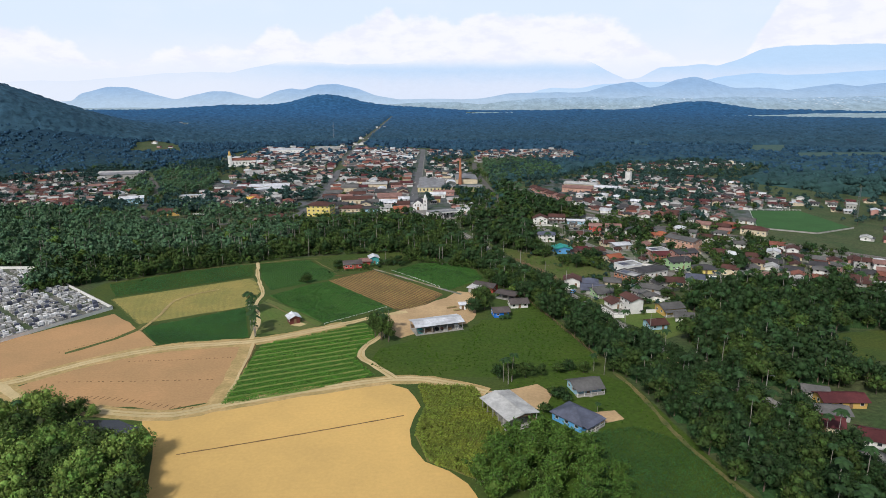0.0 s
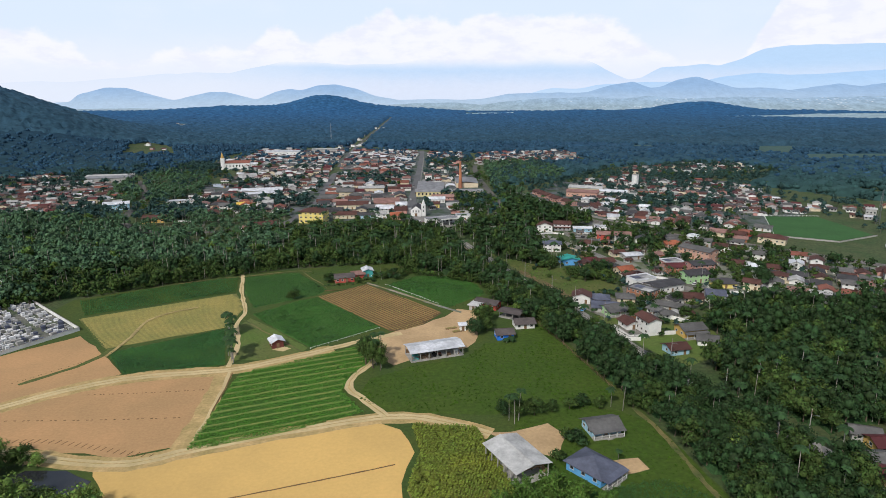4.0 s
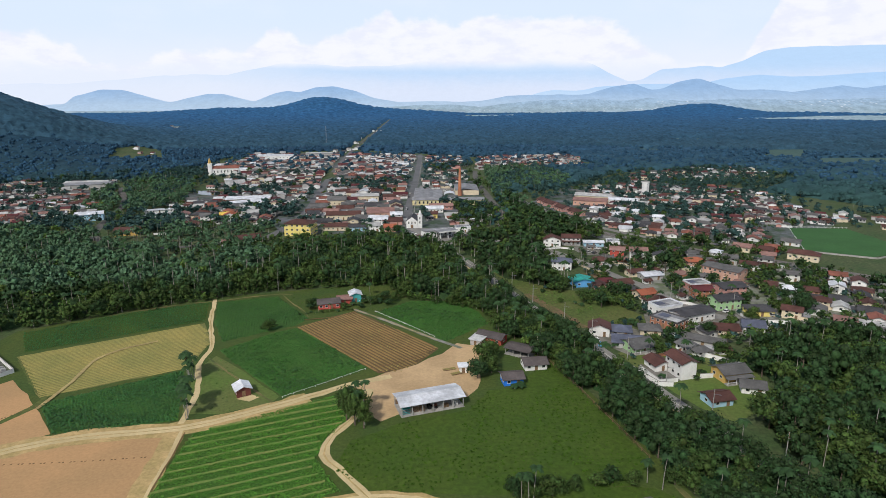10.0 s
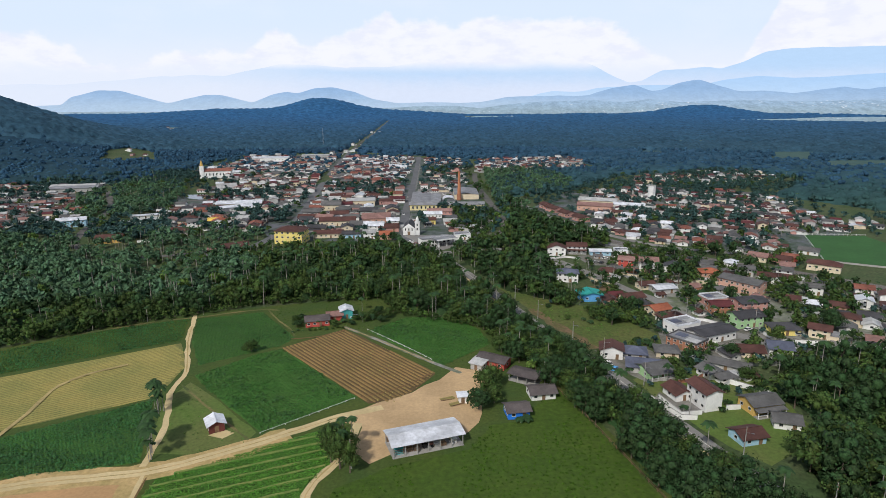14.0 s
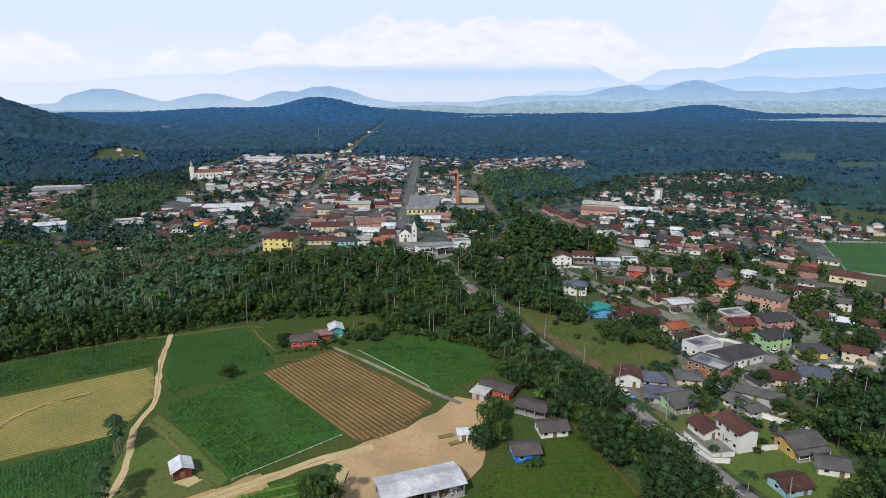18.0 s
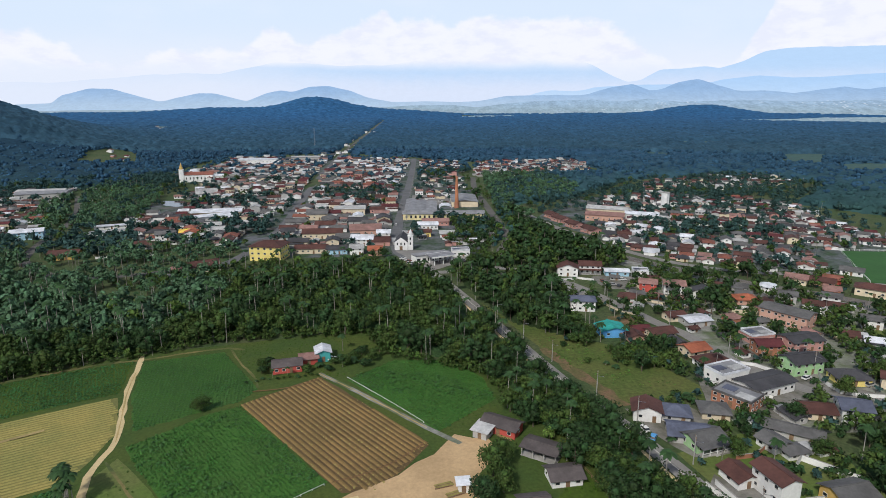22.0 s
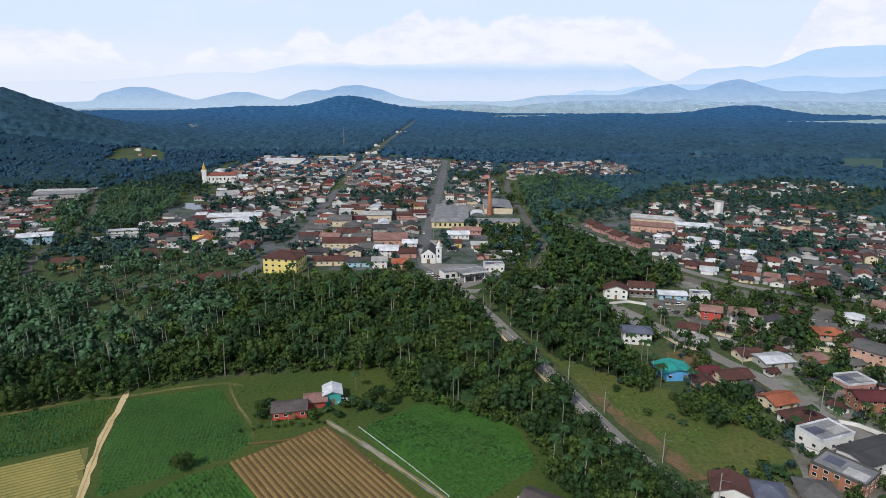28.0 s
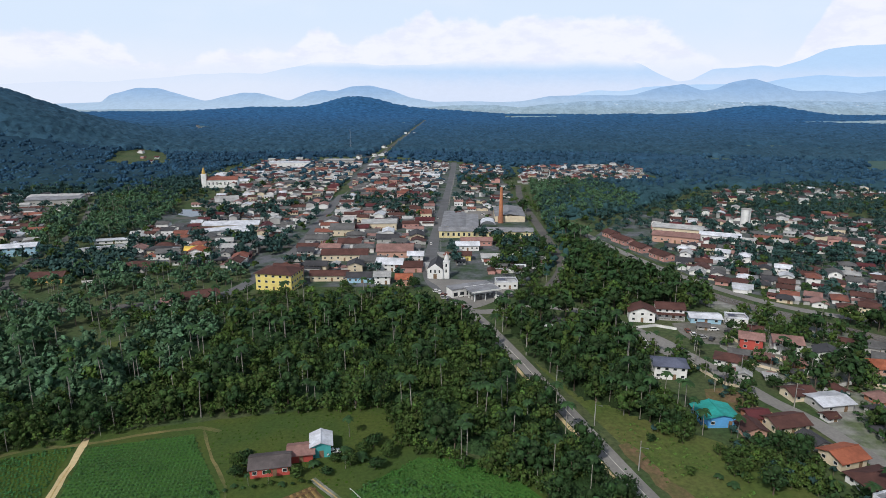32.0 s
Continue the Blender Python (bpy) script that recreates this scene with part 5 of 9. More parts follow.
def window_meshes(w, h):
    """A frame of one piece with its sill line, and the pane set into it."""
    if (w, h) not in WINDOWS:
        f, p, a = Shape(), Shape(), 0.1
        outer, inner = ((-w / 2, 0), (w / 2, 0), (w / 2, h), (-w / 2, h)), ((-w / 2 + a, a), (w / 2 - a, a), (w / 2 - a, h - a), (-w / 2 + a, h - a))
        f.v = [(x, y, z) for y in (-0.09, 0.02) for ring in (outer, inner) for x, z in ring]
        for k in range(4):
            j = (k + 1) % 4
            f.f += [(k, j, 4 + j, 4 + k), (8 + j, 8 + k, 12 + k, 12 + j), (k, 8 + k, 8 + j, j), (4 + k, 4 + j, 12 + j, 12 + k)]
        f.m = [0] * 16
        p.box(-w / 2 + a, -0.03, a, w / 2 - a, -0.004, h - a)
        WINDOWS[w, h] = f.mesh("window", MAT["frame"]), p.mesh("pane", MAT["glass"])
    return WINDOWS[w, h]


def door_mesh():
    if "door" not in WINDOWS:
        s = Shape()
        s.box(-0.5, -0.06, 0, 0.5, 0.01, 2.1)
        s.box(-0.58, -0.08, 0, -0.5, 0.01, 2.18), s.box(0.5, -0.08, 0, 0.58, 0.01, 2.18), s.box(-0.5, -0.08, 2.1, 0.5, 0.01, 2.18)
        WINDOWS["door"] = s.mesh("door", MAT["wood"])
    return WINDOWS["door"]


HOUSES = {}


def house(x, y, turn, w, d, h, kind="gable", walls="white", roof="brown", label="", front=3, side=2, floors=1, pitch=0.38, over=0.75, panes=True, ridge="x", name="house", category="house", group="", z=0.0, win=(1.3, 1.1), annex=0):
    """A building on the plan w by d with walls h high. Its front looks along -y before it is turned."""
    TAKEN.append((x, y, 0.52 * math.hypot(w, d)))
    if category == "house":
        w, d, h = 0.93 * w, 0.93 * d, 0.86 * h
    m = pose(x, y, z, 0, 0, turn)
    key = (w, d, h, kind, walls, roof, front, side, floors, pitch, over, panes, ridge, name, win, annex)
    if key in HOUSES:
        ob = copy_thing(HOUSES[key], m)
        return tagged(ob, label, category, group)
    root = HOUSES[key] = new(name)
    root.matrix_basis = m
    spin = pose(0, 0, 0, 0, 0, 90 if ridge == "y" else 0)
    rw, rd = (d, w) if ridge == "y" else (w, d)
    part("wall", wall_shape(rw, rd, h, pitch, kind), WALL[walls], root, at=spin)
    part("roof", roof_shape(rw, rd, h, pitch, kind, over), ROOF[roof], root, at=spin)
    if kind == "flat":
        s = Shape()
        s.box(-w / 2 + 0.12, -d / 2 + 0.12, h + 0.154, w / 2 - 0.12, d / 2 - 0.12, h + 0.2)
        part("roof_deck", s, ROOF["zinc"], root)
        for px, py, a in ((-0.22 * w, 0.1 * d, 0.16), (0.24 * w, -0.12 * d, 0.2)):
            s = Shape()
            s.box(px - a * w, py - 0.2 * d, h + 0.2, px + a * w, py + 0.2 * d, h + 0.42)
            part("roof_hatch", s, ROOF["slate"] if a < 0.18 else ROOF["pale"], root)
    low = h / floors
    if annex:
        # A lower lean-to or back room with its own roof.
        aw, ad = ((0.55 * w, 0.5 * d), (0.4 * w, 0.7 * d), (0.75 * w, 0.35 * d))[annex % 3]
        at = (pose(0.12 * w, d / 2 + ad / 2, 0, 0, 0, 180), pose(w / 2 + aw / 2, 0.06 * d, 0, 0, 0, 0), pose(-0.1 * w, -d / 2 - ad / 2, 0, 0, 0, 0))[annex % 3]
        top = min(low, 2.9) * 0.78
        part("annex_wall", wall_shape(aw, ad, top, 0.3, "shed"), WALL["grey" if annex > 2 else walls], root, at=at)
        part("annex_roof", roof_shape(aw, ad, top, 0.38, "shed", 0.35, 0.1), ROOF[("grey", "zinc", roof, "rose", "pale", "dark")[annex % 6]], root, at=at)
    spots = []
    for f in range(floors):
        zf = f * low + low * 0.36
        for k in range(front):
            spots.append((-w / 2 + w * (k + 0.5) / front, -d / 2, zf, 0, f))
        for k in range(side):
            spots.append((w / 2, -d / 2 + d * (k + 0.5) / side, zf, 90, f))
            spots.append((-w / 2, -d / 2 + d * (k + 0.5) / side, zf, -90, f))
    frame_mesh, pane_mesh = window_meshes(*win)
    for k, (px, py, pz, rot, f) in enumerate(spots):
        if f == 0 and rot == 0 and k == front // 2 and front:
            part("door", door_mesh(), None, root, at=pose(px, py, 0.05, 0, 0, rot))
            continue
        wd = part("window", frame_mesh, None, root, at=pose(px, py, pz, 0, 0, rot))
        if panes:
            part("pane", pane_mesh, None, wd)
        else:
            wd.data = dark_window(*win)
    return tagged(root, label, category, group)


def veranda(root, w, y, depth, high, roof, posts=4, steps=False):
    """An open porch along a front: floor, posts, rail and a sloping roof."""
    s = Shape()
    s.box(-w / 2, y - depth, -0.1, w / 2, y - 0.02, 0.35)
    part("porch_floor", s, MAT["concrete"], root)
    s = Shape()
    s.slab([(-w / 2 - 0.3, y - depth - 0.35, high - 0.25), (w / 2 + 0.3, y - depth - 0.35, high - 0.25), (w / 2 + 0.3, y - 0.05, high + 0.12), (-w / 2 - 0.3, y - 0.05, high + 0.12)], 0.1)
    part("porch_roof", s, ROOF[roof], root)
    for k in range(posts):
        px = -w / 2 + 0.12 + (w - 0.24) * k / (posts - 1)
        s = Shape()
        s.box(px - 0.08, y - depth + 0.04, 0.35, px + 0.08, y - depth + 0.2, high - 0.22)
        part("post", s, WALL["white"], root)
    s = Shape()
    s.box(-w / 2 + 0.22, y - depth + 0.08, 1.15, w / 2 - 0.22, y - depth + 0.16, 1.25)
    part("rail", s, WALL["white"], root)
    if steps:
        for k in range(2):
            s = Shape()
            s.box(-0.8, y - depth - 0.3 * (k + 1), -0.1, 0.8, y - depth - 0.3 * k, 0.24 - 0.12 * k)
            part("step", s, MAT["concrete"], root)


def dark_window(w, h):
    if ("dark", w, h) not in WINDOWS:
        s, a = Shape(), 0.1
        outer, inner = ((-w / 2, 0), (w / 2, 0), (w / 2, h), (-w / 2, h)), ((-w / 2 + a, a), (w / 2 - a, a), (w / 2 - a, h - a), (-w / 2 + a, h - a))
        s.v = [(x, -0.08, z) for x, z in outer] + [(x, -0.08, z) for x, z in inner] + [(x, -0.03, z) for x, z in inner] + [(x, 0.01, z) for x, z in outer]
        for k in range(4):
            j = (k + 1) % 4
            s.f += [(k, j, 4 + j, 4 + k), (4 + k, 4 + j, 8 + j, 8 + k), (12 + k, 12 + j, j, k)]
        s.f.append((8, 9, 10, 11))
        s.m = [0] * 12 + [1]
        WINDOWS["dark", w, h] = s.mesh("window", [MAT["frame"], MAT["glass"]])
    return WINDOWS["dark", w, h]


def open_barn(x, y, turn, w, d, h, roof, label, bays=5, pitch=0.2, filled=False):
    """A pole barn: gable roof on two rows of posts with tie beams, and a low back wall."""
    TAKEN.append((x, y, 0.6 * math.hypot(w, d)))
    root = new("open_barn")
    root.matrix_basis = pose(x, y, 0, 0, 0, turn)
    part("roof", roof_shape(w, d, h, pitch, "gable", 0.7, 0.1), ROOF[roof], root)
    for k in range(bays + 1):
        px = -w / 2 + w * k / bays
        for py in (-d / 2 + 0.2, d / 2 - 0.2):
            s = Shape()
            s.box(px - 0.13, py - 0.13, -0.2, px + 0.13, py + 0.13, h - 0.05)
            part("post", s, MAT["concrete"], root)
        s = Shape()
        s.box(px - 0.08, -d / 2, h - 0.3, px + 0.08, d / 2, h - 0.06)
        part("beam", s, MAT["wood"], root)
    s = Shape()
    s.box(-w / 2, d / 2 - 0.12, 0, w / 2, d / 2 + 0.05, h * 0.45)
    part("back_wall", s, MAT["wood"], root)
    s = Shape()
    s.box(-w / 2 - 0.3, -d / 2 - 0.3, -0.1, w / 2 + 0.3, d / 2 + 0.3, 0.12)
    part("floor_slab", s, MAT["concrete"], root)
    return tagged(root, label, "barn")


# Farm.
open_barn(23.5, 174.5, -63.0, 15.5, 10.4, 4.4, "pale", "open pole barn with a pale metal gable roof", 5)
open_barn(1.0, 250.0, 18.5, 21.0, 9.0, 3.9, "white", "long open barn with a bluish white metal roof in the farmyard", 6)
veranda(house(44.0, 171.5, 40.0, 9.5, 12.0, 3.4, "hip", "blue", "slate", "bright blue house with a dark grey hip roof", 3, 3, pitch=0.42), 9.0, -6.0, 1.8, 2.9, "slate", 5, True)
veranda(house(52.0, 193.0, 12.0, 10.5, 7.0, 3.0, "gable", "sky", "grey", "light blue wooden house with a grey roof", 3, 2, pitch=0.4), 10.0, -3.5, 2.0, 2.7, "grey", 5, True)
house(-63.5, 259.8, 28.0, 4.6, 5.2, 2.9, "gable", "umber", "white", "small dark brown hut with a white metal roof", 1, 2, over=0.7, ridge="y", pitch=0.45, name="hut", category="hut")
house(13.5, 275.0, 5.0, 2.6, 2.4, 2.7, "shed", "white", "white", "small white booth at the edge of the yard", 1, 1, name="booth", category="booth", win=(0.9, 0.9), pitch=0.2)
house(27.0, 304.0, -32.0, 11.0, 6.0, 3.0, "gable", "red", "bark", "long red-walled shed with a weathered brown roof", 3, 1, name="shed", category="shed")
house(21.0, 301.5, -32.0, 4.5, 5.0, 2.5, "shed", "grey", "pale", "lean-to shed with a pale metal roof", 1, 1, name="shed", category="shed", pitch=0.25)
open_barn(37.0, 291.0, -32.0, 10.0, 6.5, 2.9, "bark", "open shed with a weathered brown roof", 3)
house(40.5, 279.0, 8.0, 9.0, 7.0, 2.9, "gable", "white", "bark", "white house with a weathered brown fibre-cement roof", 3, 2)
house(30.5, 266.5, 8.0, 7.5, 6.5, 3.2, "gable", "azure", "bark", "bright blue house with a brown roof beside the meadow", 2, 2)
house(-48.4, 349.0, 14.0, 11.2, 7.6, 3.3, "gable", "red", "bark", "red farmhouse with white trim and a weathered brown roof", 4, 2, over=0.5)
house(-41.6, 355.2, 14.0, 6.4, 5.6, 2.7, "gable", "red", "rose", "red shed with a rust-red roof behind the farmhouse", 1, 1, name="shed", category="shed")
house(-36.6, 358.2, 14.0, 5.2, 6.5, 4.0, "gable", "teal", "white", "teal garage with a bright white metal roof", 1, 1, ridge="y", name="garage", category="garage")

# Roadside houses east of the country road.
house(74, 311.5, -14, 9, 8, 4.4, "gable", "white", "brown", "white house with a dark brown roof beside the road", 2, 2, ridge="y", floors=1)
house(83, 311, -14, 9, 8, 3.0, "hip", "grey", "slate", "grey house with a dark slate-coloured roof", 2, 2)
house(82, 299, -14, 12, 9, 3.1, "gable", "grey", "slate", "low house with a broad dark grey roof", 3, 2)
veranda(house(85, 295, 18, 11, 8, 3.6, "gable", "green", "grey", "pale green house with a grey roof and porch", 4, 2), 10.5, -4.0, 2.0, 3.0, "grey", 5, True)
house(96, 312, -12, 9, 8, 3.0, "hip", "cream", "grey", "cream house with a grey hip roof", 2, 2)
house(93.3, 271.5, 14, 6.6, 10.5, 7.6, "gable", "white", "brown", "tall white house with a dark red-brown tiled roof", 0, 3, floors=2, ridge="y")
house(87, 277.5, 14, 7, 8, 3.2, "gable", "white", "brown", "garage wing with a dark red-brown tiled roof", 1, 1, ridge="y")
veranda(house(110, 268, 12, 11, 8, 4.2, "gable", "ochre", "grey", "ochre yellow house with a grey roof", 3, 2), 10.5, -4.0, 2.0, 2.8, "grey", 4)
house(113, 258, -18, 8, 7, 3.0, "gable", "white", "grey", "white cottage with a weathered grey roof", 2, 2)
house(97, 250, 12, 8.5, 7, 3.0, "gable", "sky", "brown", "small pale blue house with a dark brown roof", 2, 1)
house(105, 293, 20, 7, 7, 3.0, "gable", "white", "grey", "small white house with a grey gable roof", 1, 2, ridge="y")
house(114, 299, -34, 17, 6, 2.9, "gable", "grey", "grey", "long low grey-roofed outbuilding", 3, 1)
house(107, 319, -52, 14, 10, 4.6, "flat", "brick", "grey", "two-storey bare brick building with a flat roof", 5, 3, floors=2)
house(121, 328, 22, 20, 10, 4.6, "gable", "white", "dark", "long white workshop with a dark grey roof", 6, 2, pitch=0.2)
house(112, 337, 22, 14, 9, 5.0, "flat", "white", "white", "white flat-roofed building with parapets", 4, 2)
house(143, 343.5, 14, 14, 9, 5.8, "gable", "green", "dark", "two-storey pale green house with a dark grey roof", 4, 2, floors=2)
house(155, 334, -4, 12, 9, 3.4, "hip", "yellow", "dark", "yellow house with a dark grey hip roof", 3, 2)
house(128.5, 311, -10, 10, 8, 3.2, "gable", "cream", "brown", "cream house with a red-brown tiled roof", 3, 2)
house(139, 309, -16, 9, 9, 5.6, "gable", "white", "slate", "two-storey white house with a dark grey roof", 2, 2, floors=2)
house(110, 360, 20, 10, 8, 3.2, "gable", "cream", "orange", "house with a bright orange-red tiled roof", 2, 2)
house(112, 349, 18, 12, 8, 3.2, "hip", "white", "brown", "white house with a dark brown hip roof", 3, 2)
house(139, 360, 0, 10, 8, 5.0, "gable", "brick", "maroon", "two-storey brick-red house with a maroon roof", 3, 2, floors=2)
house(155, 364, 12, 15, 10, 5.4, "gable", "pink", "dark", "pink building with a broad dark roof", 4, 2, floors=2, pitch=0.25)
house(142, 373, 12, 12, 9, 4.0, "flat", "pink", "white", "pink annex with a white flat roof", 3, 2)
house(166, 392, -52, 20, 11, 6.2, "gable", "salmon", "grey", "long two-storey salmon school with a grey roof", 7, 2, floors=2, pitch=0.22, name="school", category="school")
house(83, 381, 4, 11, 9, 3.2, "gable", "blue", "teal", "sports hall with a bright teal roof and blue wall", 2, 2, ridge="y", pitch=0.25, name="hall", category="hall")
house(91, 374, 4, 7, 7, 3.0, "gable", "salmon", "brown", "small salmon house with a dark brown roof", 1, 2, ridge="y")
house(103, 378, 14, 12, 8, 3.0, "gable", "cream", "brown", "house with a wide red-brown tiled roof", 3, 2)
house(96, 382, 8, 7, 6, 2.8, "gable", "brick", "maroon", "small brick house with a maroon roof", 2, 1)
house(78.5, 413, -8, 12, 8.5, 6.2, "hip", "white", "slate", "two-storey white house with a dark slate roof", 4, 2, floors=2, pitch=0.34)
house(105, 424, -26, 11, 8, 3.2, "hip", "white", "brown", "white house with a dark brown hip roof by the street", 3, 2)
house(120, 441, -20, 9, 8, 5.6, "gable", "red", "rose", "two-storey red house with a faded roof", 2, 2, floors=2)
house(132, 437, -14, 11, 9, 6.0, "gable", "white", "rose", "two-storey white house with a rose roof", 4, 2, floors=2)
house(143, 428, -22, 9, 8, 5.0, "gable", "white", "dark", "white house with a dark grey gable roof", 2, 2, ridge="y", floors=2)
house(84, 471, -8, 12, 9, 5.8, "gable", "white", "brown", "white two-storey house with a dark brown tiled roof", 3, 2, floors=2, ridge="y")
veranda(house(98, 476, -8, 13, 9, 5.8, "gable", "white", "brown", "white two-storey house with balcony and brown roof", 4, 2, floors=2), 12.0, -4.5, 2.0, 3.0, "brown", 5)
house(112, 470, -6, 14, 8, 3.2, "gable", "sky", "white", "workshop with a white metal roof", 3, 1, pitch=0.2)
house(124, 465, -8, 9, 7, 5.0, "flat", "white", "white", "white flat-roofed two-storey house", 2, 2, floors=2)
house(124, 392, 12, 12, 9, 3.2, "gable", "grey", "white", "workshop with a bright white metal roof", 2, 1, pitch=0.18)
house(117, 398, 12, 9, 7, 3.0, "gable", "cream", "brown", "cream house with a dark brown roof", 2, 1)
house(161, 420, -4, 11, 9, 3.4, "hip", "salmon", "orange", "salmon house with a bright orange-red hip roof", 3, 2)
house(233, 429, -38, 17, 9, 4.4, "hip", "cream", "brown", "cream former station building with a brown hip roof", 5, 2, name="station_building", category="station")
house(206, 452, -38, 11, 9, 4.0, "gable", "cream", "rose", "cream house near the railway with a faded rose roof", 3, 2)
house(218, 448, -38, 12, 8, 3.2, "gable", "pink", "brown", "pink house near the railway with a brown roof", 3, 2)
house(226, 452, -38, 9, 8, 3.2, "gable", "red", "red", "red house beside the railway", 2, 2)
house(247, 467, -38, 12, 8, 3.4, "gable", "white", "grey", "white house with a grey roof behind the pitch", 3, 2)
house(39, 452, -30, 11, 8, 3.2, "gable", "white", "pale", "white house with a pale metal roof among trees", 2, 1, pitch=0.25)
house(48, 459, -34, 11, 7, 3.0, "gable", "grey", "dark", "grey house with a dark roof among trees", 2, 1)
house(119, 166.5, -24, 11, 8, 3.2, "gable", "cream", "maroon", "cream roadside house with a dark red tiled roof", 3, 2)
house(125, 173, -8, 11, 7, 3.0, "gable", "grey", "grey", "grey-roofed house with a porch by the road", 3, 1)
house(134, 181, -2, 15, 7, 3.0, "gable", "ochre", "maroon", "long ochre house with a dark red tiled roof", 4, 1)
house(129, 187, -20, 8, 6, 2.9, "gable", "grey", "grey", "small house with a weathered grey roof", 2, 1)
house(131, 157, -24, 13, 8, 3.2, "gable", "white", "maroon", "white roadside house with a dark red tiled roof", 4, 2)

TAKEN.append((72, 399, 9)), TAKEN.append((80, 399, 9)), TAKEN.append((76, 368, 6))
# Landmarks of the town.
house(-95.5, 511.5, -9, 20, 15, 9.2, "hip", "yellow", "brown", "three-storey bright yellow building with a dark brown hip roof", 5, 5, floors=3, pitch=0.3, name="office_building", category="building", win=(1.6, 1.3))
house(-97, 530, -9, 16, 12, 6.0, "gable", "pink", "brown", "faded pink house with a dark brown roof behind the yellow building", 3, 2, floors=2)


def chapel():
    root = new("chapel")
    root.matrix_basis = pose(-13.2, 538.5, 0, 0, 0, -3)
    TAKEN.append((-15, 541, 12))
    part("nave_wall", wall_shape(18, 8.6, 5.6, 0.75, "gable"), WALL["white"], root, at=pose(0, 0, 0, 0, 0, 90))
    part("roof", roof_shape(17.6, 8.6, 5.6, 0.75, "gable", 0.25), ROOF["dark"], root, at=pose(0, 0, 0, 0, 0, 90))
    s = Shape()
    s.box(-1.7, -1.7, -0.2, 1.7, 1.7, 9.4)
    s.box(-1.9, -1.9, 9.4, 1.9, 1.9, 9.7)
    tower = part("tower", s, WALL["white"], root, at=pose(6.1, -6.2, 0))
    s = Shape()
    s.tube(0, 0, 9.7, 11.2, 1.35, 1.25, 8)
    s.tube(0, 0, 11.2, 14.2, 1.3, 0.06, 8)
    part("spire", s, WALL["white"], tower)
    s = Shape()
    s.box(-0.06, -0.06, 14.1, 0.06, 0.06, 15.4), s.box(-0.4, -0.05, 14.8, 0.4, 0.05, 14.95)
    part("cross", s, MAT["steel"], tower)
    f, p = window_meshes(1.0, 1.9)
    for k in range(3):
        part("pane", p, None, part("window", f, None, root, at=pose(-2.4 + 2.4 * k, -9.0, 3.4, 0, 0, 0)))
    part("door", door_mesh(), None, root, at=pose(0, -9.0, 0.05) @ Matrix.Diagonal((1.7, 1, 1.3, 1)))
    for k in range(4):
        for sx, rot in ((4.3, 90), (-4.3, -90)):
            part("pane", p, None, part("window", f, None, root, at=pose(sx, -3.5 + 3.6 * k, 2.2, 0, 0, rot)))
    for zz in (3.5, 6.8):
        part("pane", p, None, part("window", f, None, tower, at=pose(0, -1.7, zz)))
    tagged(root, "small white chapel with a dark roof and a pointed bell tower", "chapel")


chapel()


def big_church():
    root = new("church")
    root.matrix_basis = pose(-262, 846, 3.5, 0, 0, 12)
    TAKEN.append((-262, 846, 24))
    part("nave_wall", wall_shape(36, 13, 8.5, 0.42, "gable"), WALL["white"], root)
    part("roof", roof_shape(36, 13, 8.5, 0.42, "gable", 0.5), ROOF["red"], root)
    s = Shape()
    s.box(-2.4, -2.4, -4, 2.4, 2.4, 14.5), s.box(-2.7, -2.7, 14.5, 2.7, 2.7, 15.0)
    tower = part("tower", s, WALL["white"], root, at=pose(-16, -5, 0))
    s = Shape()
    s.tube(0, 0, 15.0, 17.0, 1.9, 1.8, 8), s.tube(0, 0, 17.0, 22.5, 1.9, 0.06, 8)
    part("spire", s, WALL["ochre"], tower)
    s = Shape()
    s.box(-0.1, -0.1, 22.4, 0.1, 0.1, 24), s.box(-0.55, -0.08, 23.1, 0.55, 0.08, 23.3)
    part("cross", s, MAT["steel"], tower)
    f, p = window_meshes(1.3, 2.8)
    for k in range(8):
        part("pane", p, None, part("window", f, None, root, at=pose(-11 + 4 * k, -6.5, 3.2)))
    part("porch", wall_shape(8, 5, 5, 0.5, "gable"), WALL["white"], root, at=pose(14, -8.8, 0, 0, 0, 90))
    part("porch_roof", roof_shape(8, 5, 5, 0.5, "gable", 0.3), ROOF["red"], root, at=pose(14, -8.8, 0, 0, 0, 90))
    tagged(root, "white church with a red tiled roof and a tall pointed tower", "church")


big_church()


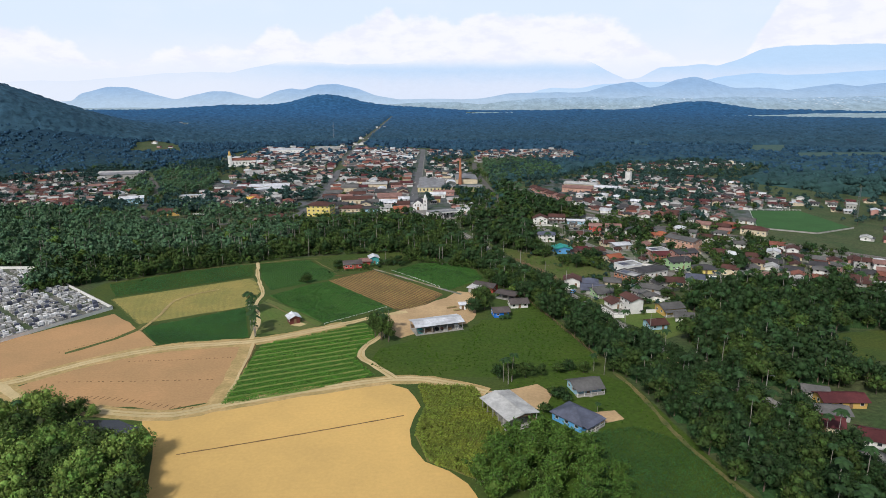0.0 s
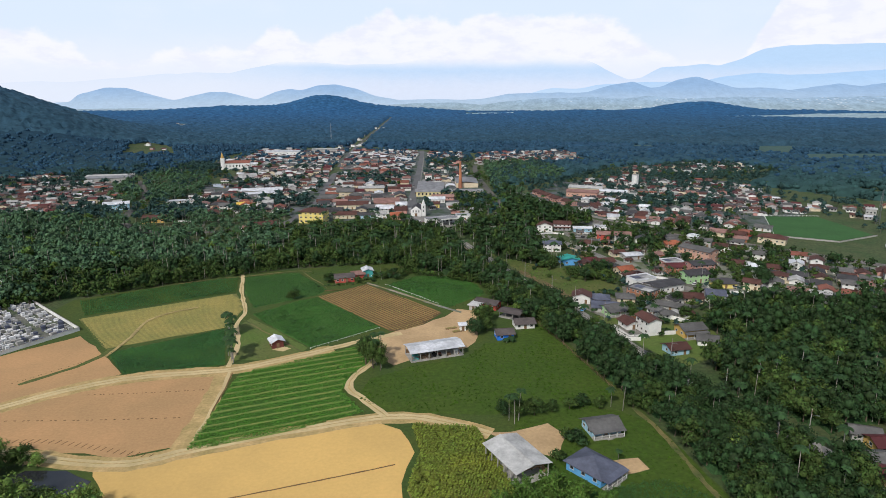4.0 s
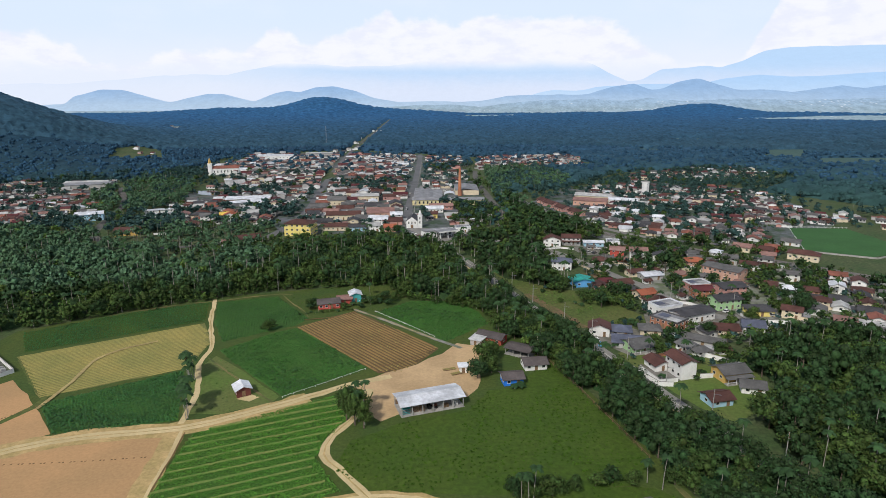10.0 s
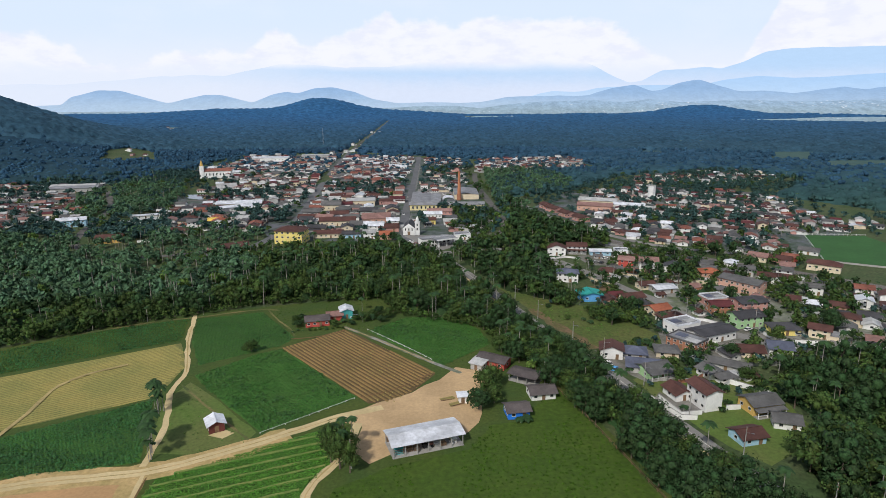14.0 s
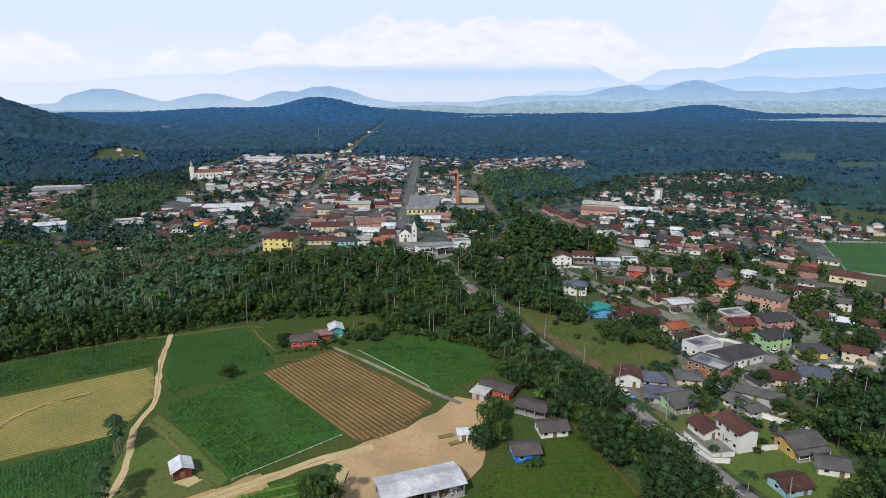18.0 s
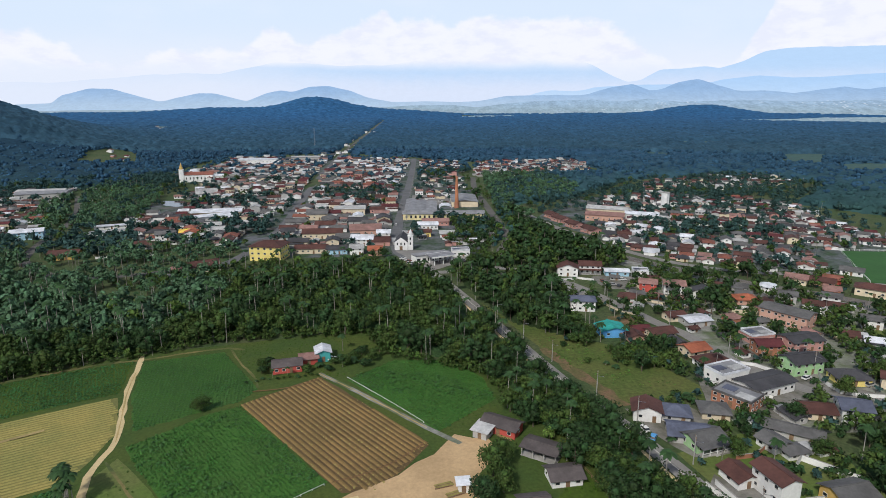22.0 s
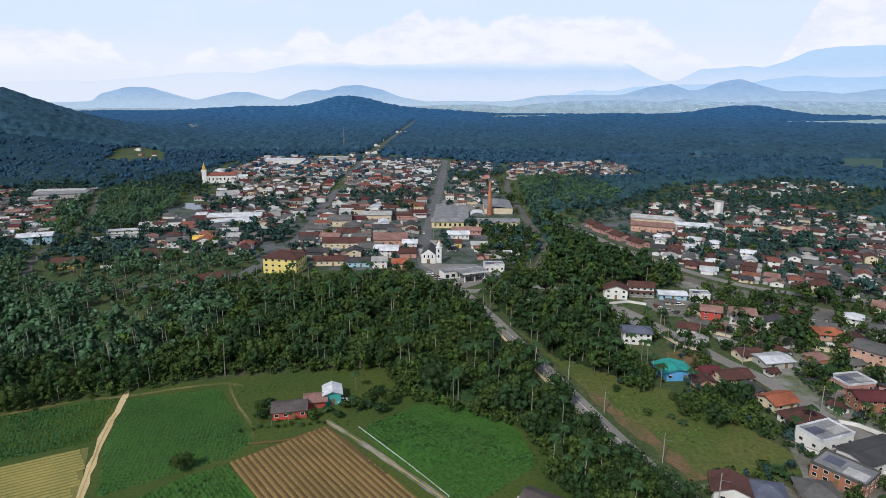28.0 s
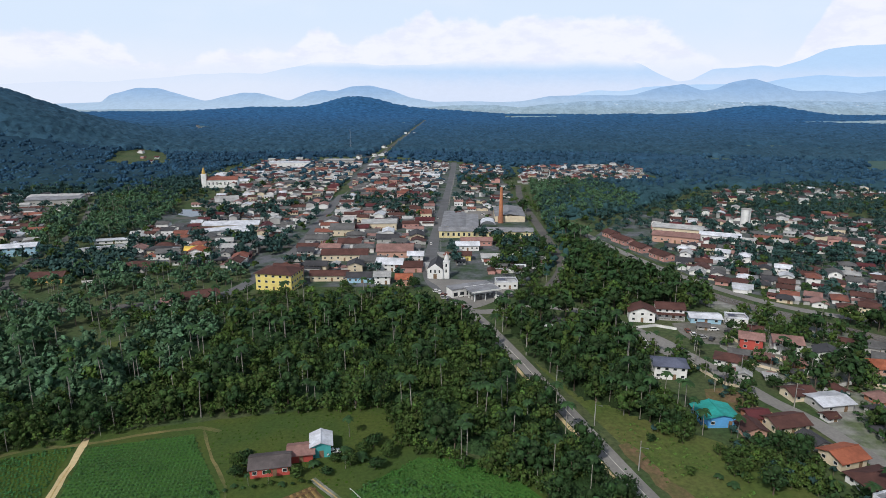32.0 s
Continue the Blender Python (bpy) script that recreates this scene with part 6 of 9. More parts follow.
def factory():
    root = new("factory")
    root.matrix_basis = pose(0, 0, 0, 0, 0, 0)
    for tx in (-8, 8, 24, 40):
        TAKEN.append((tx, 650, 17))
    TAKEN.append((-2, 680, 18)), TAKEN.append((-4, 698, 14)), TAKEN.append((38, 683, 16)), TAKEN.append((38, 715, 16)), TAKEN.append((18, 668, 14))
    s = Shape()
    s.box(-16.5, 631, -0.3, 50.5, 643, 5.2)
    front = part("front_wing", s, WALL["butter"], root, "pale yellow plastered front wing")
    f, p = window_meshes(1.7, 2.4)
    for k in range(17):
        part("pane", p, None, part("window", f, None, front, at=pose(-13.6 + 3.75 * k, 631, 1.5)))
    s = Shape()
    s.slab([(-17.2, 630.3, 5.1), (51.2, 630.3, 5.1), (51.2, 637, 6.9), (-17.2, 637, 6.9)], 0.2)
    s.slab([(51.2, 643.7, 5.1), (-17.2, 643.7, 5.1), (-17.2, 637, 6.898), (51.2, 637, 6.898)], 0.2)
    part("roof", s, ROOF["zinc"], root)
    for k in range(3):
        x0, end = -16 + 9.4 * k, 706 - 6 * k
        s = Shape()
        s.box(x0, 644, -0.3, x0 + 9.2, end, 5.2)
        part("hall", s, WALL["cream"], root)
        s = Shape()
        s.slab([(x0 - 0.1, 643.8, 5.3), (x0 + 4.6, 643.8, 5.9), (x0 + 4.6, end + 0.4, 5.9), (x0 - 0.1, end + 0.4, 5.3)], 0.2)
        s.slab([(x0 + 4.6, 643.8, 5.898), (x0 + 9.3, 643.8, 5.3), (x0 + 9.3, end + 0.4, 5.3), (x0 + 4.6, end + 0.4, 5.898)], 0.2)
        part("hall_roof", s, ROOF["zinc"], root)
    s = Shape()
    s.box(26, 690, -0.3, 50, 732, 5.0)
    part("rear_hall", s, WALL["cream"], root)
    s = Shape()
    s.slab([(25.6, 732.4, 5.0), (25.6, 689.6, 5.0), (38, 689.6, 6.8), (38, 732.4, 6.8)], 0.2)
    s.slab([(50.4, 689.6, 5.0), (50.4, 732.4, 5.0), (38, 732.4, 6.798), (38, 689.6, 6.798)], 0.2)
    part("rear_roof", s, ROOF["zinc"], root)
    s = Shape()
    for k in range(7):
        a, b = math.pi * k / 7, math.pi * (k + 1) / 7
        s.slab([(15 - 5.5 * math.cos(a), 646, 4.5 + 3 * math.sin(a)), (15 - 5.5 * math.cos(b), 646, 4.5 + 3 * math.sin(b)), (15 - 5.5 * math.cos(b), 660, 4.5 + 3 * math.sin(b)), (15 - 5.5 * math.cos(a), 660, 4.5 + 3 * math.sin(a))], 0.15)
    part("vault", s, ROOF["white"], root, at=pose(4, 5, 1.2))
    tagged(root, "long yellow factory with grey pitched roofs", "factory")
    chim = new("factory_chimney")
    chim.matrix_basis = pose(30.2, 686.5, 0)
    s = Shape()
    s.tube(0, 0, 0, 5.5, 2.2, 2.1, 12)
    part("base", s, WALL["brick"], chim)
    s = Shape()
    s.tube(0, 0, 5.5, 28.3, 1.75, 1.03, 14)
    part("shaft", s, material("orange_brick", (0.46, 0.19, 0.095), 0.9, grain=(2.0, 0.12), stains=(0.25, 0.3)), chim)
    s = Shape()
    s.tube(0, 0, 28.2, 28.9, 1.2, 1.25, 14)
    part("rim", s, WALL["brick"], chim)
    tagged(chim, "tall tapering orange brick factory chimney", "chimney")


factory()


def filling_station():
    root = new("filling_station")
    root.matrix_basis = pose(12, 497, 0.1, 0, 0, 26)
    TAKEN.append((10, 502, 19))
    TAKEN.append((-8, 512, 11)), TAKEN.append((0, 490, 9))
    s = Shape()
    s.box(-8, -5, 4.9, 8, 4.6, 5.6)
    part("canopy", s, ROOF["zinc"], root)
    s = Shape()
    s.box(-8.1, -5.1, 4.86, 8.1, -4.9, 5.7), s.box(-8.1, 4.5, 4.86, 8.1, 4.7, 5.7)
    part("fascia", s, WALL["white"], root)
    for px in (-6, 0, 6):
        for py in (-3.4, 3):
            s = Shape()
            s.box(px - 0.25, py - 0.25, 0, px + 0.25, py + 0.25, 4.87)
            part("pillar", s, WALL["white"], root)
        s = Shape()
        s.box(px - 0.5, -1.0, 0.1, px + 0.5, -0.3, 1.9)
        part("fuel_pump", s, WALL["grey"], root)
    s = Shape()
    s.box(-14, 6, -0.2, 9, 13, 4.2)
    shop = part("shop", s, WALL["white"], root)
    f, p = window_meshes(2.4, 2.2)
    for k in range(6):
        part("pane", p, None, part("window", f, None, shop, at=pose(-12 + 3.6 * k, 6, 0.6)))
    s = Shape()
    s.box(-14.3, 5.7, 4.2, 9.3, 13.3, 4.6)
    part("shop_roof", s, ROOF["zinc"], root)
    tagged(root, "filling station with a grey flat canopy and a white shop", "filling station")


filling_station()
house(25, 516, 6, 12, 8, 4.6, "flat", "white", "white", "white flat-roofed shop beside the filling station", 4, 2)


def water_tower():
    root = new("water_tower")
    root.matrix_basis = pose(217, 674, 0, 0, 0, 12)
    TAKEN.append((217, 674, 9))
    s = Shape()
    s.tube(0, 0, -0.3, 15.2, 3.5, 3.5, 20)
    part("tank", s, WALL["white"], root)
    s = Shape()
    s.tube(0, 0, 15.2, 15.6, 3.75, 3.75, 20), s.tube(0, 0, 15.6, 16.2, 3.5, 0.4, 20)
    part("cap", s, MAT["concrete"], root)
    s = Shape()
    for k in range(30):
        s.box(-0.25, -3.72, 0.5 + 0.5 * k, 0.25, -3.66, 0.56 + 0.5 * k)
    s.box(-0.3, -3.74, 0, -0.25, -3.64, 15.5), s.box(0.25, -3.74, 0, 0.3, -3.64, 15.5)
    part("ladder", s, MAT["steel"], root)
    tagged(root, "tall white cylindrical concrete water tower", "water tower")


water_tower()


def mast(x, y, high, label):
    root = new("radio_mast")
    root.matrix_basis = pose(x, y, float(land(np.array(x), np.array(y))))
    legs = [(math.cos(a) , math.sin(a)) for a in (0.5, 2.6, 4.7)]
    for cx, cy in legs:
        s = Shape()
        for k in range(8):
            z0, z1 = high * k / 8, high * (k + 1) / 8
            r0, r1 = 1.6 - 1.2 * k / 8, 1.6 - 1.2 * (k + 1) / 8
            s.slab([(cx * r0 - 0.12, cy * r0, z0), (cx * r0 + 0.12, cy * r0, z0), (cx * r1 + 0.12, cy * r1, z1), (cx * r1 - 0.12, cy * r1, z1)], 0.2)
        part("leg", s, MAT["steel"], root)
    s = Shape()
    for k in range(16):
        r = 1.6 - 1.2 * k / 16
        for (ax, ay), (bx, by) in zip(legs, legs[1:] + legs[:1]):
            z0, z1 = high * k / 16, high * (k + 1) / 16
            s.slab([(ax * r, ay * r, z0), (ax * r, ay * r + 0.14, z0), (bx * r, by * r + 0.14, z1), (bx * r, by * r, z1)], 0.12)
    part("lattice", s, MAT["steel"], root)
    tagged(root, label, "mast")


mast(-207, 1290, 42, "slender grey lattice radio mast above the town")
mast(347, 486, 27, "grey lattice radio mast beside the football pitch")
house(-284, 572, 24, 22, 14, 6.5, "gable", "sky", "white", "large pale blue hall with a white roof", 5, 2, floors=2, pitch=0.2)
house(-225, 515, 12, 18, 11, 4.0, "gable", "ochre", "brown", "ochre house with a dark red-brown tiled roof", 4, 2)
house(-128, 486, 30, 18, 11, 4.4, "gable", "cream", "brown", "broad house with a dark red-brown tiled roof", 4, 2)
house(-140, 480, 30, 8, 7, 3.2, "gable", "white", "rose", "small house with a faded red roof", 2, 1)
house(-393, 770, 12, 44, 18, 5.5, "gable", "white", "pale", "long warehouse with a pale grey metal roof", 8, 2, pitch=0.12, name="warehouse", category="warehouse")
house(-175, 652, 10, 40, 16, 5.0, "gable", "cream", "white", "long hall with a bright white roof", 8, 2, pitch=0.2, name="warehouse", category="warehouse")
house(-64, 662, 6, 26, 17, 5.5, "gable", "cream", "pale", "market hall with a ribbed pale grey roof", 6, 3, pitch=0.12, name="warehouse", category="warehouse")
house(-72, 570, 4, 30, 12, 5.0, "gable", "cream", "brown", "long row of shops with a dark brown roof", 7, 2)
house(-42, 580, 4, 24, 16, 5.5, "gable", "salmon", "rose", "broad shop building with a faded rose roof", 5, 3)
house(-41, 548, -2, 16, 12, 5.5, "gable", "white", "white", "white shop with a pale metal roof", 4, 2, floors=2)
house(-30, 520, 4, 9, 9, 4.6, "gable", "salmon", "orange", "house with a bright orange-red roof at the wood's edge", 2, 2, floors=2)
house(-42, 522, 4, 9, 9, 5.4, "gable", "white", "pale", "white two-storey house at the wood's edge", 2, 2, floors=2)
house(-55, 524, 4, 14, 9, 4.0, "gable", "sky", "dark", "low shop with a dark roof", 4, 2)
house(-72, 526, 4, 22, 9, 4.2, "gable", "cream", "brown", "long house with a dark brown tiled roof", 6, 2)
house(-88, 640, 5, 18, 16, 6, "gable", "cream", "grey", "broad hall with a grey roof", 4, 3)
house(10, 612, 2, 22, 9, 4.2, "gable", "pink", "rose", "row of shops with rose roofs before the factory", 6, 2)
house(4, 598, 2, 16, 9, 4.4, "gable", "white", "white", "white shop row with a pale roof", 5, 2)
house(2, 572, 2, 9, 8, 4.4, "gable", "yellow", "brown", "pale yellow house with a brown roof behind the chapel", 2, 2)
house(18, 570, 2, 11, 8, 3.6, "gable", "white", "pale", "white house with a pale roof", 3, 2)
house(-168, 574, 8, 10, 10, 4.4, "gable", "white", "orange", "white house with an orange-yellow gable", 2, 2, ridge="y")
house(-235, 582, 32, 30, 5, 2.6, "flat", "white", "white", "long low white wall-like outbuilding", 6, 1)
house(-255, 1080, 6, 56, 22, 6.0, "gable", "white", "white", "very long white-roofed shed at the edge of town", 10, 2, pitch=0.1, name="warehouse", category="warehouse")
house(-190, 1118, 4, 44, 20, 6.0, "gable", "grey", "pale", "large grey-roofed shed at the edge of town", 8, 2, pitch=0.1, name="warehouse", category="warehouse")
for px, wd, yy in ((104, 22, 622), (110, 18, 600), (118, 20, 580), (100, 14, 640)):
    house(px + 8, yy, -66, wd * 0.75, 9, 4.2, "gable", "pink", "brown", "pink-walled houses with dark brown roofs along the street", 4, 2)
house(160, 655, -22, 34, 16, 5.2, "gable", "cream", "pale", "large works hall with a pale grey roof", 8, 2, pitch=0.2, name="warehouse", category="warehouse")
house(150, 628, -22, 30, 14, 5.0, "gable", "salmon", "rose", "large works hall with a rose tiled roof", 7, 2, pitch=0.25, name="warehouse", category="warehouse")
house(182, 632, -22, 26, 12, 4.6, "gable", "white", "white", "works hall with a white metal roof", 6, 2, pitch=0.2, name="warehouse", category="warehouse")

house(-173, 580, 14, 11, 9, 3.4, "gable", "white", "straw", "white house with a bright yellow roof", 3, 2)
house(-188, 541, 10, 18, 11, 3.4, "hip", "grey", "brown", "broad low house with a dark brown tiled roof", 4, 2, annex=2)
house(-183, 566, 14, 14, 9, 5.4, "gable", "white", "grey", "two-storey white house with a grey roof", 4, 2, floors=2)
house(-174, 636, 30, 30, 11, 4.2, "gable", "white", "white", "long white hall with a pale curved-looking roof", 7, 2, pitch=0.2, name="hall", category="hall")
house(-221, 757, 24, 20, 15, 4.6, "gable", "white", "pale", "white parish hall with a steep pale roof", 4, 2, pitch=0.5, name="hall", category="hall")
house(-384, 756, 14, 46, 24, 5.5, "gable", "grey", "zinc", "large grey flat-roofed warehouse in the western quarter", 8, 2, pitch=0.08, name="warehouse", category="warehouse")
house(-196, 612, 12, 13, 9, 3.4, "gable", "white", "red", "white house with a rust-red tiled roof", 3, 2, annex=1)
house(-197, 590, 8, 12, 8, 3.4, "hip", "white", "brown", "white house with a brown hip roof", 3, 2, annex=1)
house(-160, 598, 14, 12, 8, 5.2, "gable", "white", "pale", "two-storey white house with a pale metal roof", 3, 2, floors=2)
house(-240, 604, 18, 26, 5, 2.8, "shed", "white", "white", "long low white outbuilding along a garden", 5, 1, pitch=0.2)
for px, py, turn, wid, wl, rf in ((-359, 690, 20, 13, "white", "red"), (-346, 676, 24, 11, "white", "brown"), (-372, 672, 20, 12, "cream", "rose"), (-316, 633, 20, 13, "white", "red"), (-330, 645, 16, 11, "white", "brown"), (-335, 620, 20, 12, "white", "grey")):
    house(px, py, turn, wid, 8, 3.2, "gable", wl, rf, f"{wl} house with a {rf} tiled roof in the western quarter", 3, 1, annex=1)

# The town's streets of houses.
STYLES = [("white", "brown"), ("white", "rose"), ("white", "grey"), ("white", "pale"), ("cream", "brown"), ("white", "white"), ("grey", "grey"), ("grey", "dark"), ("pink", "brown"), ("white", "red"), ("grey", "brown"), ("cream", "dark"),
          ("sky", "grey"), ("cream", "orange"), ("salmon", "rose"), ("green", "grey"), ("yellow", "brown"), ("brick", "rose")]
NAMES = {"white": "white", "cream": "cream", "salmon": "salmon", "grey": "grey", "pink": "pink", "sky": "pale blue", "green": "pale green", "yellow": "yellow", "brick": "brick-red"}
ROOFS = {"brown": "dark brown tiled", "rose": "faded rose tiled", "grey": "grey fibre-cement", "red": "red tiled", "pale": "pale metal", "dark": "dark grey", "orange": "orange tiled", "white": "white metal"}
FAR = Shape()
FAR_MATS = [WALL["white"], WALL["cream"], WALL["salmon"], ROOF["brown"], ROOF["rose"], ROOF["grey"], ROOF["pale"], ROOF["white"], MAT["glass"], ROOF["red"], WALL["grey"], WALL["pink"], ROOF["dark"], ROOF["maroon"]]
built = [(-239, 720, 30), (-228, 690, 24)]
PARK = [(-318, 622), (-350, 697), (-352, 775), (-340, 825), (-275, 780), (-256, 735), (-242, 690), (-236, 640), (-246, 612), (-268, 580)]


def far_house(x, y, turn, w, d, h, r):
    """A distant house inside the joined mass of the outer town."""
    m = pose(x, y, float(land(np.array(x), np.array(y))), 0, 0, turn)
    wall, roof = r.choice((0, 0, 0, 0, 1, 10, 10, 11)), r.choice((3, 3, 3, 13, 13, 4, 5, 5, 5, 12, 12, 6, 6, 7, 9))
    # Beyond 1180 m, muted walls and roofs stand in for haze.
    if y > 1180:
        wall, roof = r.choice((0, 10, 10)), r.choice((5, 6, 12, 12, 5))
    w, d, h = 0.9 * w, 0.9 * d, 0.86 * h
    for s, mat in ((wall_shape(w, d, h, 0.34, "gable"), wall), (roof_shape(w, d, h, 0.34, "gable"), roof)):
        n = len(FAR.v)
        FAR.v += [tuple(m @ Vector(v)) for v in s.v]
        FAR.f += [tuple(n + i for i in f) for f in s.f]
        FAR.m += [mat] * len(s.f)
    if r.random() < 0.6:
        m2 = m @ pose(r.uniform(-0.2, 0.2) * w, (d / 2 + 2) * r.choice((-1, 1)), 0)
        for s, mat in ((wall_shape(w * 0.6, 4, 2.2, 0.3, "shed"), wall), (roof_shape(w * 0.6, 4, 2.2, 0.25, "shed", 0.3, 0.1), r.choice((4, 5, 6, 3)))):
            n = len(FAR.v)
            FAR.v += [tuple(m2 @ Vector(v)) for v in s.v]
            FAR.f += [tuple(n + i for i in f) for f in s.f]
            FAR.m += [mat] * len(s.f)
    for k in range(3):
        px = -w / 2 + w * (k + 0.5) / 3
        FAR.face([m @ Vector(q) for q in ((px - 0.6, -d / 2 - 0.03, 1.0), (px + 0.6, -d / 2 - 0.03, 1.0), (px + 0.6, -d / 2 - 0.03, 2.2), (px - 0.6, -d / 2 - 0.03, 2.2))], 8)


def quarter(poly, spacing, turn, keep, seed, sizes, styles, near=430):
    """Houses on a loose grid of plots within a polygon."""
    r = random.Random(seed)
    c, s = math.cos(radians(turn)), math.sin(radians(turn))
    xs, ys = [p[0] for p in poly], [p[1] for p in poly]
    ox, oy = sum(xs) / len(xs), sum(ys) / len(ys)
    n = int(max(max(xs) - min(xs), max(ys) - min(ys)) / spacing) + 1
    for i in range(-n, n + 1):
        for j in range(-n, n + 1):
            u, v = (i + r.uniform(-0.22, 0.22)) * spacing, (j + r.uniform(-0.2, 0.2)) * spacing
            x, y, chance = ox + u * c - v * s, oy + u * s + v * c, r.random()
            w, d, h, fl = r.choice(sizes)
            style, rot = styles[r.randrange(len(styles))], turn + r.choice((0, 0, 90)) + r.choice((-4, 0, 3))
            hip = r.random() < 0.25
            if chance > keep or not inside(poly, [x], [y])[0] or inside(PARK, [x], [y])[0] or (y > 520 and groves(np.array([x]), np.array([y]))[0] > 0.8):
                continue
            if not off_roads(np.array([x]), np.array([y]), ROADS)[0] or not free_of(np.array([x]), np.array([y]))[0]:
                continue
            if any((x - bx) ** 2 + (y - by) ** 2 < (0.5 * (max(w, d) + br)) ** 2 for bx, by, br in built):
                continue
            built.append((x, y, max(w, d)))
            if math.hypot(x, y - 204) > near:
                far_house(x, y, rot, w, d, h, r)
                TAKEN.append((x, y, 0.5 * max(w, d)))
            else:
                house(x, y, rot, w, d, h, "hip" if hip else "gable", style[0], style[1], f"{NAMES[style[0]]} town house with a {ROOFS[style[1]]} roof", 2, 1, floors=fl, panes=False, group="houses of the town", annex=r.choice((0, 1, 2, 3, 4, 5)))


SMALL_SIZES = [(8, 6.5, 2.7, 1), (9.5, 7, 2.8, 1), (7.5, 7, 2.6, 1), (8.5, 7, 5.0, 2)]
SHOP_SIZES = [(10, 9, 5.0, 2), (14, 9, 4.0, 1), (9, 8, 3.2, 1), (16, 11, 4.2, 1)]
quarter([(125, 530), (160, 497), (200, 475), (245, 470), (245, 530), (330, 540), (330, 600), (220, 640), (140, 620)], 11.2, -24, 0.9, 21, SMALL_SIZES, STYLES[:12])
quarter([(-24, 545), (-26, 660), (-104, 660), (-106, 545)], 11.5, 3, 0.95, 22, SHOP_SIZES, STYLES[:12])
quarter([(-27, 665), (-27, 860), (-118, 860), (-112, 665)], 12.2, 3, 0.92, 23, SHOP_SIZES, STYLES[:12])
quarter([(150, 300), (165, 325), (172, 372), (215, 400), (290, 330), (250, 296), (200, 300)], 11.0, -30, 0.85, 24, SMALL_SIZES, STYLES[:12])
quarter([(-130, 545), (-125, 860), (-240, 860), (-250, 640), (-200, 560)], 11.6, 8, 0.9, 25, SMALL_SIZES + SHOP_SIZES[:2], STYLES[:12])
quarter([(-10, 700), (-12, 960), (44, 960), (44, 760)], 13, 2, 0.5, 26, SMALL_SIZES, STYLES[:12])
quarter([(-520, 520), (-340, 545), (-280, 600), (-270, 700), (-350, 800), (-520, 800)], 11.6, 20, 0.85, 27, SMALL_SIZES, STYLES[:12])
quarter([(130, 640), (220, 645), (330, 610), (350, 690), (300, 760), (180, 740)], 11.5, -22, 0.85, 28, SMALL_SIZES, STYLES[:12])
quarter([(280, 400), (350, 390), (430, 425), (430, 440), (335, 440), (325, 425)], 13, -34, 0.6, 29, SMALL_SIZES, STYLES[:12])
quarter([(330, 500), (430, 470), (430, 560), (340, 560)], 13.5, -30, 0.6, 30, SMALL_SIZES, STYLES[:12])
quarter([(-27, 860), (-27, 1120), (-300, 1160), (-310, 880)], 12.6, 3, 0.85, 31, SHOP_SIZES + SMALL_SIZES, STYLES[:12])
quarter([(-124, 1180), (-142, 1880), (-184, 1880), (-176, 1180)], 15, -3, 0.34, 32, SMALL_SIZES, STYLES[:12])
quarter([(-146, 1890), (-150, 2250), (-158, 2780), (-204, 2780), (-194, 2250), (-180, 1890)], 22, -3, 0.1, 36, SMALL_SIZES, STYLES[:12])
quarter([(-530, 1110), (-535, 1190), (-500, 1180), (-455, 1100), (-470, 1085)], 20, 8, 0.4, 37, SMALL_SIZES, STYLES[:12])
quarter([(-845, 2040), (-797, 2040), (-860, 2240), (-905, 2240)], 26, 5, 0.5, 38, SHOP_SIZES, STYLES[:12])
quarter([(62, 905), (120, 915), (230, 965), (240, 1110), (80, 1080)], 11.5, 10, 0.85, 33, SMALL_SIZES, STYLES[:12])
quarter([(230, 760), (440, 830), (420, 910), (260, 860)], 12.5, -18, 0.75, 34, SMALL_SIZES, STYLES[:12])
quarter([(-8, 960), (55, 960), (45, 1100), (-8, 1110)], 12, 2, 0.85, 35, SMALL_SIZES, STYLES[:12])
SHED_SIZES = [(5, 4, 2.2, 1), (6.5, 4.5, 2.4, 1), (4, 3.5, 2.1, 1), (7, 5, 2.6, 1)]
SHED_STYLES = [("grey", "grey"), ("white", "grey"), ("grey", "dark"), ("cream", "rose"), ("white", "brown"), ("grey", "pale"), ("brick", "rose")]
quarter([(80, 290), (92, 287), (124, 290), (150, 300), (150, 326), (128, 332), (98, 322), (78, 306)], 8.2, 12, 0.6, 41, SHED_SIZES, SHED_STYLES)
quarter([(104, 362), (132, 352), (152, 352), (172, 374), (150, 402), (112, 402), (98, 388)], 8.6, 14, 0.5, 42, SHED_SIZES, SHED_STYLES)
quarter([(92, 410), (126, 410), (152, 420), (150, 446), (120, 470), (104, 462), (112, 440)], 9.5, -18, 0.45, 43, SHED_SIZES, SHED_STYLES)
quarter([(160, 400), (200, 405), (230, 415), (215, 440), (190, 440), (160, 462), (150, 440)], 10, -30, 0.55, 44, SHED_SIZES + SMALL_SIZES, SHED_STYLES + STYLES[:6])
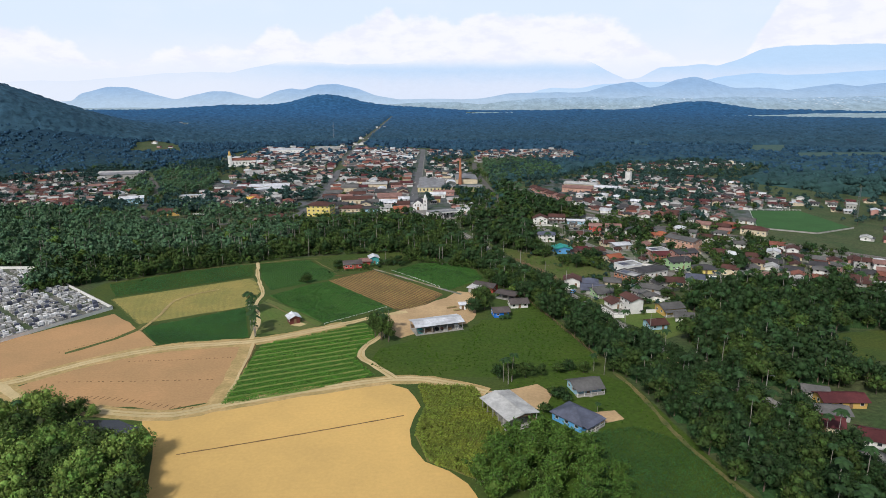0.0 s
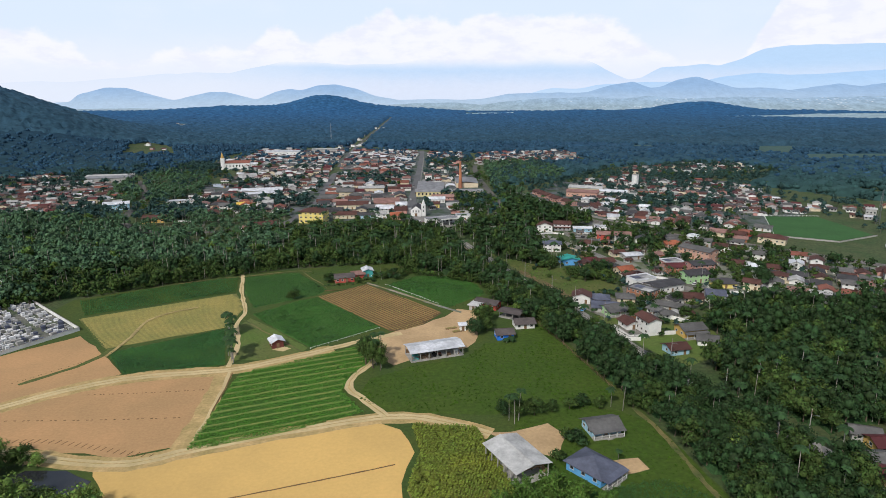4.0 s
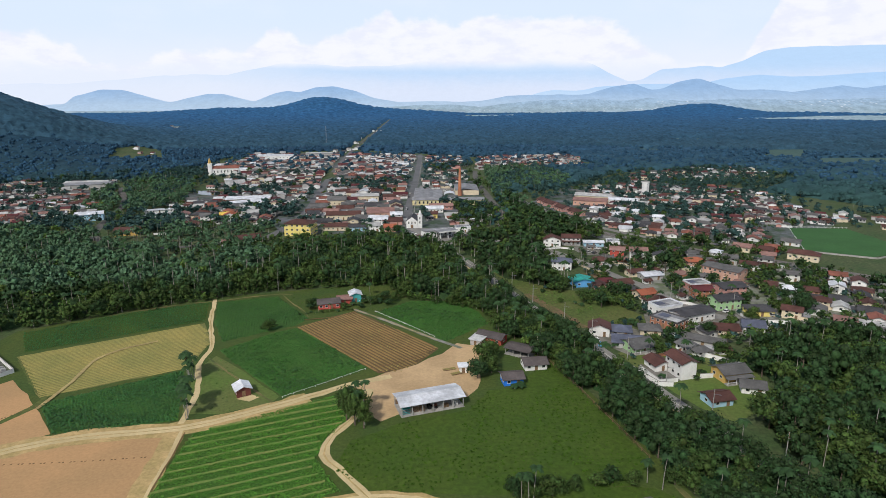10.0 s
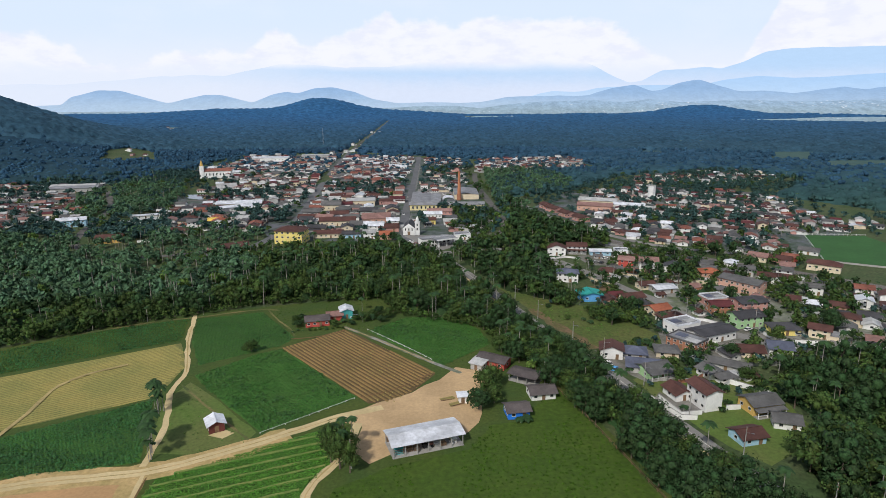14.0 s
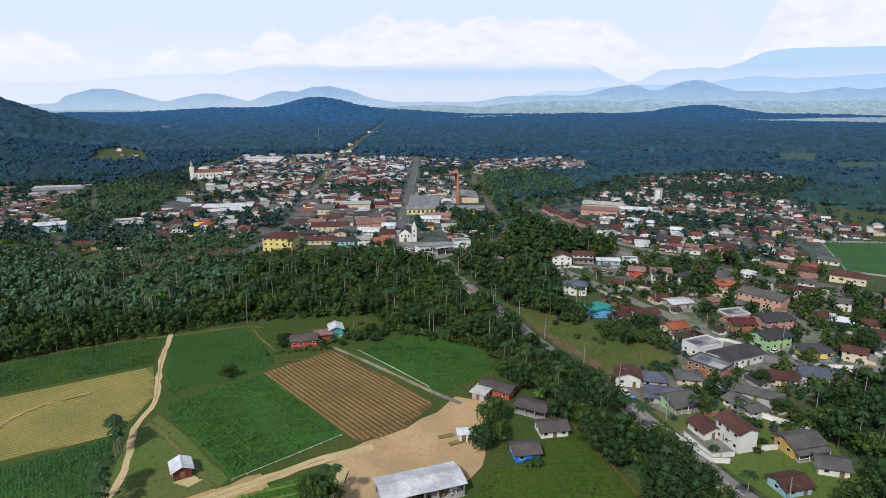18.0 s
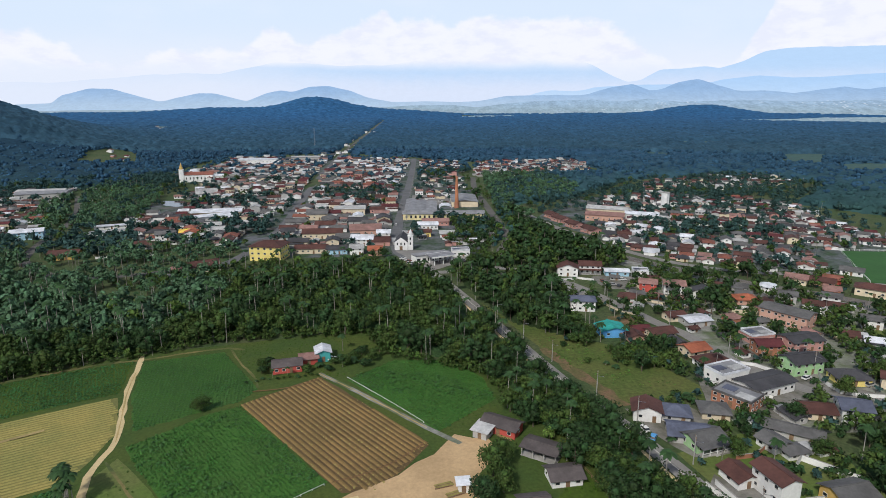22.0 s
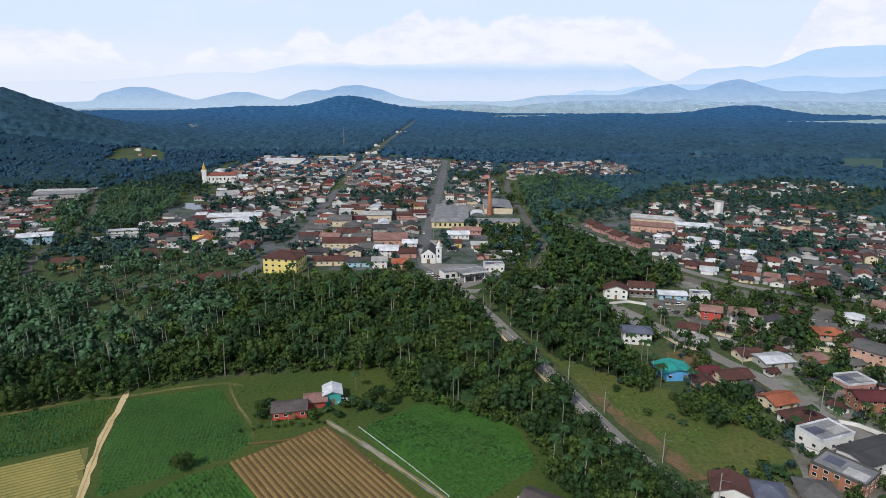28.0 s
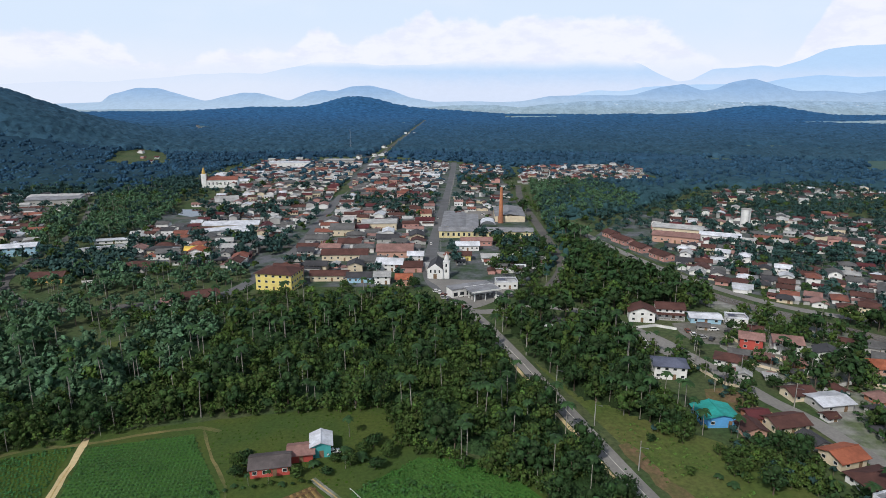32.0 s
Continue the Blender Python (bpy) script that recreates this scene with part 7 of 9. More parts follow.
for poly, gap, turn, keep, seed in (([(-24, 545), (-26, 860), (-118, 860), (-106, 545)], 7.2, 3, 0.55, 51), ([(-130, 545), (-125, 860), (-240, 860), (-250, 640), (-200, 560)], 7.6, 8, 0.5, 52),
                                    ([(125, 530), (160, 497), (245, 470), (330, 540), (330, 600), (220, 640), (140, 620)], 7.4, -24, 0.45, 53), ([(-10, 560), (-10, 620), (50, 620), (56, 560), (36, 530)], 8.5, 2, 0.35, 54),
                                    ([(-520, 520), (-340, 545), (-280, 600), (-270, 700), (-350, 800), (-520, 800)], 8.0, 20, 0.4, 55), ([(-27, 860), (-27, 1120), (-300, 1160), (-310, 880)], 8.4, 3, 0.4, 56)):
    quarter(poly, gap, turn, keep, seed, SHED_SIZES, SHED_STYLES, 0)
tagged(new("far_houses", FAR.mesh("far_houses", FAR_MATS)), "distant low town houses with tiled and metal roofs", "houses", kind="stuff")

# ---- woods ----
woods("dense mixed forest with palms between the farm and the town", [(-215, 300), (-178, 322), (-141, 347), (-108, 362), (-80, 377), (-22, 384), (-13, 362), (24, 344), (34, 320), (60, 322), (52, 352), (40, 386), (26, 432), (10, 462), (-12, 478), (-45, 482), (-72, 470), (-105, 458), (-116, 452), (-165, 428), (-215, 425), (-240, 415)], 5.5, 41, MIX, size=(0.66, 1.06))
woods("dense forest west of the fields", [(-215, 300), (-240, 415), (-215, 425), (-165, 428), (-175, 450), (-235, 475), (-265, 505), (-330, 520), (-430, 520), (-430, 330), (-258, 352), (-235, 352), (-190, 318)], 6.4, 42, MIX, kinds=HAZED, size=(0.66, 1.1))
woods("belt of trees between the meadow and the country road", [(27, 318), (60, 322), (68, 296), (77, 266), (86, 240), (94, 218), (104, 192), (116, 168), (126, 145), (140, 95), (92, 95), (86, 112), (80, 138), (75, 166), (71, 196), (67, 206), (63, 222), (52, 266), (41, 284), (36, 302)], 4.8, 43, [3, 6, 3, 6, 0.15, 2, 1.5, 3, 0.1], kinds=RICH, size=(0.7, 1.1))
woods("thick trees east of the country road", [(103, 214), (122, 184), (150, 196), (158, 216), (158, 238), (195, 246), (190, 210), (160, 175), (146, 150), (150, 95), (260, 95), (340, 300), (300, 320), (250, 286), (195, 294), (165, 305), (150, 296), (134, 298), (122, 284), (122, 252), (104, 238)], 5.9, 44, [3, 7, 3, 7, 0.1, 2, 1.5, 2, 0.1], size=(0.68, 1.1))
woods("trees between the farm sheds and the road", [(30, 315), (31, 334), (50, 332), (56, 316), (46, 300), (37, 304)], 4.6, 54, [4, 5, 4, 4, 0.2, 2, 1.5, 3, 0.2], kinds=RICH, size=(0.65, 1.0))
woods("dark trees and shrubs behind the farm sheds", [(33, 312), (46, 298), (50, 284), (48, 268), (54, 262), (54, 284), (48, 302), (36, 316)], 3.8, 67, [3, 4, 3, 3, 0.2, 1.5, 1, 4, 0.2], kinds=RICH, size=(0.45, 0.8))
woods("trees behind the roadside houses", [(112, 197), (126, 194), (147, 190), (160, 178), (170, 190), (158, 216), (158, 240), (138, 240), (104, 216)], 5.2, 52, MIX, size=(0.6, 1.0))
woods("palm grove and trees at the edge of the town", [(-265, 505), (-235, 475), (-175, 450), (-118, 455), (-114, 500), (-125, 540), (-180, 545), (-250, 520)], 6.4, 53, [3, 4, 3, 3, 0.3, 5, 4, 2, 0.3], kinds=HAZED, size=(0.6, 0.95), keep=0.85)
woods("leafy trees round the pond", [(-170, 170), (-140, 182), (-118, 180), (-108, 177), (-100, 160), (-92, 160), (-84, 158), (-76, 142), (-72, 100), (-170, 100)], 6.0, 45, [0.8, 0, 0.8, 0, 5, 0.2, 0.1, 0.8, 5], kinds=RICH)
woods("trees along the street and stream", [(62, 420), (72, 425), (70, 445), (60, 464), (34, 470), (16, 470), (26, 440), (40, 395), (52, 385), (72, 368), (76, 395)], 5.4, 46, [4, 4, 4, 2, 0.4, 4, 3, 2, 0.4])
woods("thick trees between the stream and the sports hall", [(60, 372), (74, 366), (75, 392), (70, 404), (68, 420), (80, 428), (76, 444), (64, 462), (40, 474), (56, 440), (52, 400)], 4.6, 55, [4, 3, 4, 2, 0.3, 3, 2, 3, 0.3], size=(0.6, 0.95))
woods("trees beside the filling station and the crossing", [(-6, 470), (14, 466), (30, 470), (40, 478), (26, 474), (4, 474), (-8, 482), (-22, 504), (-34, 500)], 5.0, 56, [4, 2, 4, 1, 0.6, 1, 0.5, 3, 0.6], kinds=MEDIUM, size=(0.5, 0.85))
woods("leafy trees between the chapel, the factory and the stream street", [(32, 500), (42, 514), (53, 538), (58, 566), (57, 626), (40, 626), (14, 624), (22, 590), (26, 560), (12, 552), (30, 530)], 5.6, 57, [4, 3, 4, 2, 0.3, 2, 1, 3, 0.3], kinds=MEDIUM, size=(0.5, 0.85), keep=0.85)
woods("small garden trees east of the sports hall", [(84, 368), (104, 372), (104, 392), (96, 414), (84, 440), (80, 424), (90, 404), (92, 388)], 5.2, 58, [3, 1, 3, 0.5, 0.6, 2, 0.5, 4, 0.6], kinds=MEDIUM, size=(0.4, 0.75), keep=0.8)
woods("trees behind the street of red houses", [(66, 640), (76, 600), (96, 560), (118, 520), (132, 502), (128, 498), (108, 520), (88, 556), (66, 600)], 5.6, 59, [4, 4, 4, 2, 0.3, 2, 1, 3, 0.3], kinds=MEDIUM, size=(0.5, 0.9))
woods("trees along the far bank of the stream", [(66, 560), (74, 590), (68, 640), (64, 720), (62, 900), (52, 900), (50, 800), (50, 715), (54, 650), (68, 640), (70, 600)], 6.4, 64, [4, 4, 4, 2, 0.3, 2, 1, 3, 0.3], kinds=MEDIUM, size=(0.5, 0.9))
woods("trees of the stream bank", [(40, 480), (78, 476), (120, 485), (130, 505), (100, 560), (92, 600), (78, 660), (70, 660), (68, 600), (60, 540), (44, 510)], 6.2, 47, [4, 4, 4, 2, 0.4, 3, 2, 2, 0.4], kinds=MEDIUM)
woods("banana plants and shrubs on the slope", [(85, 340), (98, 345), (104, 366), (92, 366), (80, 364), (72, 358)], 4.4, 48, [1, 0, 2, 1, 0.1, 0.5, 0, 6, 0.5], size=(0.45, 0.8))
woods("garden trees among the eastern houses", [(98, 300), (150, 296), (200, 300), (290, 330), (215, 400), (235, 470), (160, 490), (126, 480), (108, 440), (118, 392), (130, 378), (118, 340), (100, 325)], 6.0, 49, [4, 4, 4, 2, 0.3, 2, 1, 4, 0.3], kinds=MEDIUM, size=(0.5, 0.85), keep=0.85)
woods("garden trees and shrubs along the wood's edge", [(-4, 488), (-24, 508), (-110, 496), (-150, 470), (-165, 440), (-105, 462), (-45, 486)], 5.4, 50, [2, 1, 4, 0, 2, 1, 0, 4, 2], kinds=MEDIUM, size=(0.4, 0.7))
woods("low shrubs along the front of the forest", [(-178, 320), (-141, 345), (-108, 360), (-80, 375), (-22, 382), (-14, 360), (24, 342), (30, 322), (33, 324), (27, 346), (-11, 365), (-19, 388), (-82, 381), (-110, 366), (-143, 351), (-180, 326)], 2.9, 51, [0, 0, 0, 0, 0, 0.3, 0, 5, 0.6], kinds=MEDIUM, size=(0.35, 0.75))


def undergrowth(poly, seed, low=1.2, rise=2.2, gap=2.4):
    """A sheet of shrubs that closes the ground below the trees; its dark green paints the shade of the gaps."""
    xs, ys = [p[0] for p in poly], [p[1] for p in poly]
    X, Y = np.meshgrid(np.arange(min(xs), max(xs), gap), np.arange(min(ys), max(ys), gap))
    r = np.random.RandomState(seed)
    X, Y = X + r.uniform(-0.4, 0.4, X.shape) * gap, Y + r.uniform(-0.4, 0.4, X.shape) * gap
    fx, fy = X.ravel(), Y.ravel()
    z = land(fx, fy) + low + rise * r.rand(len(fx)) ** 1.3
    q = grid_quads(X.shape[1], X.shape[0])
    cx, cy = fx[q].mean(1), fy[q].mean(1)
    keep = inside(poly, cx, cy) & free_of(cx, cy) & off_roads(cx, cy, ROADS)
    z[np.unique(q[~keep])] = -0.2
    me = array_mesh("undergrowth", np.stack([fx, fy, z], -1), q[keep], [MAT["leaf_dark"]])
    tagged(new("undergrowth", me), "dense undergrowth below the trees, dark green for the shade there", "undergrowth", kind="stuff")


woods("trees and palms of a wooded park in the western quarter", PARK, 6.2, 65, [3, 4, 3, 3, 0.3, 3, 2, 2, 0.3], kinds=HAZED, size=(0.55, 0.95), keep=0.92)
woods("trees filling the corner behind the stream", [(66, 640), (80, 610), (98, 580), (92, 640), (82, 700), (90, 720), (150, 745), (165, 800), (150, 930), (75, 905), (66, 800)], 7.0, 66, [4, 4, 4, 2, 0.3, 1, 0.5, 3, 0.3], kinds=HAZED, size=(0.55, 0.95))
undergrowth([(-215, 303), (-178, 326), (-141, 351), (-108, 366), (-80, 381), (-20, 388), (-11, 366), (26, 348), (36, 324), (58, 324), (50, 352), (38, 386), (24, 432), (8, 460), (-12, 476), (-45, 480), (-72, 468), (-105, 456), (-165, 428), (-235, 475), (-265, 505), (-430, 518), (-430, 333), (-258, 355), (-235, 355)], 141)
undergrowth([(30, 318), (58, 322), (66, 296), (75, 266), (84, 240), (92, 218), (102, 192), (114, 168), (124, 145), (138, 95), (94, 95), (88, 112), (82, 138), (77, 166), (73, 196), (69, 208), (65, 222), (57, 266), (52, 286), (46, 300)], 142, 0.9, 1.8)
undergrowth([(105, 214), (122, 186), (148, 198), (156, 216), (156, 240), (197, 248), (192, 210), (160, 175), (148, 150), (152, 95), (260, 95), (340, 300), (300, 320), (250, 284), (195, 292), (165, 303), (136, 296), (124, 284), (124, 252), (106, 238)], 143)
undergrowth([(62, 422), (70, 427), (68, 445), (58, 462), (34, 468), (18, 468), (28, 440), (42, 395), (54, 387), (70, 370), (74, 395)], 144, 0.9, 1.6)
for k, (poly, gap, keep) in enumerate((
        ([(84, 262), (118, 262), (126, 296), (150, 296), (200, 300), (290, 330), (215, 400), (235, 470), (160, 490), (126, 480), (108, 440), (118, 392), (130, 378), (118, 340), (100, 325), (76, 290)], 3.9, 0.5),
        ([(125, 530), (160, 497), (245, 470), (330, 540), (330, 600), (220, 640), (140, 620)], 5.2, 0.5),
        ([(-4, 488), (-24, 508), (-110, 496), (-150, 470), (-165, 440), (-105, 462), (-45, 486)], 4.6, 0.4),
        ([(78, 364), (88, 352), (97, 340), (103, 324), (112, 328), (110, 350), (100, 368), (86, 376)], 3.0, 0.85),
        ([(60, 372), (66, 366), (76, 368), (90, 350), (94, 352), (80, 374), (70, 384)], 2.8, 0.8),
        ([(70, 318), (78, 322), (96, 326), (98, 320), (82, 317)], 2.8, 0.6),
        ([(70, 372), (100, 372), (104, 400), (92, 420), (76, 420), (72, 396)], 4.0, 0.5))):
    woods("garden shrubs and banana plants between the houses", poly, gap, 160 + k, [4, 4, 3, 1.5], BUSH, (0.55, 1.25), keep, name="garden_shrubs")
for k, (poly, gap, keep) in enumerate((
        ([(-500, 520), (-250, 515), (-118, 505), (-108, 545), (-128, 860), (-340, 900), (-500, 800)], 6.4, 0.9),
        ([(-106, 545), (-20, 530), (-27, 860), (-120, 860)], 6.6, 0.9),
        ([(-10, 540), (56, 560), (62, 700), (60, 960), (-10, 960)], 6.8, 0.9),
        ([(112, 600), (140, 520), (250, 465), (440, 420), (440, 560), (350, 700), (460, 820), (430, 920), (250, 870), (150, 740), (88, 700)], 6.6, 0.85),
        ([(-340, 900), (-27, 860), (60, 960), (230, 960), (230, 1130), (-40, 1180), (-40, 1180), (-215, 1180), (-340, 1180)], 10, 0.6),
        ([(330, 300), (560, 330), (600, 700), (460, 700), (430, 560), (440, 420), (330, 380), (300, 320)], 8.5, 0.9),
        ([(-640, 330), (-430, 330), (-430, 520), (-500, 520), (-500, 640), (-640, 640)], 8.5, 0.9),
        ([(235, 470), (250, 525), (280, 540), (240, 540), (160, 500)], 8.0, 0.8),
        ([(88, 700), (95, 655), (140, 640), (230, 645), (330, 615), (350, 690), (460, 820), (430, 920), (250, 870), (150, 740)], 8.2, 0.7),
        ([(64, 655), (79, 664), (86, 705), (150, 745), (165, 800), (150, 930), (75, 810)], 6.8, 0.9),
        ([(64, 905), (75, 815), (150, 935), (230, 955), (225, 1000), (120, 960)], 8.0, 0.6),
        ([(-345, 800), (-275, 755), (-262, 812), (-285, 860), (-345, 900)], 7.0, 0.9))):
    woods("leafy trees and palms among the houses of the town", poly, gap, 60 + k, [4, 5, 4, 1.5, 1.2] if k < 4 or k > 6 else [1, 1, 1, 1], SMALL if k < 4 or k > 6 else MINI, (0.45, 0.85) if k in (1, 3, 4, 8, 10) else (0.55, 1.0), keep * (0.85 if k in (8, 10, 4) else 1), name="town_trees", grouped=k < 4)


def open_woods(x, y):
    """Where the closed forest round the town may stand."""
    d = np.hypot(x, y - 60)
    ok = (d > 480) & (d < 1270) & (np.abs(np.degrees(np.arctan2(x, y - 60))) < 48) & ~in_town(x, y) & ~inside([(230, 415), (262, 530), (335, 525), (335, 420)], x, y)
    ok &= ~inside([(330, 300), (560, 330), (600, 700), (460, 700), (430, 560), (440, 420), (330, 380), (300, 320)], x, y) & ~inside([(-640, 330), (-430, 330), (-430, 520), (-500, 520), (-500, 640), (-640, 640)], x, y)
    ok &= (y > 520) | (x < -430) | (x > 330)
    return ok & off_roads(x, y, ROADS)


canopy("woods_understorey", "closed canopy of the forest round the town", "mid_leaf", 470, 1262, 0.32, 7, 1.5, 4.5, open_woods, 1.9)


def outer_woods():
    """Trees beyond the detailed woods, out to where the closed canopy takes over."""
    r = np.random.RandomState(88)
    X, Y = np.meshgrid(np.arange(-1000, 1100, 11.5), np.arange(300, 1330, 11.5))
    x, y = X.ravel() + r.uniform(-5.4, 5.4, X.size), Y.ravel() + r.uniform(-5.4, 5.4, X.size)
    ok = open_woods(x, y)
    x, y = x[ok], y[ok]
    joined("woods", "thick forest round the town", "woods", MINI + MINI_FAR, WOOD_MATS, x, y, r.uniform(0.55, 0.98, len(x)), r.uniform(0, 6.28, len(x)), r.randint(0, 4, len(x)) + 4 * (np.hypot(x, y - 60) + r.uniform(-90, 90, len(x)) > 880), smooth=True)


outer_woods()

# ---- crops ----


def rows_in(poly, angle, across, along, seed, jitter=0.25, keep=1.0):
    """Places in straight rows within a polygon."""
    r = np.random.RandomState(seed)
    c, s = math.cos(radians(angle)), math.sin(radians(angle))
    cx, cy = np.mean([p[0] for p in poly]), np.mean([p[1] for p in poly])
    U, V = np.meshgrid(np.arange(-75, 75, along), np.arange(-75, 75, across))
    U, V = U + r.uniform(-jitter, jitter, U.shape) * along, V + r.uniform(-jitter, jitter, V.shape) * across * 0.5
    x, y = (cx + U * c - V * s).ravel(), (cy + U * s + V * c).ravel()
    ok = inside(poly, x, y) & (r.rand(len(x)) < keep)
    return x[ok], y[ok], r


def crop(label, poly, angle, across, along, kinds, mat, seed, size=(0.8, 1.2), jitter=0.25, keep=1.0, hollow=None):
    x, y, r = rows_in(poly, angle, across, along, seed, jitter, keep)
    for yard in BARE:
        ok = ~inside(yard, x, y)
        x, y = x[ok], y[ok]
    if hollow:
        ok = bumps(x, y, hollow[0], seed) < hollow[1]
        x, y = x[ok], y[ok]
    joined("crop", label, "crop", kinds, [MAT[mat]], x, y, r.uniform(*size, len(x)) * (1 + 0.25 * bumps(x, y, 0.25, seed)), r.uniform(0, 6.28, len(x)), r.randint(0, len(kinds), len(x)), np.full(len(x), 0.05))


BARE = [[(17, 192), (24, 192), (36, 197), (41, 190), (36, 178), (32, 180), (26, 186)], [(48, 176), (58, 178), (60, 172), (50, 169)]]
LOW = [crop_plant(s, 0.42, 0.44, 12, 0.32) for s in (1, 2, 3)]
BUSHY = [crop_plant(s, 0.5, 0.56, 15, 0.34) for s in (4, 5, 6)]
MAIZY = [crop_plant(s, 1.2, 0.38, 8, 0.55) for s in (7, 8, 9)]
TUFT = [crop_plant(s, 0.4, 0.6, 7, 0.55) for s in (10, 11, 12)]
crop("dense straight rows of deep green tobacco-like plants", DOTTED, 13, 1.5, 1.15, BUSHY, "row_crop", 71, (0.85, 1.2), 0.12)
crop("bright green leafy crop with taller patches", BRIGHT, -49, 1.15, 0.9, BUSHY, "crop", 72, (0.6, 1.15), 0.4, 0.9)
crop("green leafy crop beside the farm lane", GREEN_EAST, -46, 1.15, 0.9, BUSHY, "crop", 73, (0.6, 1.15), 0.4, 0.9)
crop("taller dark weeds scattered through the bright crop", BRIGHT, -49, 1.6, 1.4, BUSHY, "row_crop", 85, (1.0, 1.7), 0.5, 0.55, (0.35, -0.25))
crop("taller dark weeds scattered through the crop by the lane", GREEN_EAST, -46, 1.6, 1.4, BUSHY, "row_crop", 86, (1.0, 1.7), 0.5, 0.55, (0.35, -0.2))
crop("deep green bushy crop beside the track", WEST_GREEN, 32, 1.2, 0.95, BUSHY, "crop_dark", 74, (0.8, 1.3), 0.3)
crop("green crop along the wood's edge", NORTH_WEST, 28, 1.2, 1.0, LOW, "crop_dark", 75, (0.8, 1.3), 0.3)
crop("green crop in long rows between pale furrows", STRIPED, 21, 0.9, 0.6, LOW, "crop_fresh", 76, (0.7, 1.2), 0.25)
crop("tall yellow-green maize", MAIZE, 70, 0.8, 0.5, MAIZY, "corn", 77, (0.8, 1.2), 0.4)
FINE = [crop_plant(s, 0.7, 0.34, 6, 0.34) for s in (13, 14, 15)]
crop("tall lush green maize in the valley", [(38, 162), (62, 168), (72, 160), (78, 138), (88, 104), (44, 104)], -15, 0.8, 0.6, FINE, "valley_crop", 78, (0.8, 1.2), 0.35)
crop("coarse grass tufts in the meadow", MEADOW, 10, 1.5, 1.4, TUFT, "meadow_tuft", 79, (0.3, 0.9), 0.5, 0.75, (0.09, 0.35))
crop("coarse grass tufts in the valley", VALLEY, 30, 1.7, 1.6, TUFT, "meadow_tuft", 80, (0.25, 0.65), 0.5, 0.7)
crop("weedy grass tufts along the tracks", [(-104, 366), (-22, 387), (-10, 362), (27, 345), (34, 318), (10, 302), (-26, 343), (-50, 340), (-56, 335), (-76, 370)], 30, 2.0, 1.8, TUFT, "meadow_tuft", 81, (0.2, 0.6), 0.5, 0.6)
crop("weedy grass tufts on the lawn by the hut", [(-74, 240), (-52, 252), (-82, 292), (-86, 280), (-78, 262)], 30, 2.6, 2.4, TUFT, "leaf_light", 82, (0.3, 0.8), 0.5, 0.5)
crop("weeds on the grass verge beside the road", [(44, 388), (62, 374), (76, 362), (88, 345), (96, 332), (70, 332), (58, 348)], 30, 2.0, 1.8, TUFT, "leaf_light", 83, (0.4, 1.2), 0.5, 0.8, (0.2, 0.2))


def furrows(field, poly, angle, gap, wide, high, mat, seed):
    """Raised ridges of soil, each cut to the field's outline."""
    c, s = math.cos(radians(angle)), math.sin(radians(angle))
    cx, cy = np.mean([p[0] for p in poly]), np.mean([p[1] for p in poly])
    r = random.Random(seed)
    for k in range(-50, 51):
        v = k * gap
        u = np.arange(-70, 70, 0.5)
        x, y = cx + u * c - v * s, cy + u * s + v * c
        ok = np.nonzero(inside(poly, x, y))[0]
        if len(ok) < 6:
            continue
        line = [(x[i], y[i]) for i in ok[::5]]
        sh, ring = Shape(), []
        for px, py in line:
            w, h = wide * r.uniform(0.85, 1.15) / 2, high * r.uniform(0.8, 1.2)
            ring.append([(px + s * w, py - c * w, 0.06), (px + s * w * 0.4, py - c * w * 0.4, 0.06 + h), (px - s * w * 0.4, py + c * w * 0.4, 0.06 + h), (px - s * w, py + c * w, 0.06)])
        sh.v = [q for ringrow in ring for q in ringrow]
        for i in range(len(ring) - 1):
            for j in range(3):
                sh.f.append((4 * i + j, 4 * i + j + 4, 4 * i + j + 5, 4 * i + j + 1))
                sh.m.append(0)
        part("ridge", sh, MAT[mat], field)


crop("withered stubble tufts on the ridges", RED_STRIPES, -49.6, 1.7, 1.4, [crop_plant(s, 0.3, 0.3, 6, 0.3) for s in (16, 17, 18)], "straw", 84, (0.6, 1.2), 0.2)
furrows(bpy.data.objects["field_red_stripes"], RED_STRIPES, -49.6, 1.7, 1.1, 0.2, "soil_row", 91)
furrows(bpy.data.objects["field_stubble"], STUBBLE, 30, 1.5, 0.85, 0.2, "straw", 92)
furrows(bpy.data.objects["field_striped"], STRIPED, 21, 4.0, 0.34, 0.55, "straw_pale", 93)

# ---- single trees ----
LEAF_LABEL = {"leaf": "green", "leaf_dark": "dark green", "leaf_light": "yellow-green", "pond_leaf": "bright yellow-green"}
TREES = {}


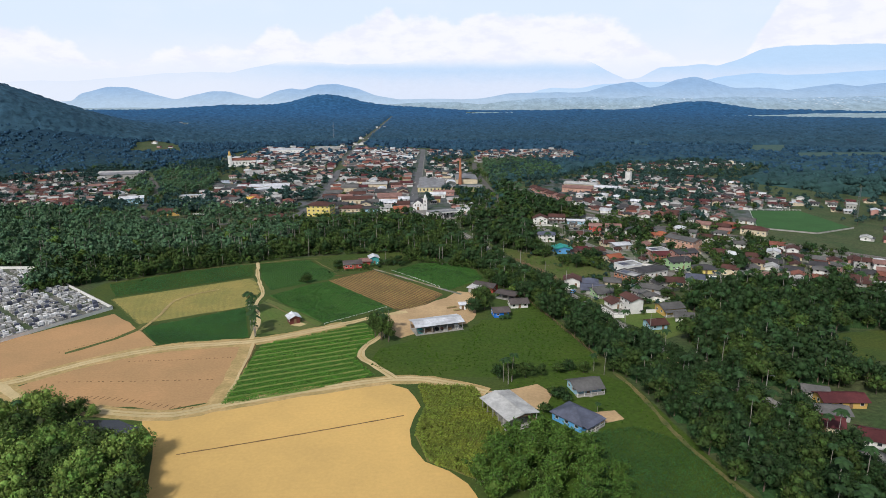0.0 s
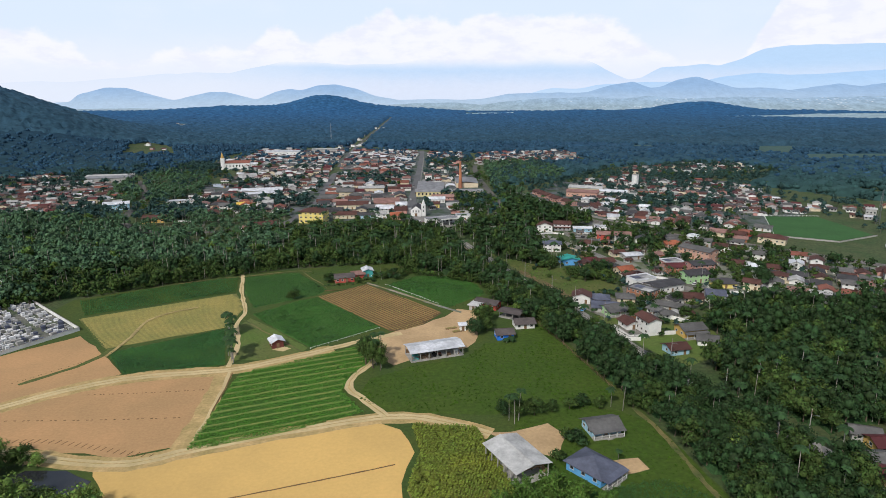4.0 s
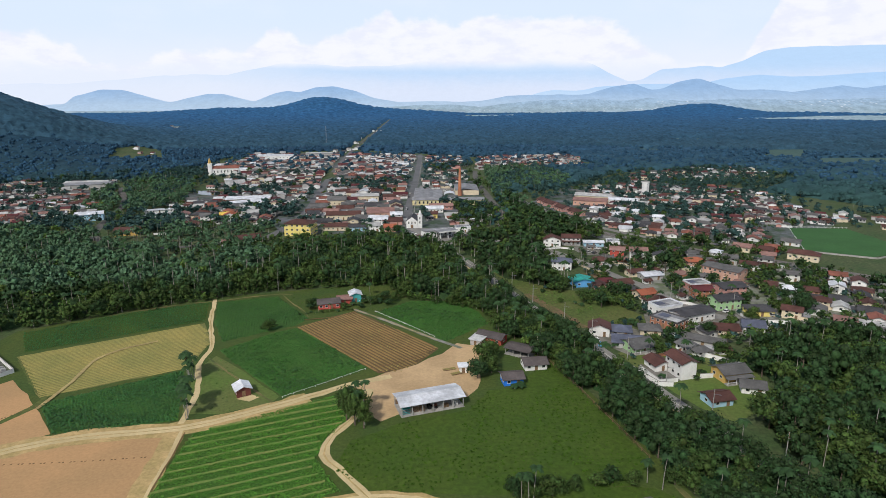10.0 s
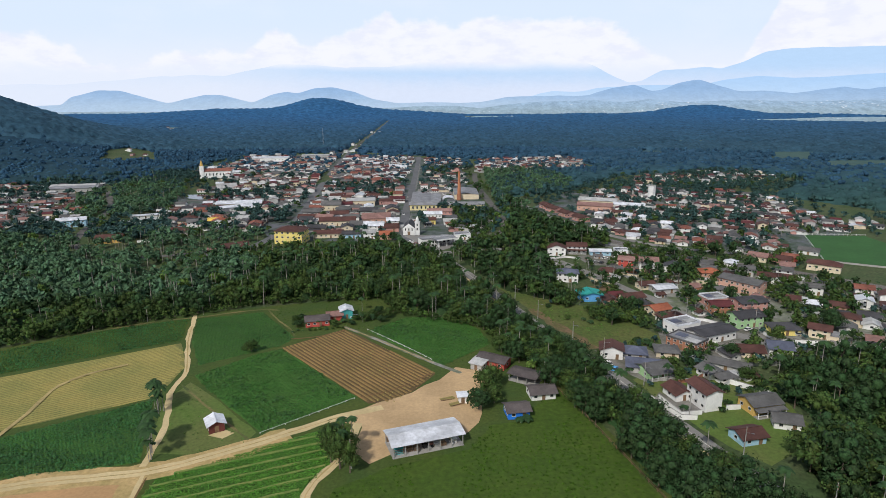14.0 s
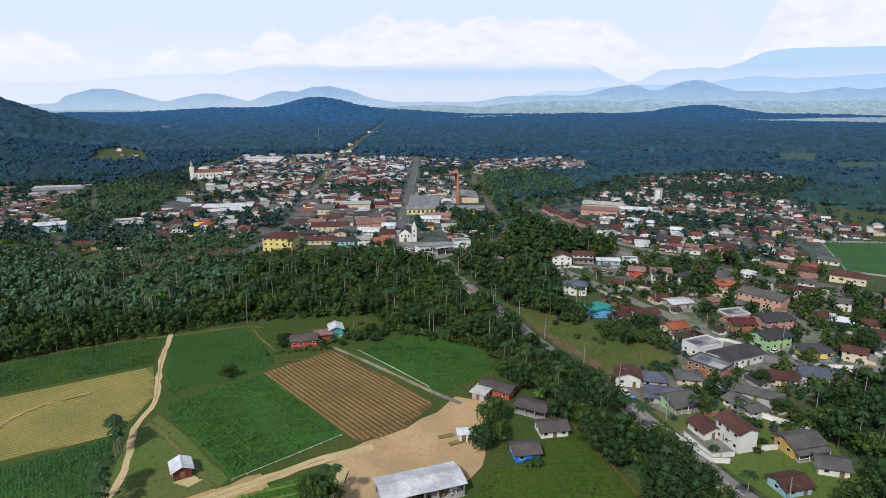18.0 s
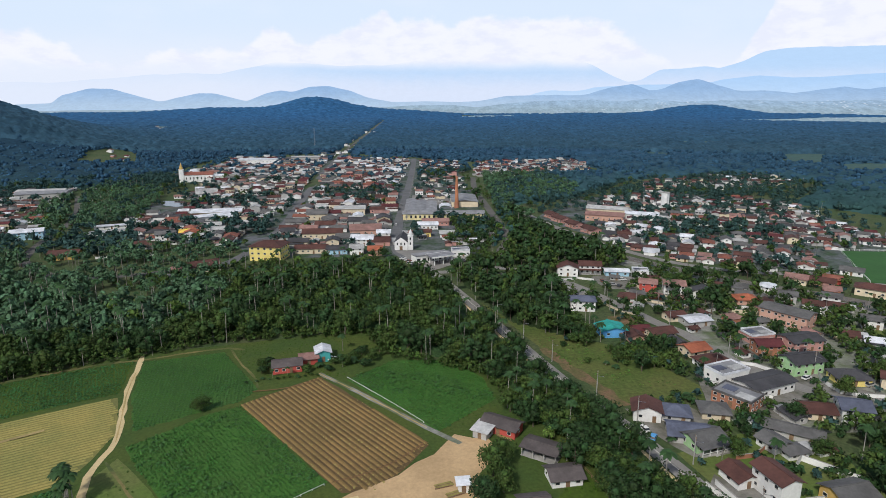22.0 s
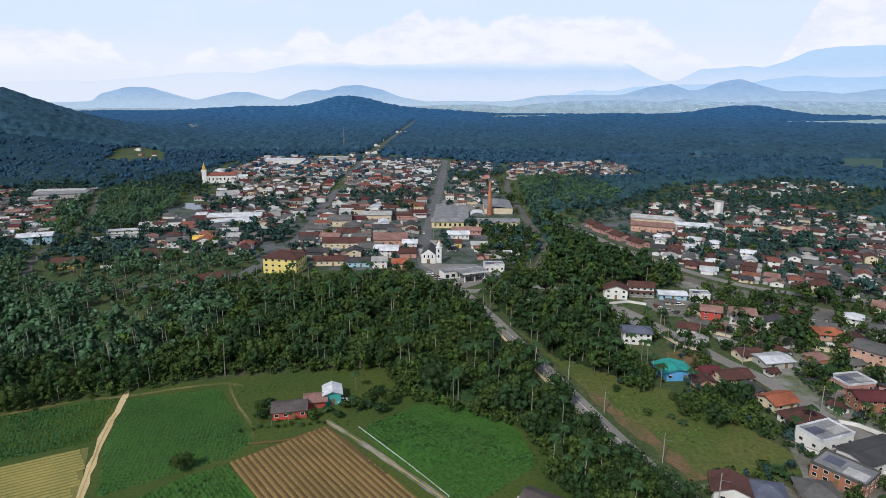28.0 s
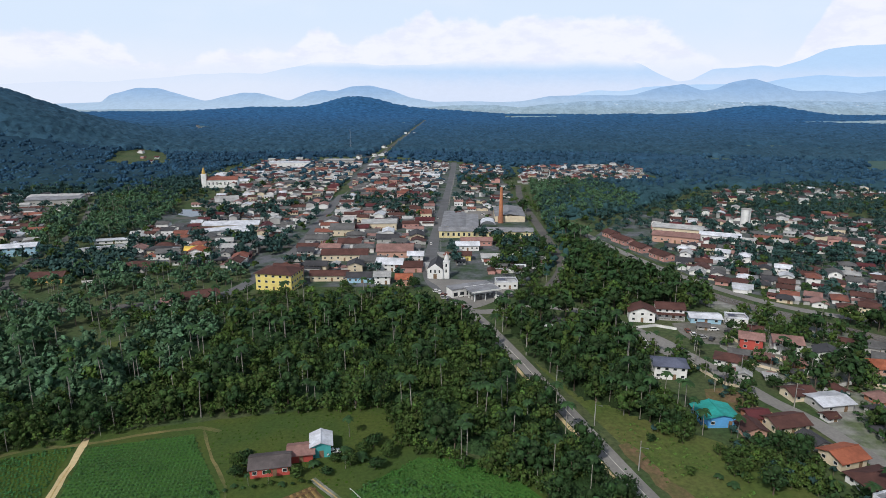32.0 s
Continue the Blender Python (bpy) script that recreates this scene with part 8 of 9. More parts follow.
def tree(kind, x, y, size=1.0, turn=0.0, leaf="leaf", label="", group=""):
    """One tree as a thing: trunk and crown."""
    makers = {"broad": (lambda: broad_tree(101, 10, 4.2, 1500, 0.42, 12)), "round": (lambda: broad_tree(102, 7.5, 3.8, 1300, 0.40, 11)), "tall": (lambda: broad_tree(103, 13, 3.6, 1600, 0.42, 13)),
              "bush": (lambda: broad_tree(104, 3.0, 1.9, 340, 0.34, 6, 0.8)), "palm": (lambda: palm_tree(105, 9.5, 13, 2.9)), "palm_tall": (lambda: palm_tree(106, 12.5, 12, 2.6)),
              "bamboo": (lambda: bamboo_clump(107)), "banana": (lambda: palm_tree(108, 1.8, 9, 2.2))}
    key = (kind, leaf)
    palmy = kind in ("palm", "palm_tall", "banana")
    z = float(land(np.array(float(x)), np.array(float(y))))
    m = pose(x, y, z, 0, 0, turn) @ Matrix.Diagonal((size, size, size, 1))
    words = label or {"broad": f"broad {LEAF_LABEL.get(leaf, 'green')} leafy tree with a short trunk", "round": f"round {LEAF_LABEL.get(leaf, 'green')} leafy garden tree", "tall": f"tall {LEAF_LABEL.get(leaf, 'green')} leafy tree",
                      "bush": f"low {LEAF_LABEL.get(leaf, 'green')} leafy bush", "palm": "feather palm with a slender grey trunk", "palm_tall": "tall slender feather palm", "bamboo": "dense arching clump of green bamboo", "banana": "banana plant with broad arching leaves"}[kind]
    cat = "palm" if palmy and kind != "banana" else {"bush": "bush", "bamboo": "bamboo", "banana": "banana plant"}.get(kind, "tree")
    if key not in TREES:
        a, b = makers[kind]()
        root = TREES[key] = new({"bush": "bush", "bamboo": "bamboo", "banana": "banana_plant", "palm": "palm_tree", "palm_tall": "palm_tree"}.get(kind, "tree"))
        part("trunk", array_mesh("trunk", a.v, a.q, [MAT["palm_bark" if palmy or kind == "bamboo" else "bark"]]), None, root)
        part("crown", array_mesh("crown", b.v, b.q, [MAT["palm" if palmy else leaf]]), None, root)
        root.matrix_basis = m
        return tagged(root, words, cat, group)
    ob = copy_thing(TREES[key], m)
    ob.matrix_basis = m
    return tagged(ob, words, cat, group)


rt = random.Random(4)
for px, py, k in ((-76, 243.5, 1.05), (-77.5, 247, 1.1), (-79, 251, 1.2), (-86.5, 272, 1.1), (-88, 275, 1.0)):
    tree("palm", px, py, k * 0.95, rt.uniform(0, 360), group="palms along the field path")
for k in (0, 1, 2, 8, 9, 10):
    tree("palm", -76 - 1.1 * k + rt.uniform(-1, 1), 242.5 + 3.2 * k, rt.uniform(0.35, 0.7), rt.uniform(0, 360), group="palms along the field path")
for px, py, k in ((-86.5, 272.4, 1.0), (-84.2, 271.2, 0.92), (-85.3, 269.8, 0.84), (-80.0, 250.4, 0.9), (-78.2, 248.6, 0.8)):
    tree("palm", px, py, k, rt.uniform(0, 360), group="palms along the field path")
for px, py in ((-21, 240), (-23.5, 243), (-19.5, 245), (-22, 247)):
    tree("palm_tall", px, py, rt.uniform(0.75, 0.9), rt.uniform(0, 360), group="trees beside the barn")
for px, py, k, s in ((-22, 238, "tall", 0.9), (-25, 241, "tall", 0.95), (-20, 243, "tall", 0.8), (-24, 246, "broad", 0.9), (-19, 236, "tall", 0.75)):
    tree(k, px, py, s, rt.uniform(0, 360), "leaf", group="trees beside the barn")
for px, py, k, s, lf in ((22, 281, "broad", 1.0, "leaf"), (18.5, 270, "round", 1.0, "leaf_dark"), (24, 274, "round", 0.95, "leaf"), (25, 286, "broad", 0.85, "leaf"), (-69, 318, "round", 0.75, "leaf"), (-71.5, 320, "bush", 1.0, "leaf"),
                         (-55.5, 352, "bush", 1.5, "leaf_dark"), (-30, 366, "palm", 0.7, ""), (-27, 352, "round", 0.6, "leaf"), (-25, 358, "bush", 1.3, "leaf"), (-20, 350, "bush", 1.4, "leaf_dark"), (-17, 356, "round", 0.7, "leaf"),
                         (28, 201, "broad", 0.7, "leaf"), (23, 202.5, "round", 0.7, "leaf_dark"), (33, 202, "round", 0.85, "leaf"), (39, 204, "round", 0.6, "leaf"), (26, 197, "palm_tall", 0.8, ""), (27.5, 199, "palm_tall", 0.85, ""), (24.5, 199, "palm_tall", 0.7, ""),
                         (45, 206, "bush", 1.5, "leaf"), (50, 207, "bush", 1.6, "leaf_dark"), (55, 206, "round", 0.6, "leaf"), (62, 204, "palm_tall", 0.8, ""), (59, 207, "palm", 0.7, ""), (66, 206, "round", 0.8, "leaf"), (43, 186, "bush", 1.8, "leaf_dark"), (40, 188, "bush", 1.5, "leaf"),
                         (33.5, 261.5, "banana", 1.1, ""), (31, 261, "banana", 0.9, ""), (52, 175.5, "palm", 0.45, ""), (35, 177, "bush", 1.4, "leaf")):
    tree(k, px, py, s, rt.uniform(0, 360), lf or "leaf")
for k in range(11):
    tree(rt.choice(("bush", "bush", "banana")), -60 + 2.4 * k + rt.uniform(-0.5, 0.5), 338.5 + 0.55 * k + rt.uniform(-1, 1), rt.uniform(0.3, 0.6), rt.uniform(0, 360), rt.choice(("leaf", "leaf_dark")), group="garden hedge before the farmhouse")
for px, py, k, q in ((-57, 345, "bush", 1.3), (-58, 350, "round", 0.55), (-52, 341.5, "palm", 0.35), (-47, 342.5, "palm", 0.4), (-40, 346.5, "bush", 1.2), (-37, 350, "banana", 1.0), (-32, 353, "bush", 1.1), (-30, 357, "banana", 1.1), (-28, 350, "palm", 0.4), (-24, 354, "banana", 1.2), (-22, 361, "bush", 1.5), (-33, 347, "bush", 1.0)):
    tree(k, px, py, q, rt.uniform(0, 360), rt.choice(("leaf", "leaf_dark")), group="garden plants round the farmhouse")
for px, py, s in ((17, 152, 0.95), (23, 156, 1.05), (30, 158, 1.1), (36, 154, 1.05), (42, 152, 0.95), (18, 145, 1.1), (26, 148, 1.15), (34, 147, 1.15), (42, 144, 1.05), (12, 142, 0.95), (22, 138, 1.1), (31, 138, 1.1), (40, 136, 1.05), (48, 140, 0.8), (15, 134, 1.0), (27, 129, 1.0), (37, 128, 1.0), (47, 131, 0.9)):
    tree("bamboo", px, py, s, rt.uniform(0, 360), "bamboo", group="bamboo grove")
for px, py, k, s, lf in ((-128, 176, "broad", 1.0, "pond_leaf"), (-118, 172, "round", 1.1, "leaf"), (-122, 162, "broad", 1.1, "leaf"), (-112, 158, "round", 1.15, "pond_leaf"), (-104, 154, "broad", 1.0, "pond_leaf"), (-96, 152, "round", 1.2, "pond_leaf"),
                         (-88, 150, "broad", 1.1, "pond_leaf"), (-82, 146, "round", 1.15, "leaf"), (-86, 157, "round", 0.95, "pond_leaf"), (-80, 138, "broad", 1.0, "pond_leaf"), (-92, 142, "broad", 1.2, "pond_leaf"), (-100, 144, "broad", 1.1, "leaf"), (-110, 146, "broad", 1.2, "pond_leaf"), (-120, 150, "broad", 1.2, "pond_leaf"), (-132, 166, "round", 1.2, "pond_leaf"), (-140, 172, "broad", 1.1, "leaf"), (-76, 134, "round", 1.0, "pond_leaf"), (-116, 178, "round", 0.7, "leaf"), (-109, 177, "round", 0.6, "pond_leaf")):
    tree(k, px, py, s, rt.uniform(0, 360), lf, group="trees round the pond")
for px, py, k in ((76, 372, "palm"), (86, 371, "palm"), (74, 376, "palm_tall"), (80, 420, "palm"), (95, 428, "palm"), (112, 345, "palm"), (87, 287, "palm"), (76, 296, "banana"), (92, 289, "round"), (124, 270, "round"), (70, 312, "bush"), (100, 284, "palm"), (60, 368, "bush"), (66, 352, "bush"), (72, 350, "banana"), (75, 346, "banana"), (79, 351, "banana"),
                  (147, 324, "round"), (133, 334, "bush"), (118, 343, "palm"), (126, 356, "palm"), (150, 352, "palm"), (104, 338, "palm"), (-60, 508, "round"), (-24, 512, "round"), (34, 492, "round"), (40, 494, "broad"), (30, 488, "broad"), (52, 440, "palm_tall"), (58, 444, "palm_tall"), (49, 430, "palm_tall"), (64, 436, "palm")):
    tree(k, px, py, rt.uniform(0.75, 1.0), rt.uniform(0, 360), rt.choice(("leaf", "leaf_dark")))
for k in range(46):
    u, v = rt.uniform(0, 1), rt.uniform(0, 1)
    tree("banana", 126 + 24 * u + 4 * v, 372 + 16 * u + 10 * v * (1 - 0.4 * u), rt.uniform(0.8, 1.25), rt.uniform(0, 360), group="banana grove below the school")
for px, py, k, q in ((116, 288, "round", 0.8), (120, 308, "broad", 0.7), (100, 299, "round", 0.6), (175, 332, "broad", 1.1), (178, 338, "broad", 1.0), (171, 339, "round", 0.9), (160, 312, "round", 0.7), (148, 316, "round", 0.6), (94, 302, "bush", 1.3), (104, 308, "bush", 1.2), (132, 350, "palm", 0.7), (98, 366, "round", 0.7), (104, 366, "round", 0.6),
                     (88, 430, "palm", 0.9), (92, 424, "palm_tall", 0.8), (98, 440, "round", 0.7), (126, 446, "round", 0.8), (134, 448, "broad", 0.8), (112, 404, "round", 0.7), (108, 416, "round", 0.8)):
    tree(k, px, py, q, rt.uniform(0, 360), rt.choice(("leaf", "leaf_dark")))
# Palms that stand up out of the forest.
for k in range(60):
    px, py = rt.uniform(-190, 20), rt.uniform(350, 490)
    if inside([(-178, 330), (-108, 368), (-22, 390), (-8, 366), (30, 345), (30, 420), (-10, 494), (-100, 480), (-180, 448)], [px], [py])[0]:
        tree("palm_tall", px, py, rt.uniform(1.0, 1.3), rt.uniform(0, 360), group="palms of the forest")

# ---- poles, walls, cars, graves ----
POLE = []


def utility_pole(x, y, turn, high=9.0, lamp=True):
    if POLE:
        return tagged(copy_thing(POLE[0], pose(x, y, 0, 0, 0, turn)), "", "", "poles along the road")
    root = new("utility_pole")
    s = Shape()
    s.tube(0, 0, -0.3, high, 0.17, 0.11, 8)
    part("pole", s, MAT["concrete"], root)
    for zz in (high - 0.4, high - 1.2):
        s = Shape()
        s.box(-1.0, -0.06, zz, 1.0, 0.06, zz + 0.12)
        part("crossarm", s, MAT["wood"], root)
    s = Shape()
    s.box(-0.05, -1.6, high - 1.9, 0.05, 0, high - 1.82)
    s.box(-0.14, -2.1, high - 1.95, 0.14, -1.5, high - 1.8)
    part("street_lamp", s, MAT["steel"], root)
    root.matrix_basis = pose(x, y, 0, 0, 0, turn)
    POLE.append(root)
    return tagged(root, "grey concrete utility pole with crossarms and a lamp", "utility pole", "poles along the road")


for px, py, a in ((113, 188, 65), (101, 216, 65), (92, 242, 70), (84.5, 262, 70), (78, 285, 75), (70, 308, 72), (62, 326, 70), (52, 353, 72), (44.5, 376, 70), (36, 400, 70), (28, 428, 70), (20, 452, 68), (-19, 238, 10), (112, 390, 70), (104, 412, 70), (96, 436, 70), (122, 356, 10), (146, 340, 30)):
    utility_pole(px, py, a)
for k in range(12):
    utility_pole(-13.5, 560 + 34 * k, 90)


def garden_wall(label, pts, high, mat, cap=True):
    """A masonry wall along a line of corners, with a coping."""
    root = new("garden_wall")
    for (ax, ay), (bx, by) in zip(pts, pts[1:]):
        n = math.hypot(bx - ax, by - ay)
        s = Shape()
        s.box(0, -0.1, -0.2, n, 0.1, high)
        at = pose(ax, ay, 0, 0, 0, math.degrees(math.atan2(by - ay, bx - ax)))
        part("wall_panel", s, mat, root, at=at)
        s = Shape()
        s.box(-0.05, -0.16, high, n + 0.05, 0.16, high + 0.08)
        part("coping", s, MAT["concrete"], root, at=at)
    tagged(root, label, "wall")


garden_wall("white garden wall round the tall white house", [(80, 276), (83, 264), (90, 265)], 1.6, WALL["white"])
garden_wall("long white boundary wall of a walled lot", [(99, 267.5), (104, 268)], 1.8, WALL["white"])
garden_wall("white boundary wall behind the gardens", [(104, 281), (109, 286), (119, 276)], 1.9, WALL["white"])
garden_wall("curved white wall round the yellow house", [(150, 345), (145, 334), (146, 325), (152, 322), (162, 320.5)], 1.5, WALL["white"])
garden_wall("orange brick garden wall", [(91, 287), (97, 288), (102, 292)], 1.4, WALL["brick"])
garden_wall("low white wall by the street", [(88, 426), (96, 406), (101, 404)], 1.2, WALL["cream"])
garden_wall("white wall in front of the green house", [(121, 350), (128, 347), (135, 338)], 1.4, WALL["white"])
garden_wall("pale wall along the gardens by the street", [(114, 452), (122, 432), (131, 421)], 1.3, WALL["cream"])
garden_wall("pale wall near the school", [(140, 409), (150, 405), (160, 402)], 1.8, WALL["cream"])
garden_wall("white retaining wall along the upper street", [(128, 402), (140, 408), (152, 412), (168, 408), (176, 400)], 1.5, WALL["white"])
garden_wall("white wall of the walled terrace by the tall house", [(77, 275), (82.2, 262), (87, 261.5)], 1.7, WALL["white"])
garden_wall("low white wall before the flat-roofed building", [(104, 334), (113, 326.5), (121, 322)], 1.2, WALL["white"])
garden_wall("pale wall between the two-storey houses and the lane", [(112, 424), (124, 414), (138, 410)], 1.2, WALL["cream"])
garden_wall("white wall round the corner garden", [(76, 458), (88, 462), (96, 458)], 1.2, WALL["white"])
garden_wall("white wall of the cemetery", [(-256, 350), (-237, 350), (-154, 278.5), (-181, 238)], 1.6, WALL["white"])
garden_wall("white wall beside the street west of the woods", [(-205, 512), (-188, 516), (-172, 520)], 1.5, WALL["white"])
garden_wall("pale concrete barrier beside the pitch", [(246, 447), (279, 428), (318, 446)], 1.0, MAT["concrete"])

CARS = {}


def car(x, y, turn, paint, label):
    """A small hatchback: body, cabin, glazing, wheels and lamps."""
    m = pose(x, y, 0.17, 0, 0, turn)
    if paint in CARS:
        return tagged(copy_thing(CARS[paint], m), label, "car")
    root = CARS[paint] = new("car")
    col = WALL["white"] if paint == "white" else ROOF["red"] if paint == "red" else ROOF["dark"] if paint == "dark" else WALL["grey"] if paint == "silver" else WALL["blue"]
    s = Shape()
    s.v = [(x0, y0, z0) for x0, z0 in ((-2.0, 0.35), (2.0, 0.35), (2.05, 0.75), (1.0, 0.92), (-1.95, 0.95)) for y0 in (-0.85, 0.85)]
    s.f = [(0, 2, 4, 6, 8), (9, 7, 5, 3, 1), (0, 1, 3, 2), (2, 3, 5, 4), (4, 5, 7, 6), (6, 7, 9, 8), (8, 9, 1, 0)]
    s.m = [0] * 7
    part("body", s, col, root)
    s = Shape()
    s.v = [(x0, y0 * k, z0) for x0, z0, k in ((-1.9, 0.95, 1), (1.05, 0.92, 1), (0.35, 1.45, 0.86), (-1.5, 1.47, 0.86)) for y0 in (-0.82, 0.82)]
    s.f = [(0, 2, 4, 6), (7, 5, 3, 1), (2, 3, 5, 4), (4, 5, 7, 6), (6, 7, 1, 0)]
    s.m = [0, 0, 0, 1, 0]
    part("cabin", s, [MAT["glass"], col], root)
    for wx in (-1.25, 1.25):
        for wy in (-0.78, 0.78):
            s = Shape()
            s.tube(0, 0, -0.1, 0.1, 0.31, 0.31, 10)
            part("wheel", s, MAT["rubber"], root, at=pose(wx, wy, 0.31, 90, 0, 0))
    root.matrix_basis = m
    return tagged(root, label, "car")


for px, py, a, c in ((77, 444, 20, "white"), (77.5, 440.5, 20, "silver"), (78, 437, 20, "white"), (79, 433.5, 20, "white"), (-10, 504, 100, "white"), (-8, 496, 100, "silver"), (-1, 490, 60, "dark"), (2, 482, 55, "red"), (141, 336, 30, "white"), (157, 317, -14, "white"), (164, 314, -14, "silver"),
                    (-17, 560, 90, "dark"), (-21, 610, 90, "white"), (-17, 650, 90, "red"), (-21, 700, 90, "silver"), (20, 497, -28, "white"), (26, 500, -28, "dark"), (112, 458, 10, "white"), (117, 455, 100, "dark"), (-33, 357, 30, "white"), (160, 330, 20, "silver"), (16, 720, 0, "white"), (22, 716, 0, "red"), (28, 722, 90, "white"), (34, 716, 90, "dark")):
    car(px, py, a, c, {"white": "small white hatchback parked on the street", "silver": "small silver hatchback parked on the street", "dark": "small dark grey hatchback on the street", "red": "small red hatchback on the street"}[c])
for k, (px, py, c) in enumerate(((-11.5, 506, "white"), (-7.5, 500, "red"), (-5.5, 496, "white"), (-4, 491.5, "dark"), (-2.5, 487, "white"), (7, 511, "silver"), (1, 499, "white"), (-34, 490, "white"), (101, 452, "white"), (104, 449, "silver"), (107, 447, "dark"), (100, 456, "red"))):
    car(px, py, 15 + 37 * (k % 3), c, {"white": "small white hatchback parked in the town", "silver": "small silver hatchback parked in the town", "dark": "small dark grey hatchback parked in the town", "red": "small red hatchback parked in the town"}[c])
car(70.5, 303, 100, "white", "white van-like car parked before the roadside house")
car(71.5, 298, 60, "blue", "small bright blue car parked before the roadside house")


def graves():
    """White tombs in tight rows between narrow paths."""
    s, r = Shape(), random.Random(12)
    poly = [(-254, 347), (-236, 347), (-155, 277), (-181, 241), (-262, 330)]
    c, sn = math.cos(radians(-41)), math.sin(radians(-41))
    for i in range(-40, 41):
        for j in range(-26, 27):
            u, v = i * 1.75 + r.uniform(-0.5, 0.5), j * 2.5 + r.uniform(-0.6, 0.6)
            x, y = -208 + u * c - v * sn, 296 + u * sn + v * c
            if r.random() > 0.95 or j % 9 == 4 or not inside(poly, [x], [y])[0]:
                continue
            h, w, d = r.choice((0.3, 0.5, 0.8, 1.1, 1.8)), r.uniform(0.45, 0.8), r.uniform(0.6, 1.15)
            n = len(s.v)
            for z in (0, h):
                s.v += [(x + a * w * c - b * d * sn, y + a * w * sn + b * d * c, z) for a, b in ((-1, -1), (1, -1), (1, 1), (-1, 1))]
            s.f += [tuple(n + k for k in q) for q in ((4, 5, 6, 7), (0, 1, 5, 4), (1, 2, 6, 5), (2, 3, 7, 6), (3, 0, 4, 7))]
            s.m += [r.choice((0, 0, 0, 1, 2, 3))] * 5
    tagged(new("graves", s.mesh("graves", [MAT["stone"], MAT["concrete"], WALL["grey"], ROOF["slate"]])), "tightly packed white and grey cemetery tombs", "graves", kind="stuff")


graves()
plot("pavement_cemetery", "grassy ground between the graves", [(-256, 349), (-236, 349), (-154, 278), (-182, 240), (-264, 330)], "concrete_dirty", 0.07)


def fence(label, pts, mat, high=1.0, gap=2.5):
    """Posts with two rails along a line of corners."""
    root = new("fence")
    for (ax, ay), (bx, by) in zip(pts, pts[1:]):
        n = math.hypot(bx - ax, by - ay)
        at = pose(ax, ay, 0.06, 0, 0, math.degrees(math.atan2(by - ay, bx - ax)))
        for zz in (0.45, 0.9) if high > 0.8 else (0.8,):
            s = Shape()
            s.box(0, -0.04, zz * high, n, 0.04, zz * high + 0.09)
            part("rail", s, mat, root, at=at)
        count = int(n / gap)
        for k in range(count + 1):
            s = Shape()
            s.box(-0.07, -0.07, -0.2, 0.07, 0.07, high)
            part("post", s, mat, root, at=at @ pose(n * k / count, 0, 0))
    return tagged(root, label, "fence")


# Two low rails, added in place of thin pale lines on the ground.
fence("low white rail on posts along the green crop by the lane", [(-25, 341), (-8, 322), (3, 309)], WALL["white"], 0.5, 3.4)
fence("low white rail on posts along the bright green crop", [(-49, 256.5), (-36, 267), (-23, 278)], WALL["white"], 0.5, 3.4)
fence("weathered wooden fence beside the meadow", [(47, 284), (53, 262), (63.5, 218)], MAT["wood"], 1.1, 4.0)
fence("pale fence along the football pitch", [(246, 450), (276, 521), (319, 517)], WALL["white"], 1.2, 3.0)


def timber_pile(x, y, turn, n, label):
    """Sawn boards stacked crosswise on bearers."""
    root = new("timber_pile")
    root.matrix_basis = pose(x, y, 0.09, 0, 0, turn)
    r = random.Random(int(x * 7 + y))
    for k in range(2):
        s = Shape()
        s.box(-1.6 + 2.6 * k, -0.9, 0, -1.4 + 2.6 * k, 0.9, 0.14)
        part("bearer", s, MAT["wood"], root)
    for k in range(n):
        s = Shape()
        s.box(-2.4, -0.14, 0, 2.4, 0.14, 0.07)
        part("board", s, MAT["straw"] if k % 3 else MAT["wood"], root, at=pose(r.uniform(-0.3, 0.3), -0.8 + 0.32 * (k % 6), 0.14 + 0.08 * (k // 6), 0, 0, r.uniform(-2, 2)))
    return tagged(root, label, "timber pile")


timber_pile(11.5, 273.5, 25, 18, "stack of pale sawn boards in the farmyard")
timber_pile(8.5, 277, 18, 12, "low stack of weathered boards in the farmyard")
timber_pile(27.5, 300, -40, 12, "stack of boards beside the farm sheds")


def crate(x, y, turn, w, d, h, mat, label):
    """A slatted box on a pallet: four corner posts, slats and a lid."""
    root = new("crate")
    root.matrix_basis = pose(x, y, 0.1, 0, 0, turn)
    for sx in (-1, 1):
        for sy in (-1, 1):
            s = Shape()
            s.box(sx * w / 2 - 0.06, sy * d / 2 - 0.06, 0, sx * w / 2 + 0.06, sy * d / 2 + 0.06, h)
            part("corner_post", s, MAT["wood"], root)
    for k in range(4):
        z = 0.1 + (h - 0.25) * k / 3
        s = Shape()
        s.box(-w / 2 + 0.06, -d / 2 - 0.03, z, w / 2 - 0.06, -d / 2 + 0.03, z + 0.16)
        part("slat", s, mat, root)
        s = Shape()
        s.box(-w / 2 - 0.03, -d / 2 + 0.06, z, -w / 2 + 0.03, d / 2 - 0.06, z + 0.16)
        part("slat", s, mat, root)
    s = Shape()
    s.box(-w / 2 - 0.08, -d / 2 - 0.08, h, w / 2 + 0.08, d / 2 + 0.08, h + 0.07)
    part("lid", s, mat, root)
    return tagged(root, label, "crate", "crates in the barn")


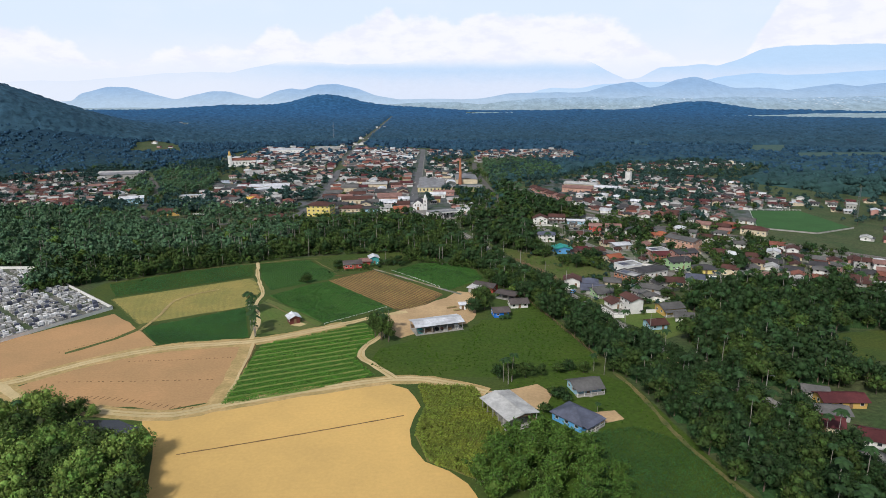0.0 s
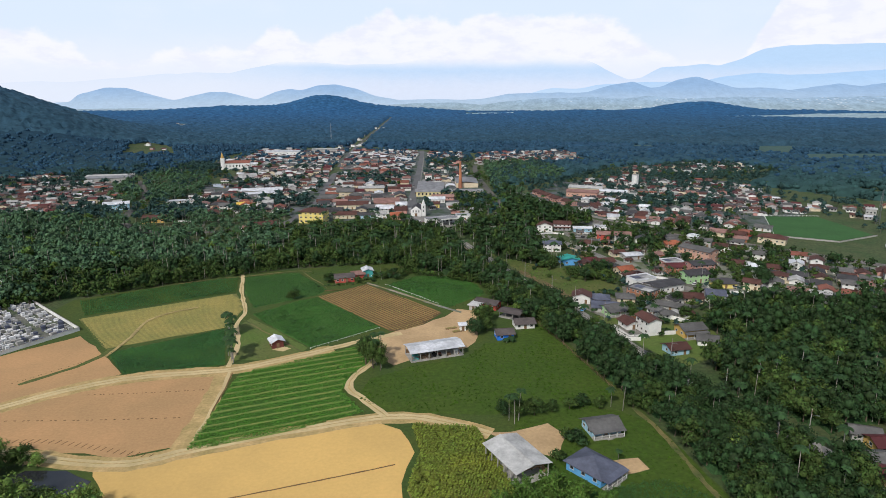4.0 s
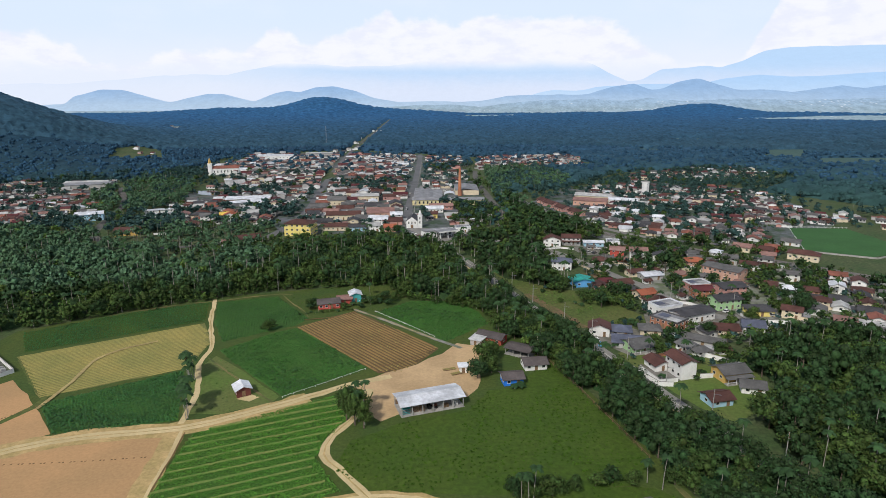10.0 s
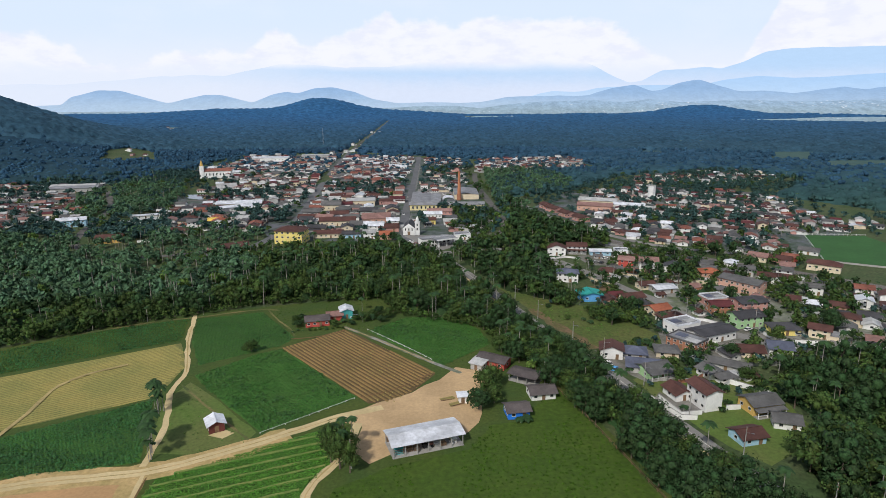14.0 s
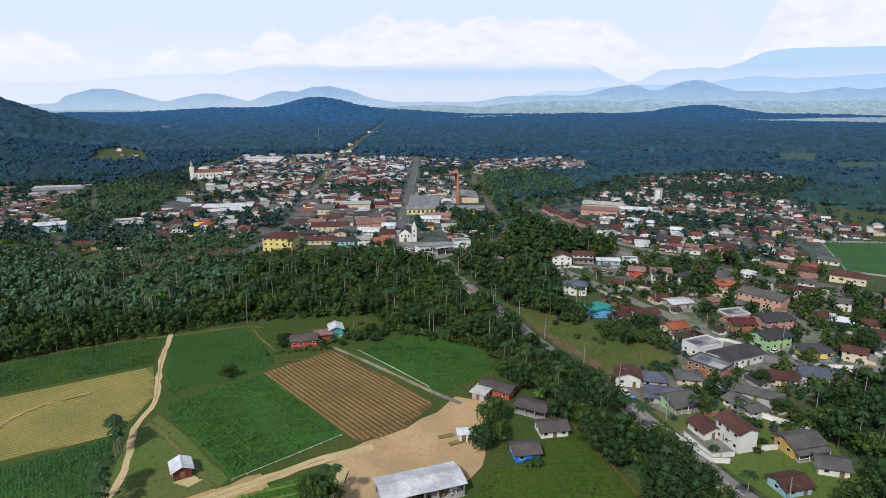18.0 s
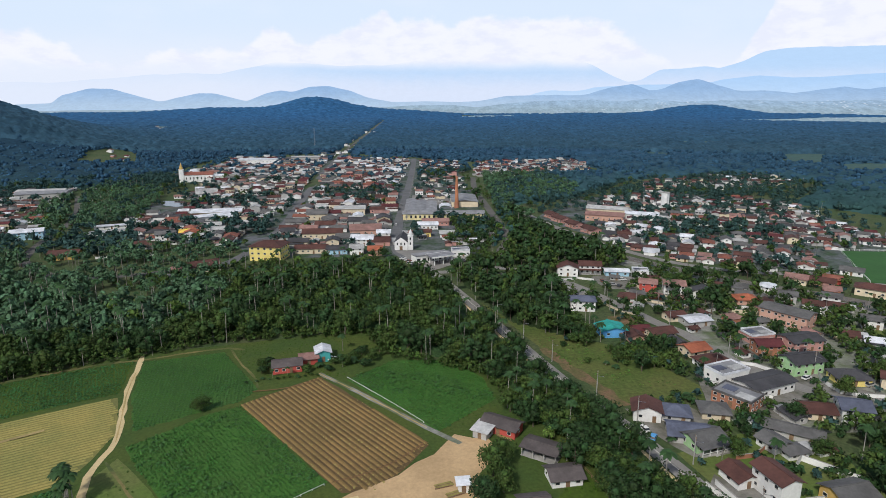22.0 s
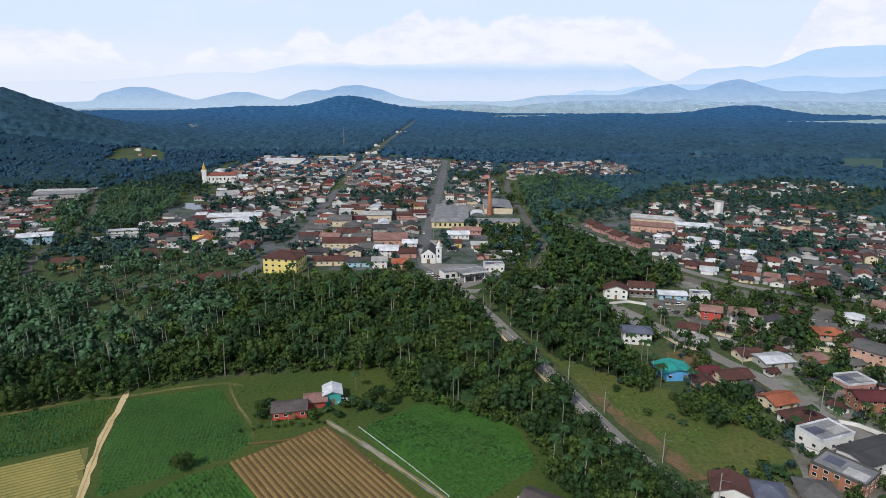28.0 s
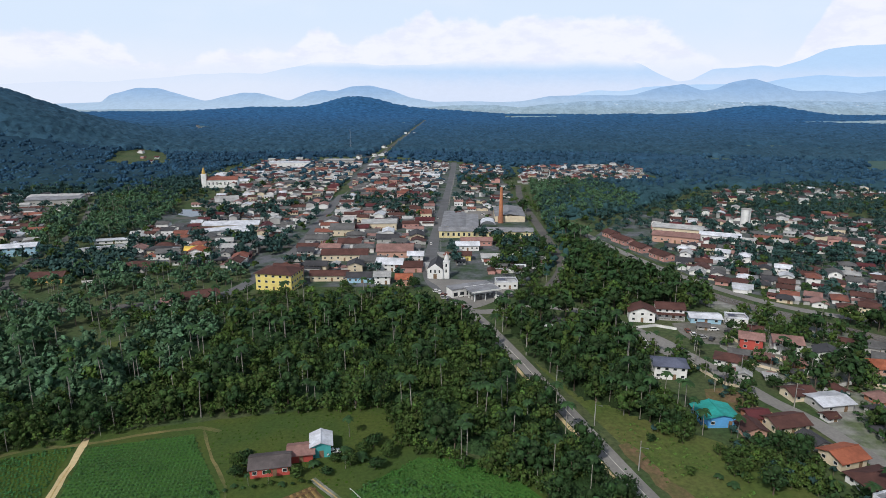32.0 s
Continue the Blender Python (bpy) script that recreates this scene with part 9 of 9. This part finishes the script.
def tractor(x, y, turn, paint, label):
    """A small farm tractor: bonnet, seat, canopy on posts, large rear and small front wheels."""
    root = new("tractor")
    root.matrix_basis = pose(x, y, 0.1, 0, 0, turn)
    s = Shape()
    s.box(0.2, -0.35, 0.65, 1.9, 0.35, 1.35)
    part("bonnet", s, paint, root)
    s = Shape()
    s.box(-1.2, -0.45, 0.6, 0.2, 0.45, 0.95)
    part("chassis", s, MAT["dark"], root)
    s = Shape()
    s.box(-0.9, -0.25, 0.95, -0.4, 0.25, 1.1), s.box(-0.95, -0.25, 1.1, -0.85, 0.25, 1.5)
    part("seat", s, MAT["rubber"], root)
    for px in (-1.1, 0.15):
        for py in (-0.5, 0.5):
            s = Shape()
            s.box(px - 0.04, py - 0.04, 0.95, px + 0.04, py + 0.04, 2.2)
            part("post", s, MAT["dark"], root)
    s = Shape()
    s.box(-1.3, -0.7, 2.2, 0.35, 0.7, 2.28)
    part("canopy", s, paint, root)
    for px, py, rad in ((-0.8, -0.75, 0.72), (-0.8, 0.75, 0.72), (1.5, -0.65, 0.42), (1.5, 0.65, 0.42)):
        s = Shape()
        s.tube(0, 0, -0.16, 0.16, rad, rad, 14)
        part("wheel", s, MAT["rubber"], root, at=pose(px, py, rad, 90, 0, 0))
    return tagged(root, label, "tractor")


barn_at = pose(1.0, 250.0, 0, 0, 0, 18.5)
for u, v, w, h, m, words in ((-8.6, -2.6, 2.6, 1.9, WALL["teal"], "teal-painted slatted bin at the end of the barn"), (-5.2, -2.2, 1.6, 1.1, MAT["wood"], "weathered wooden crate in the open barn"), (-3.2, -2.4, 1.5, 1.4, MAT["wood"], "tall weathered wooden crate in the open barn"),
                            (3.0, -2.3, 1.8, 1.2, WALL["grey"], "grey slatted crate in the open barn"), (5.0, -2.6, 1.4, 0.9, MAT["wood"], "low wooden crate in the open barn"), (8.2, -2.4, 1.8, 1.5, WALL["white"], "white slatted bin at the end of the barn")):
    spot = barn_at @ Vector((u, v, 0))
    crate(spot.x, spot.y, 18.5, w, 1.4, h, m, words)
spot = barn_at @ Vector((0.2, -2.0, 0))
tractor(spot.x, spot.y, 10, ROOF["red"], "small red farm tractor parked in the open barn")
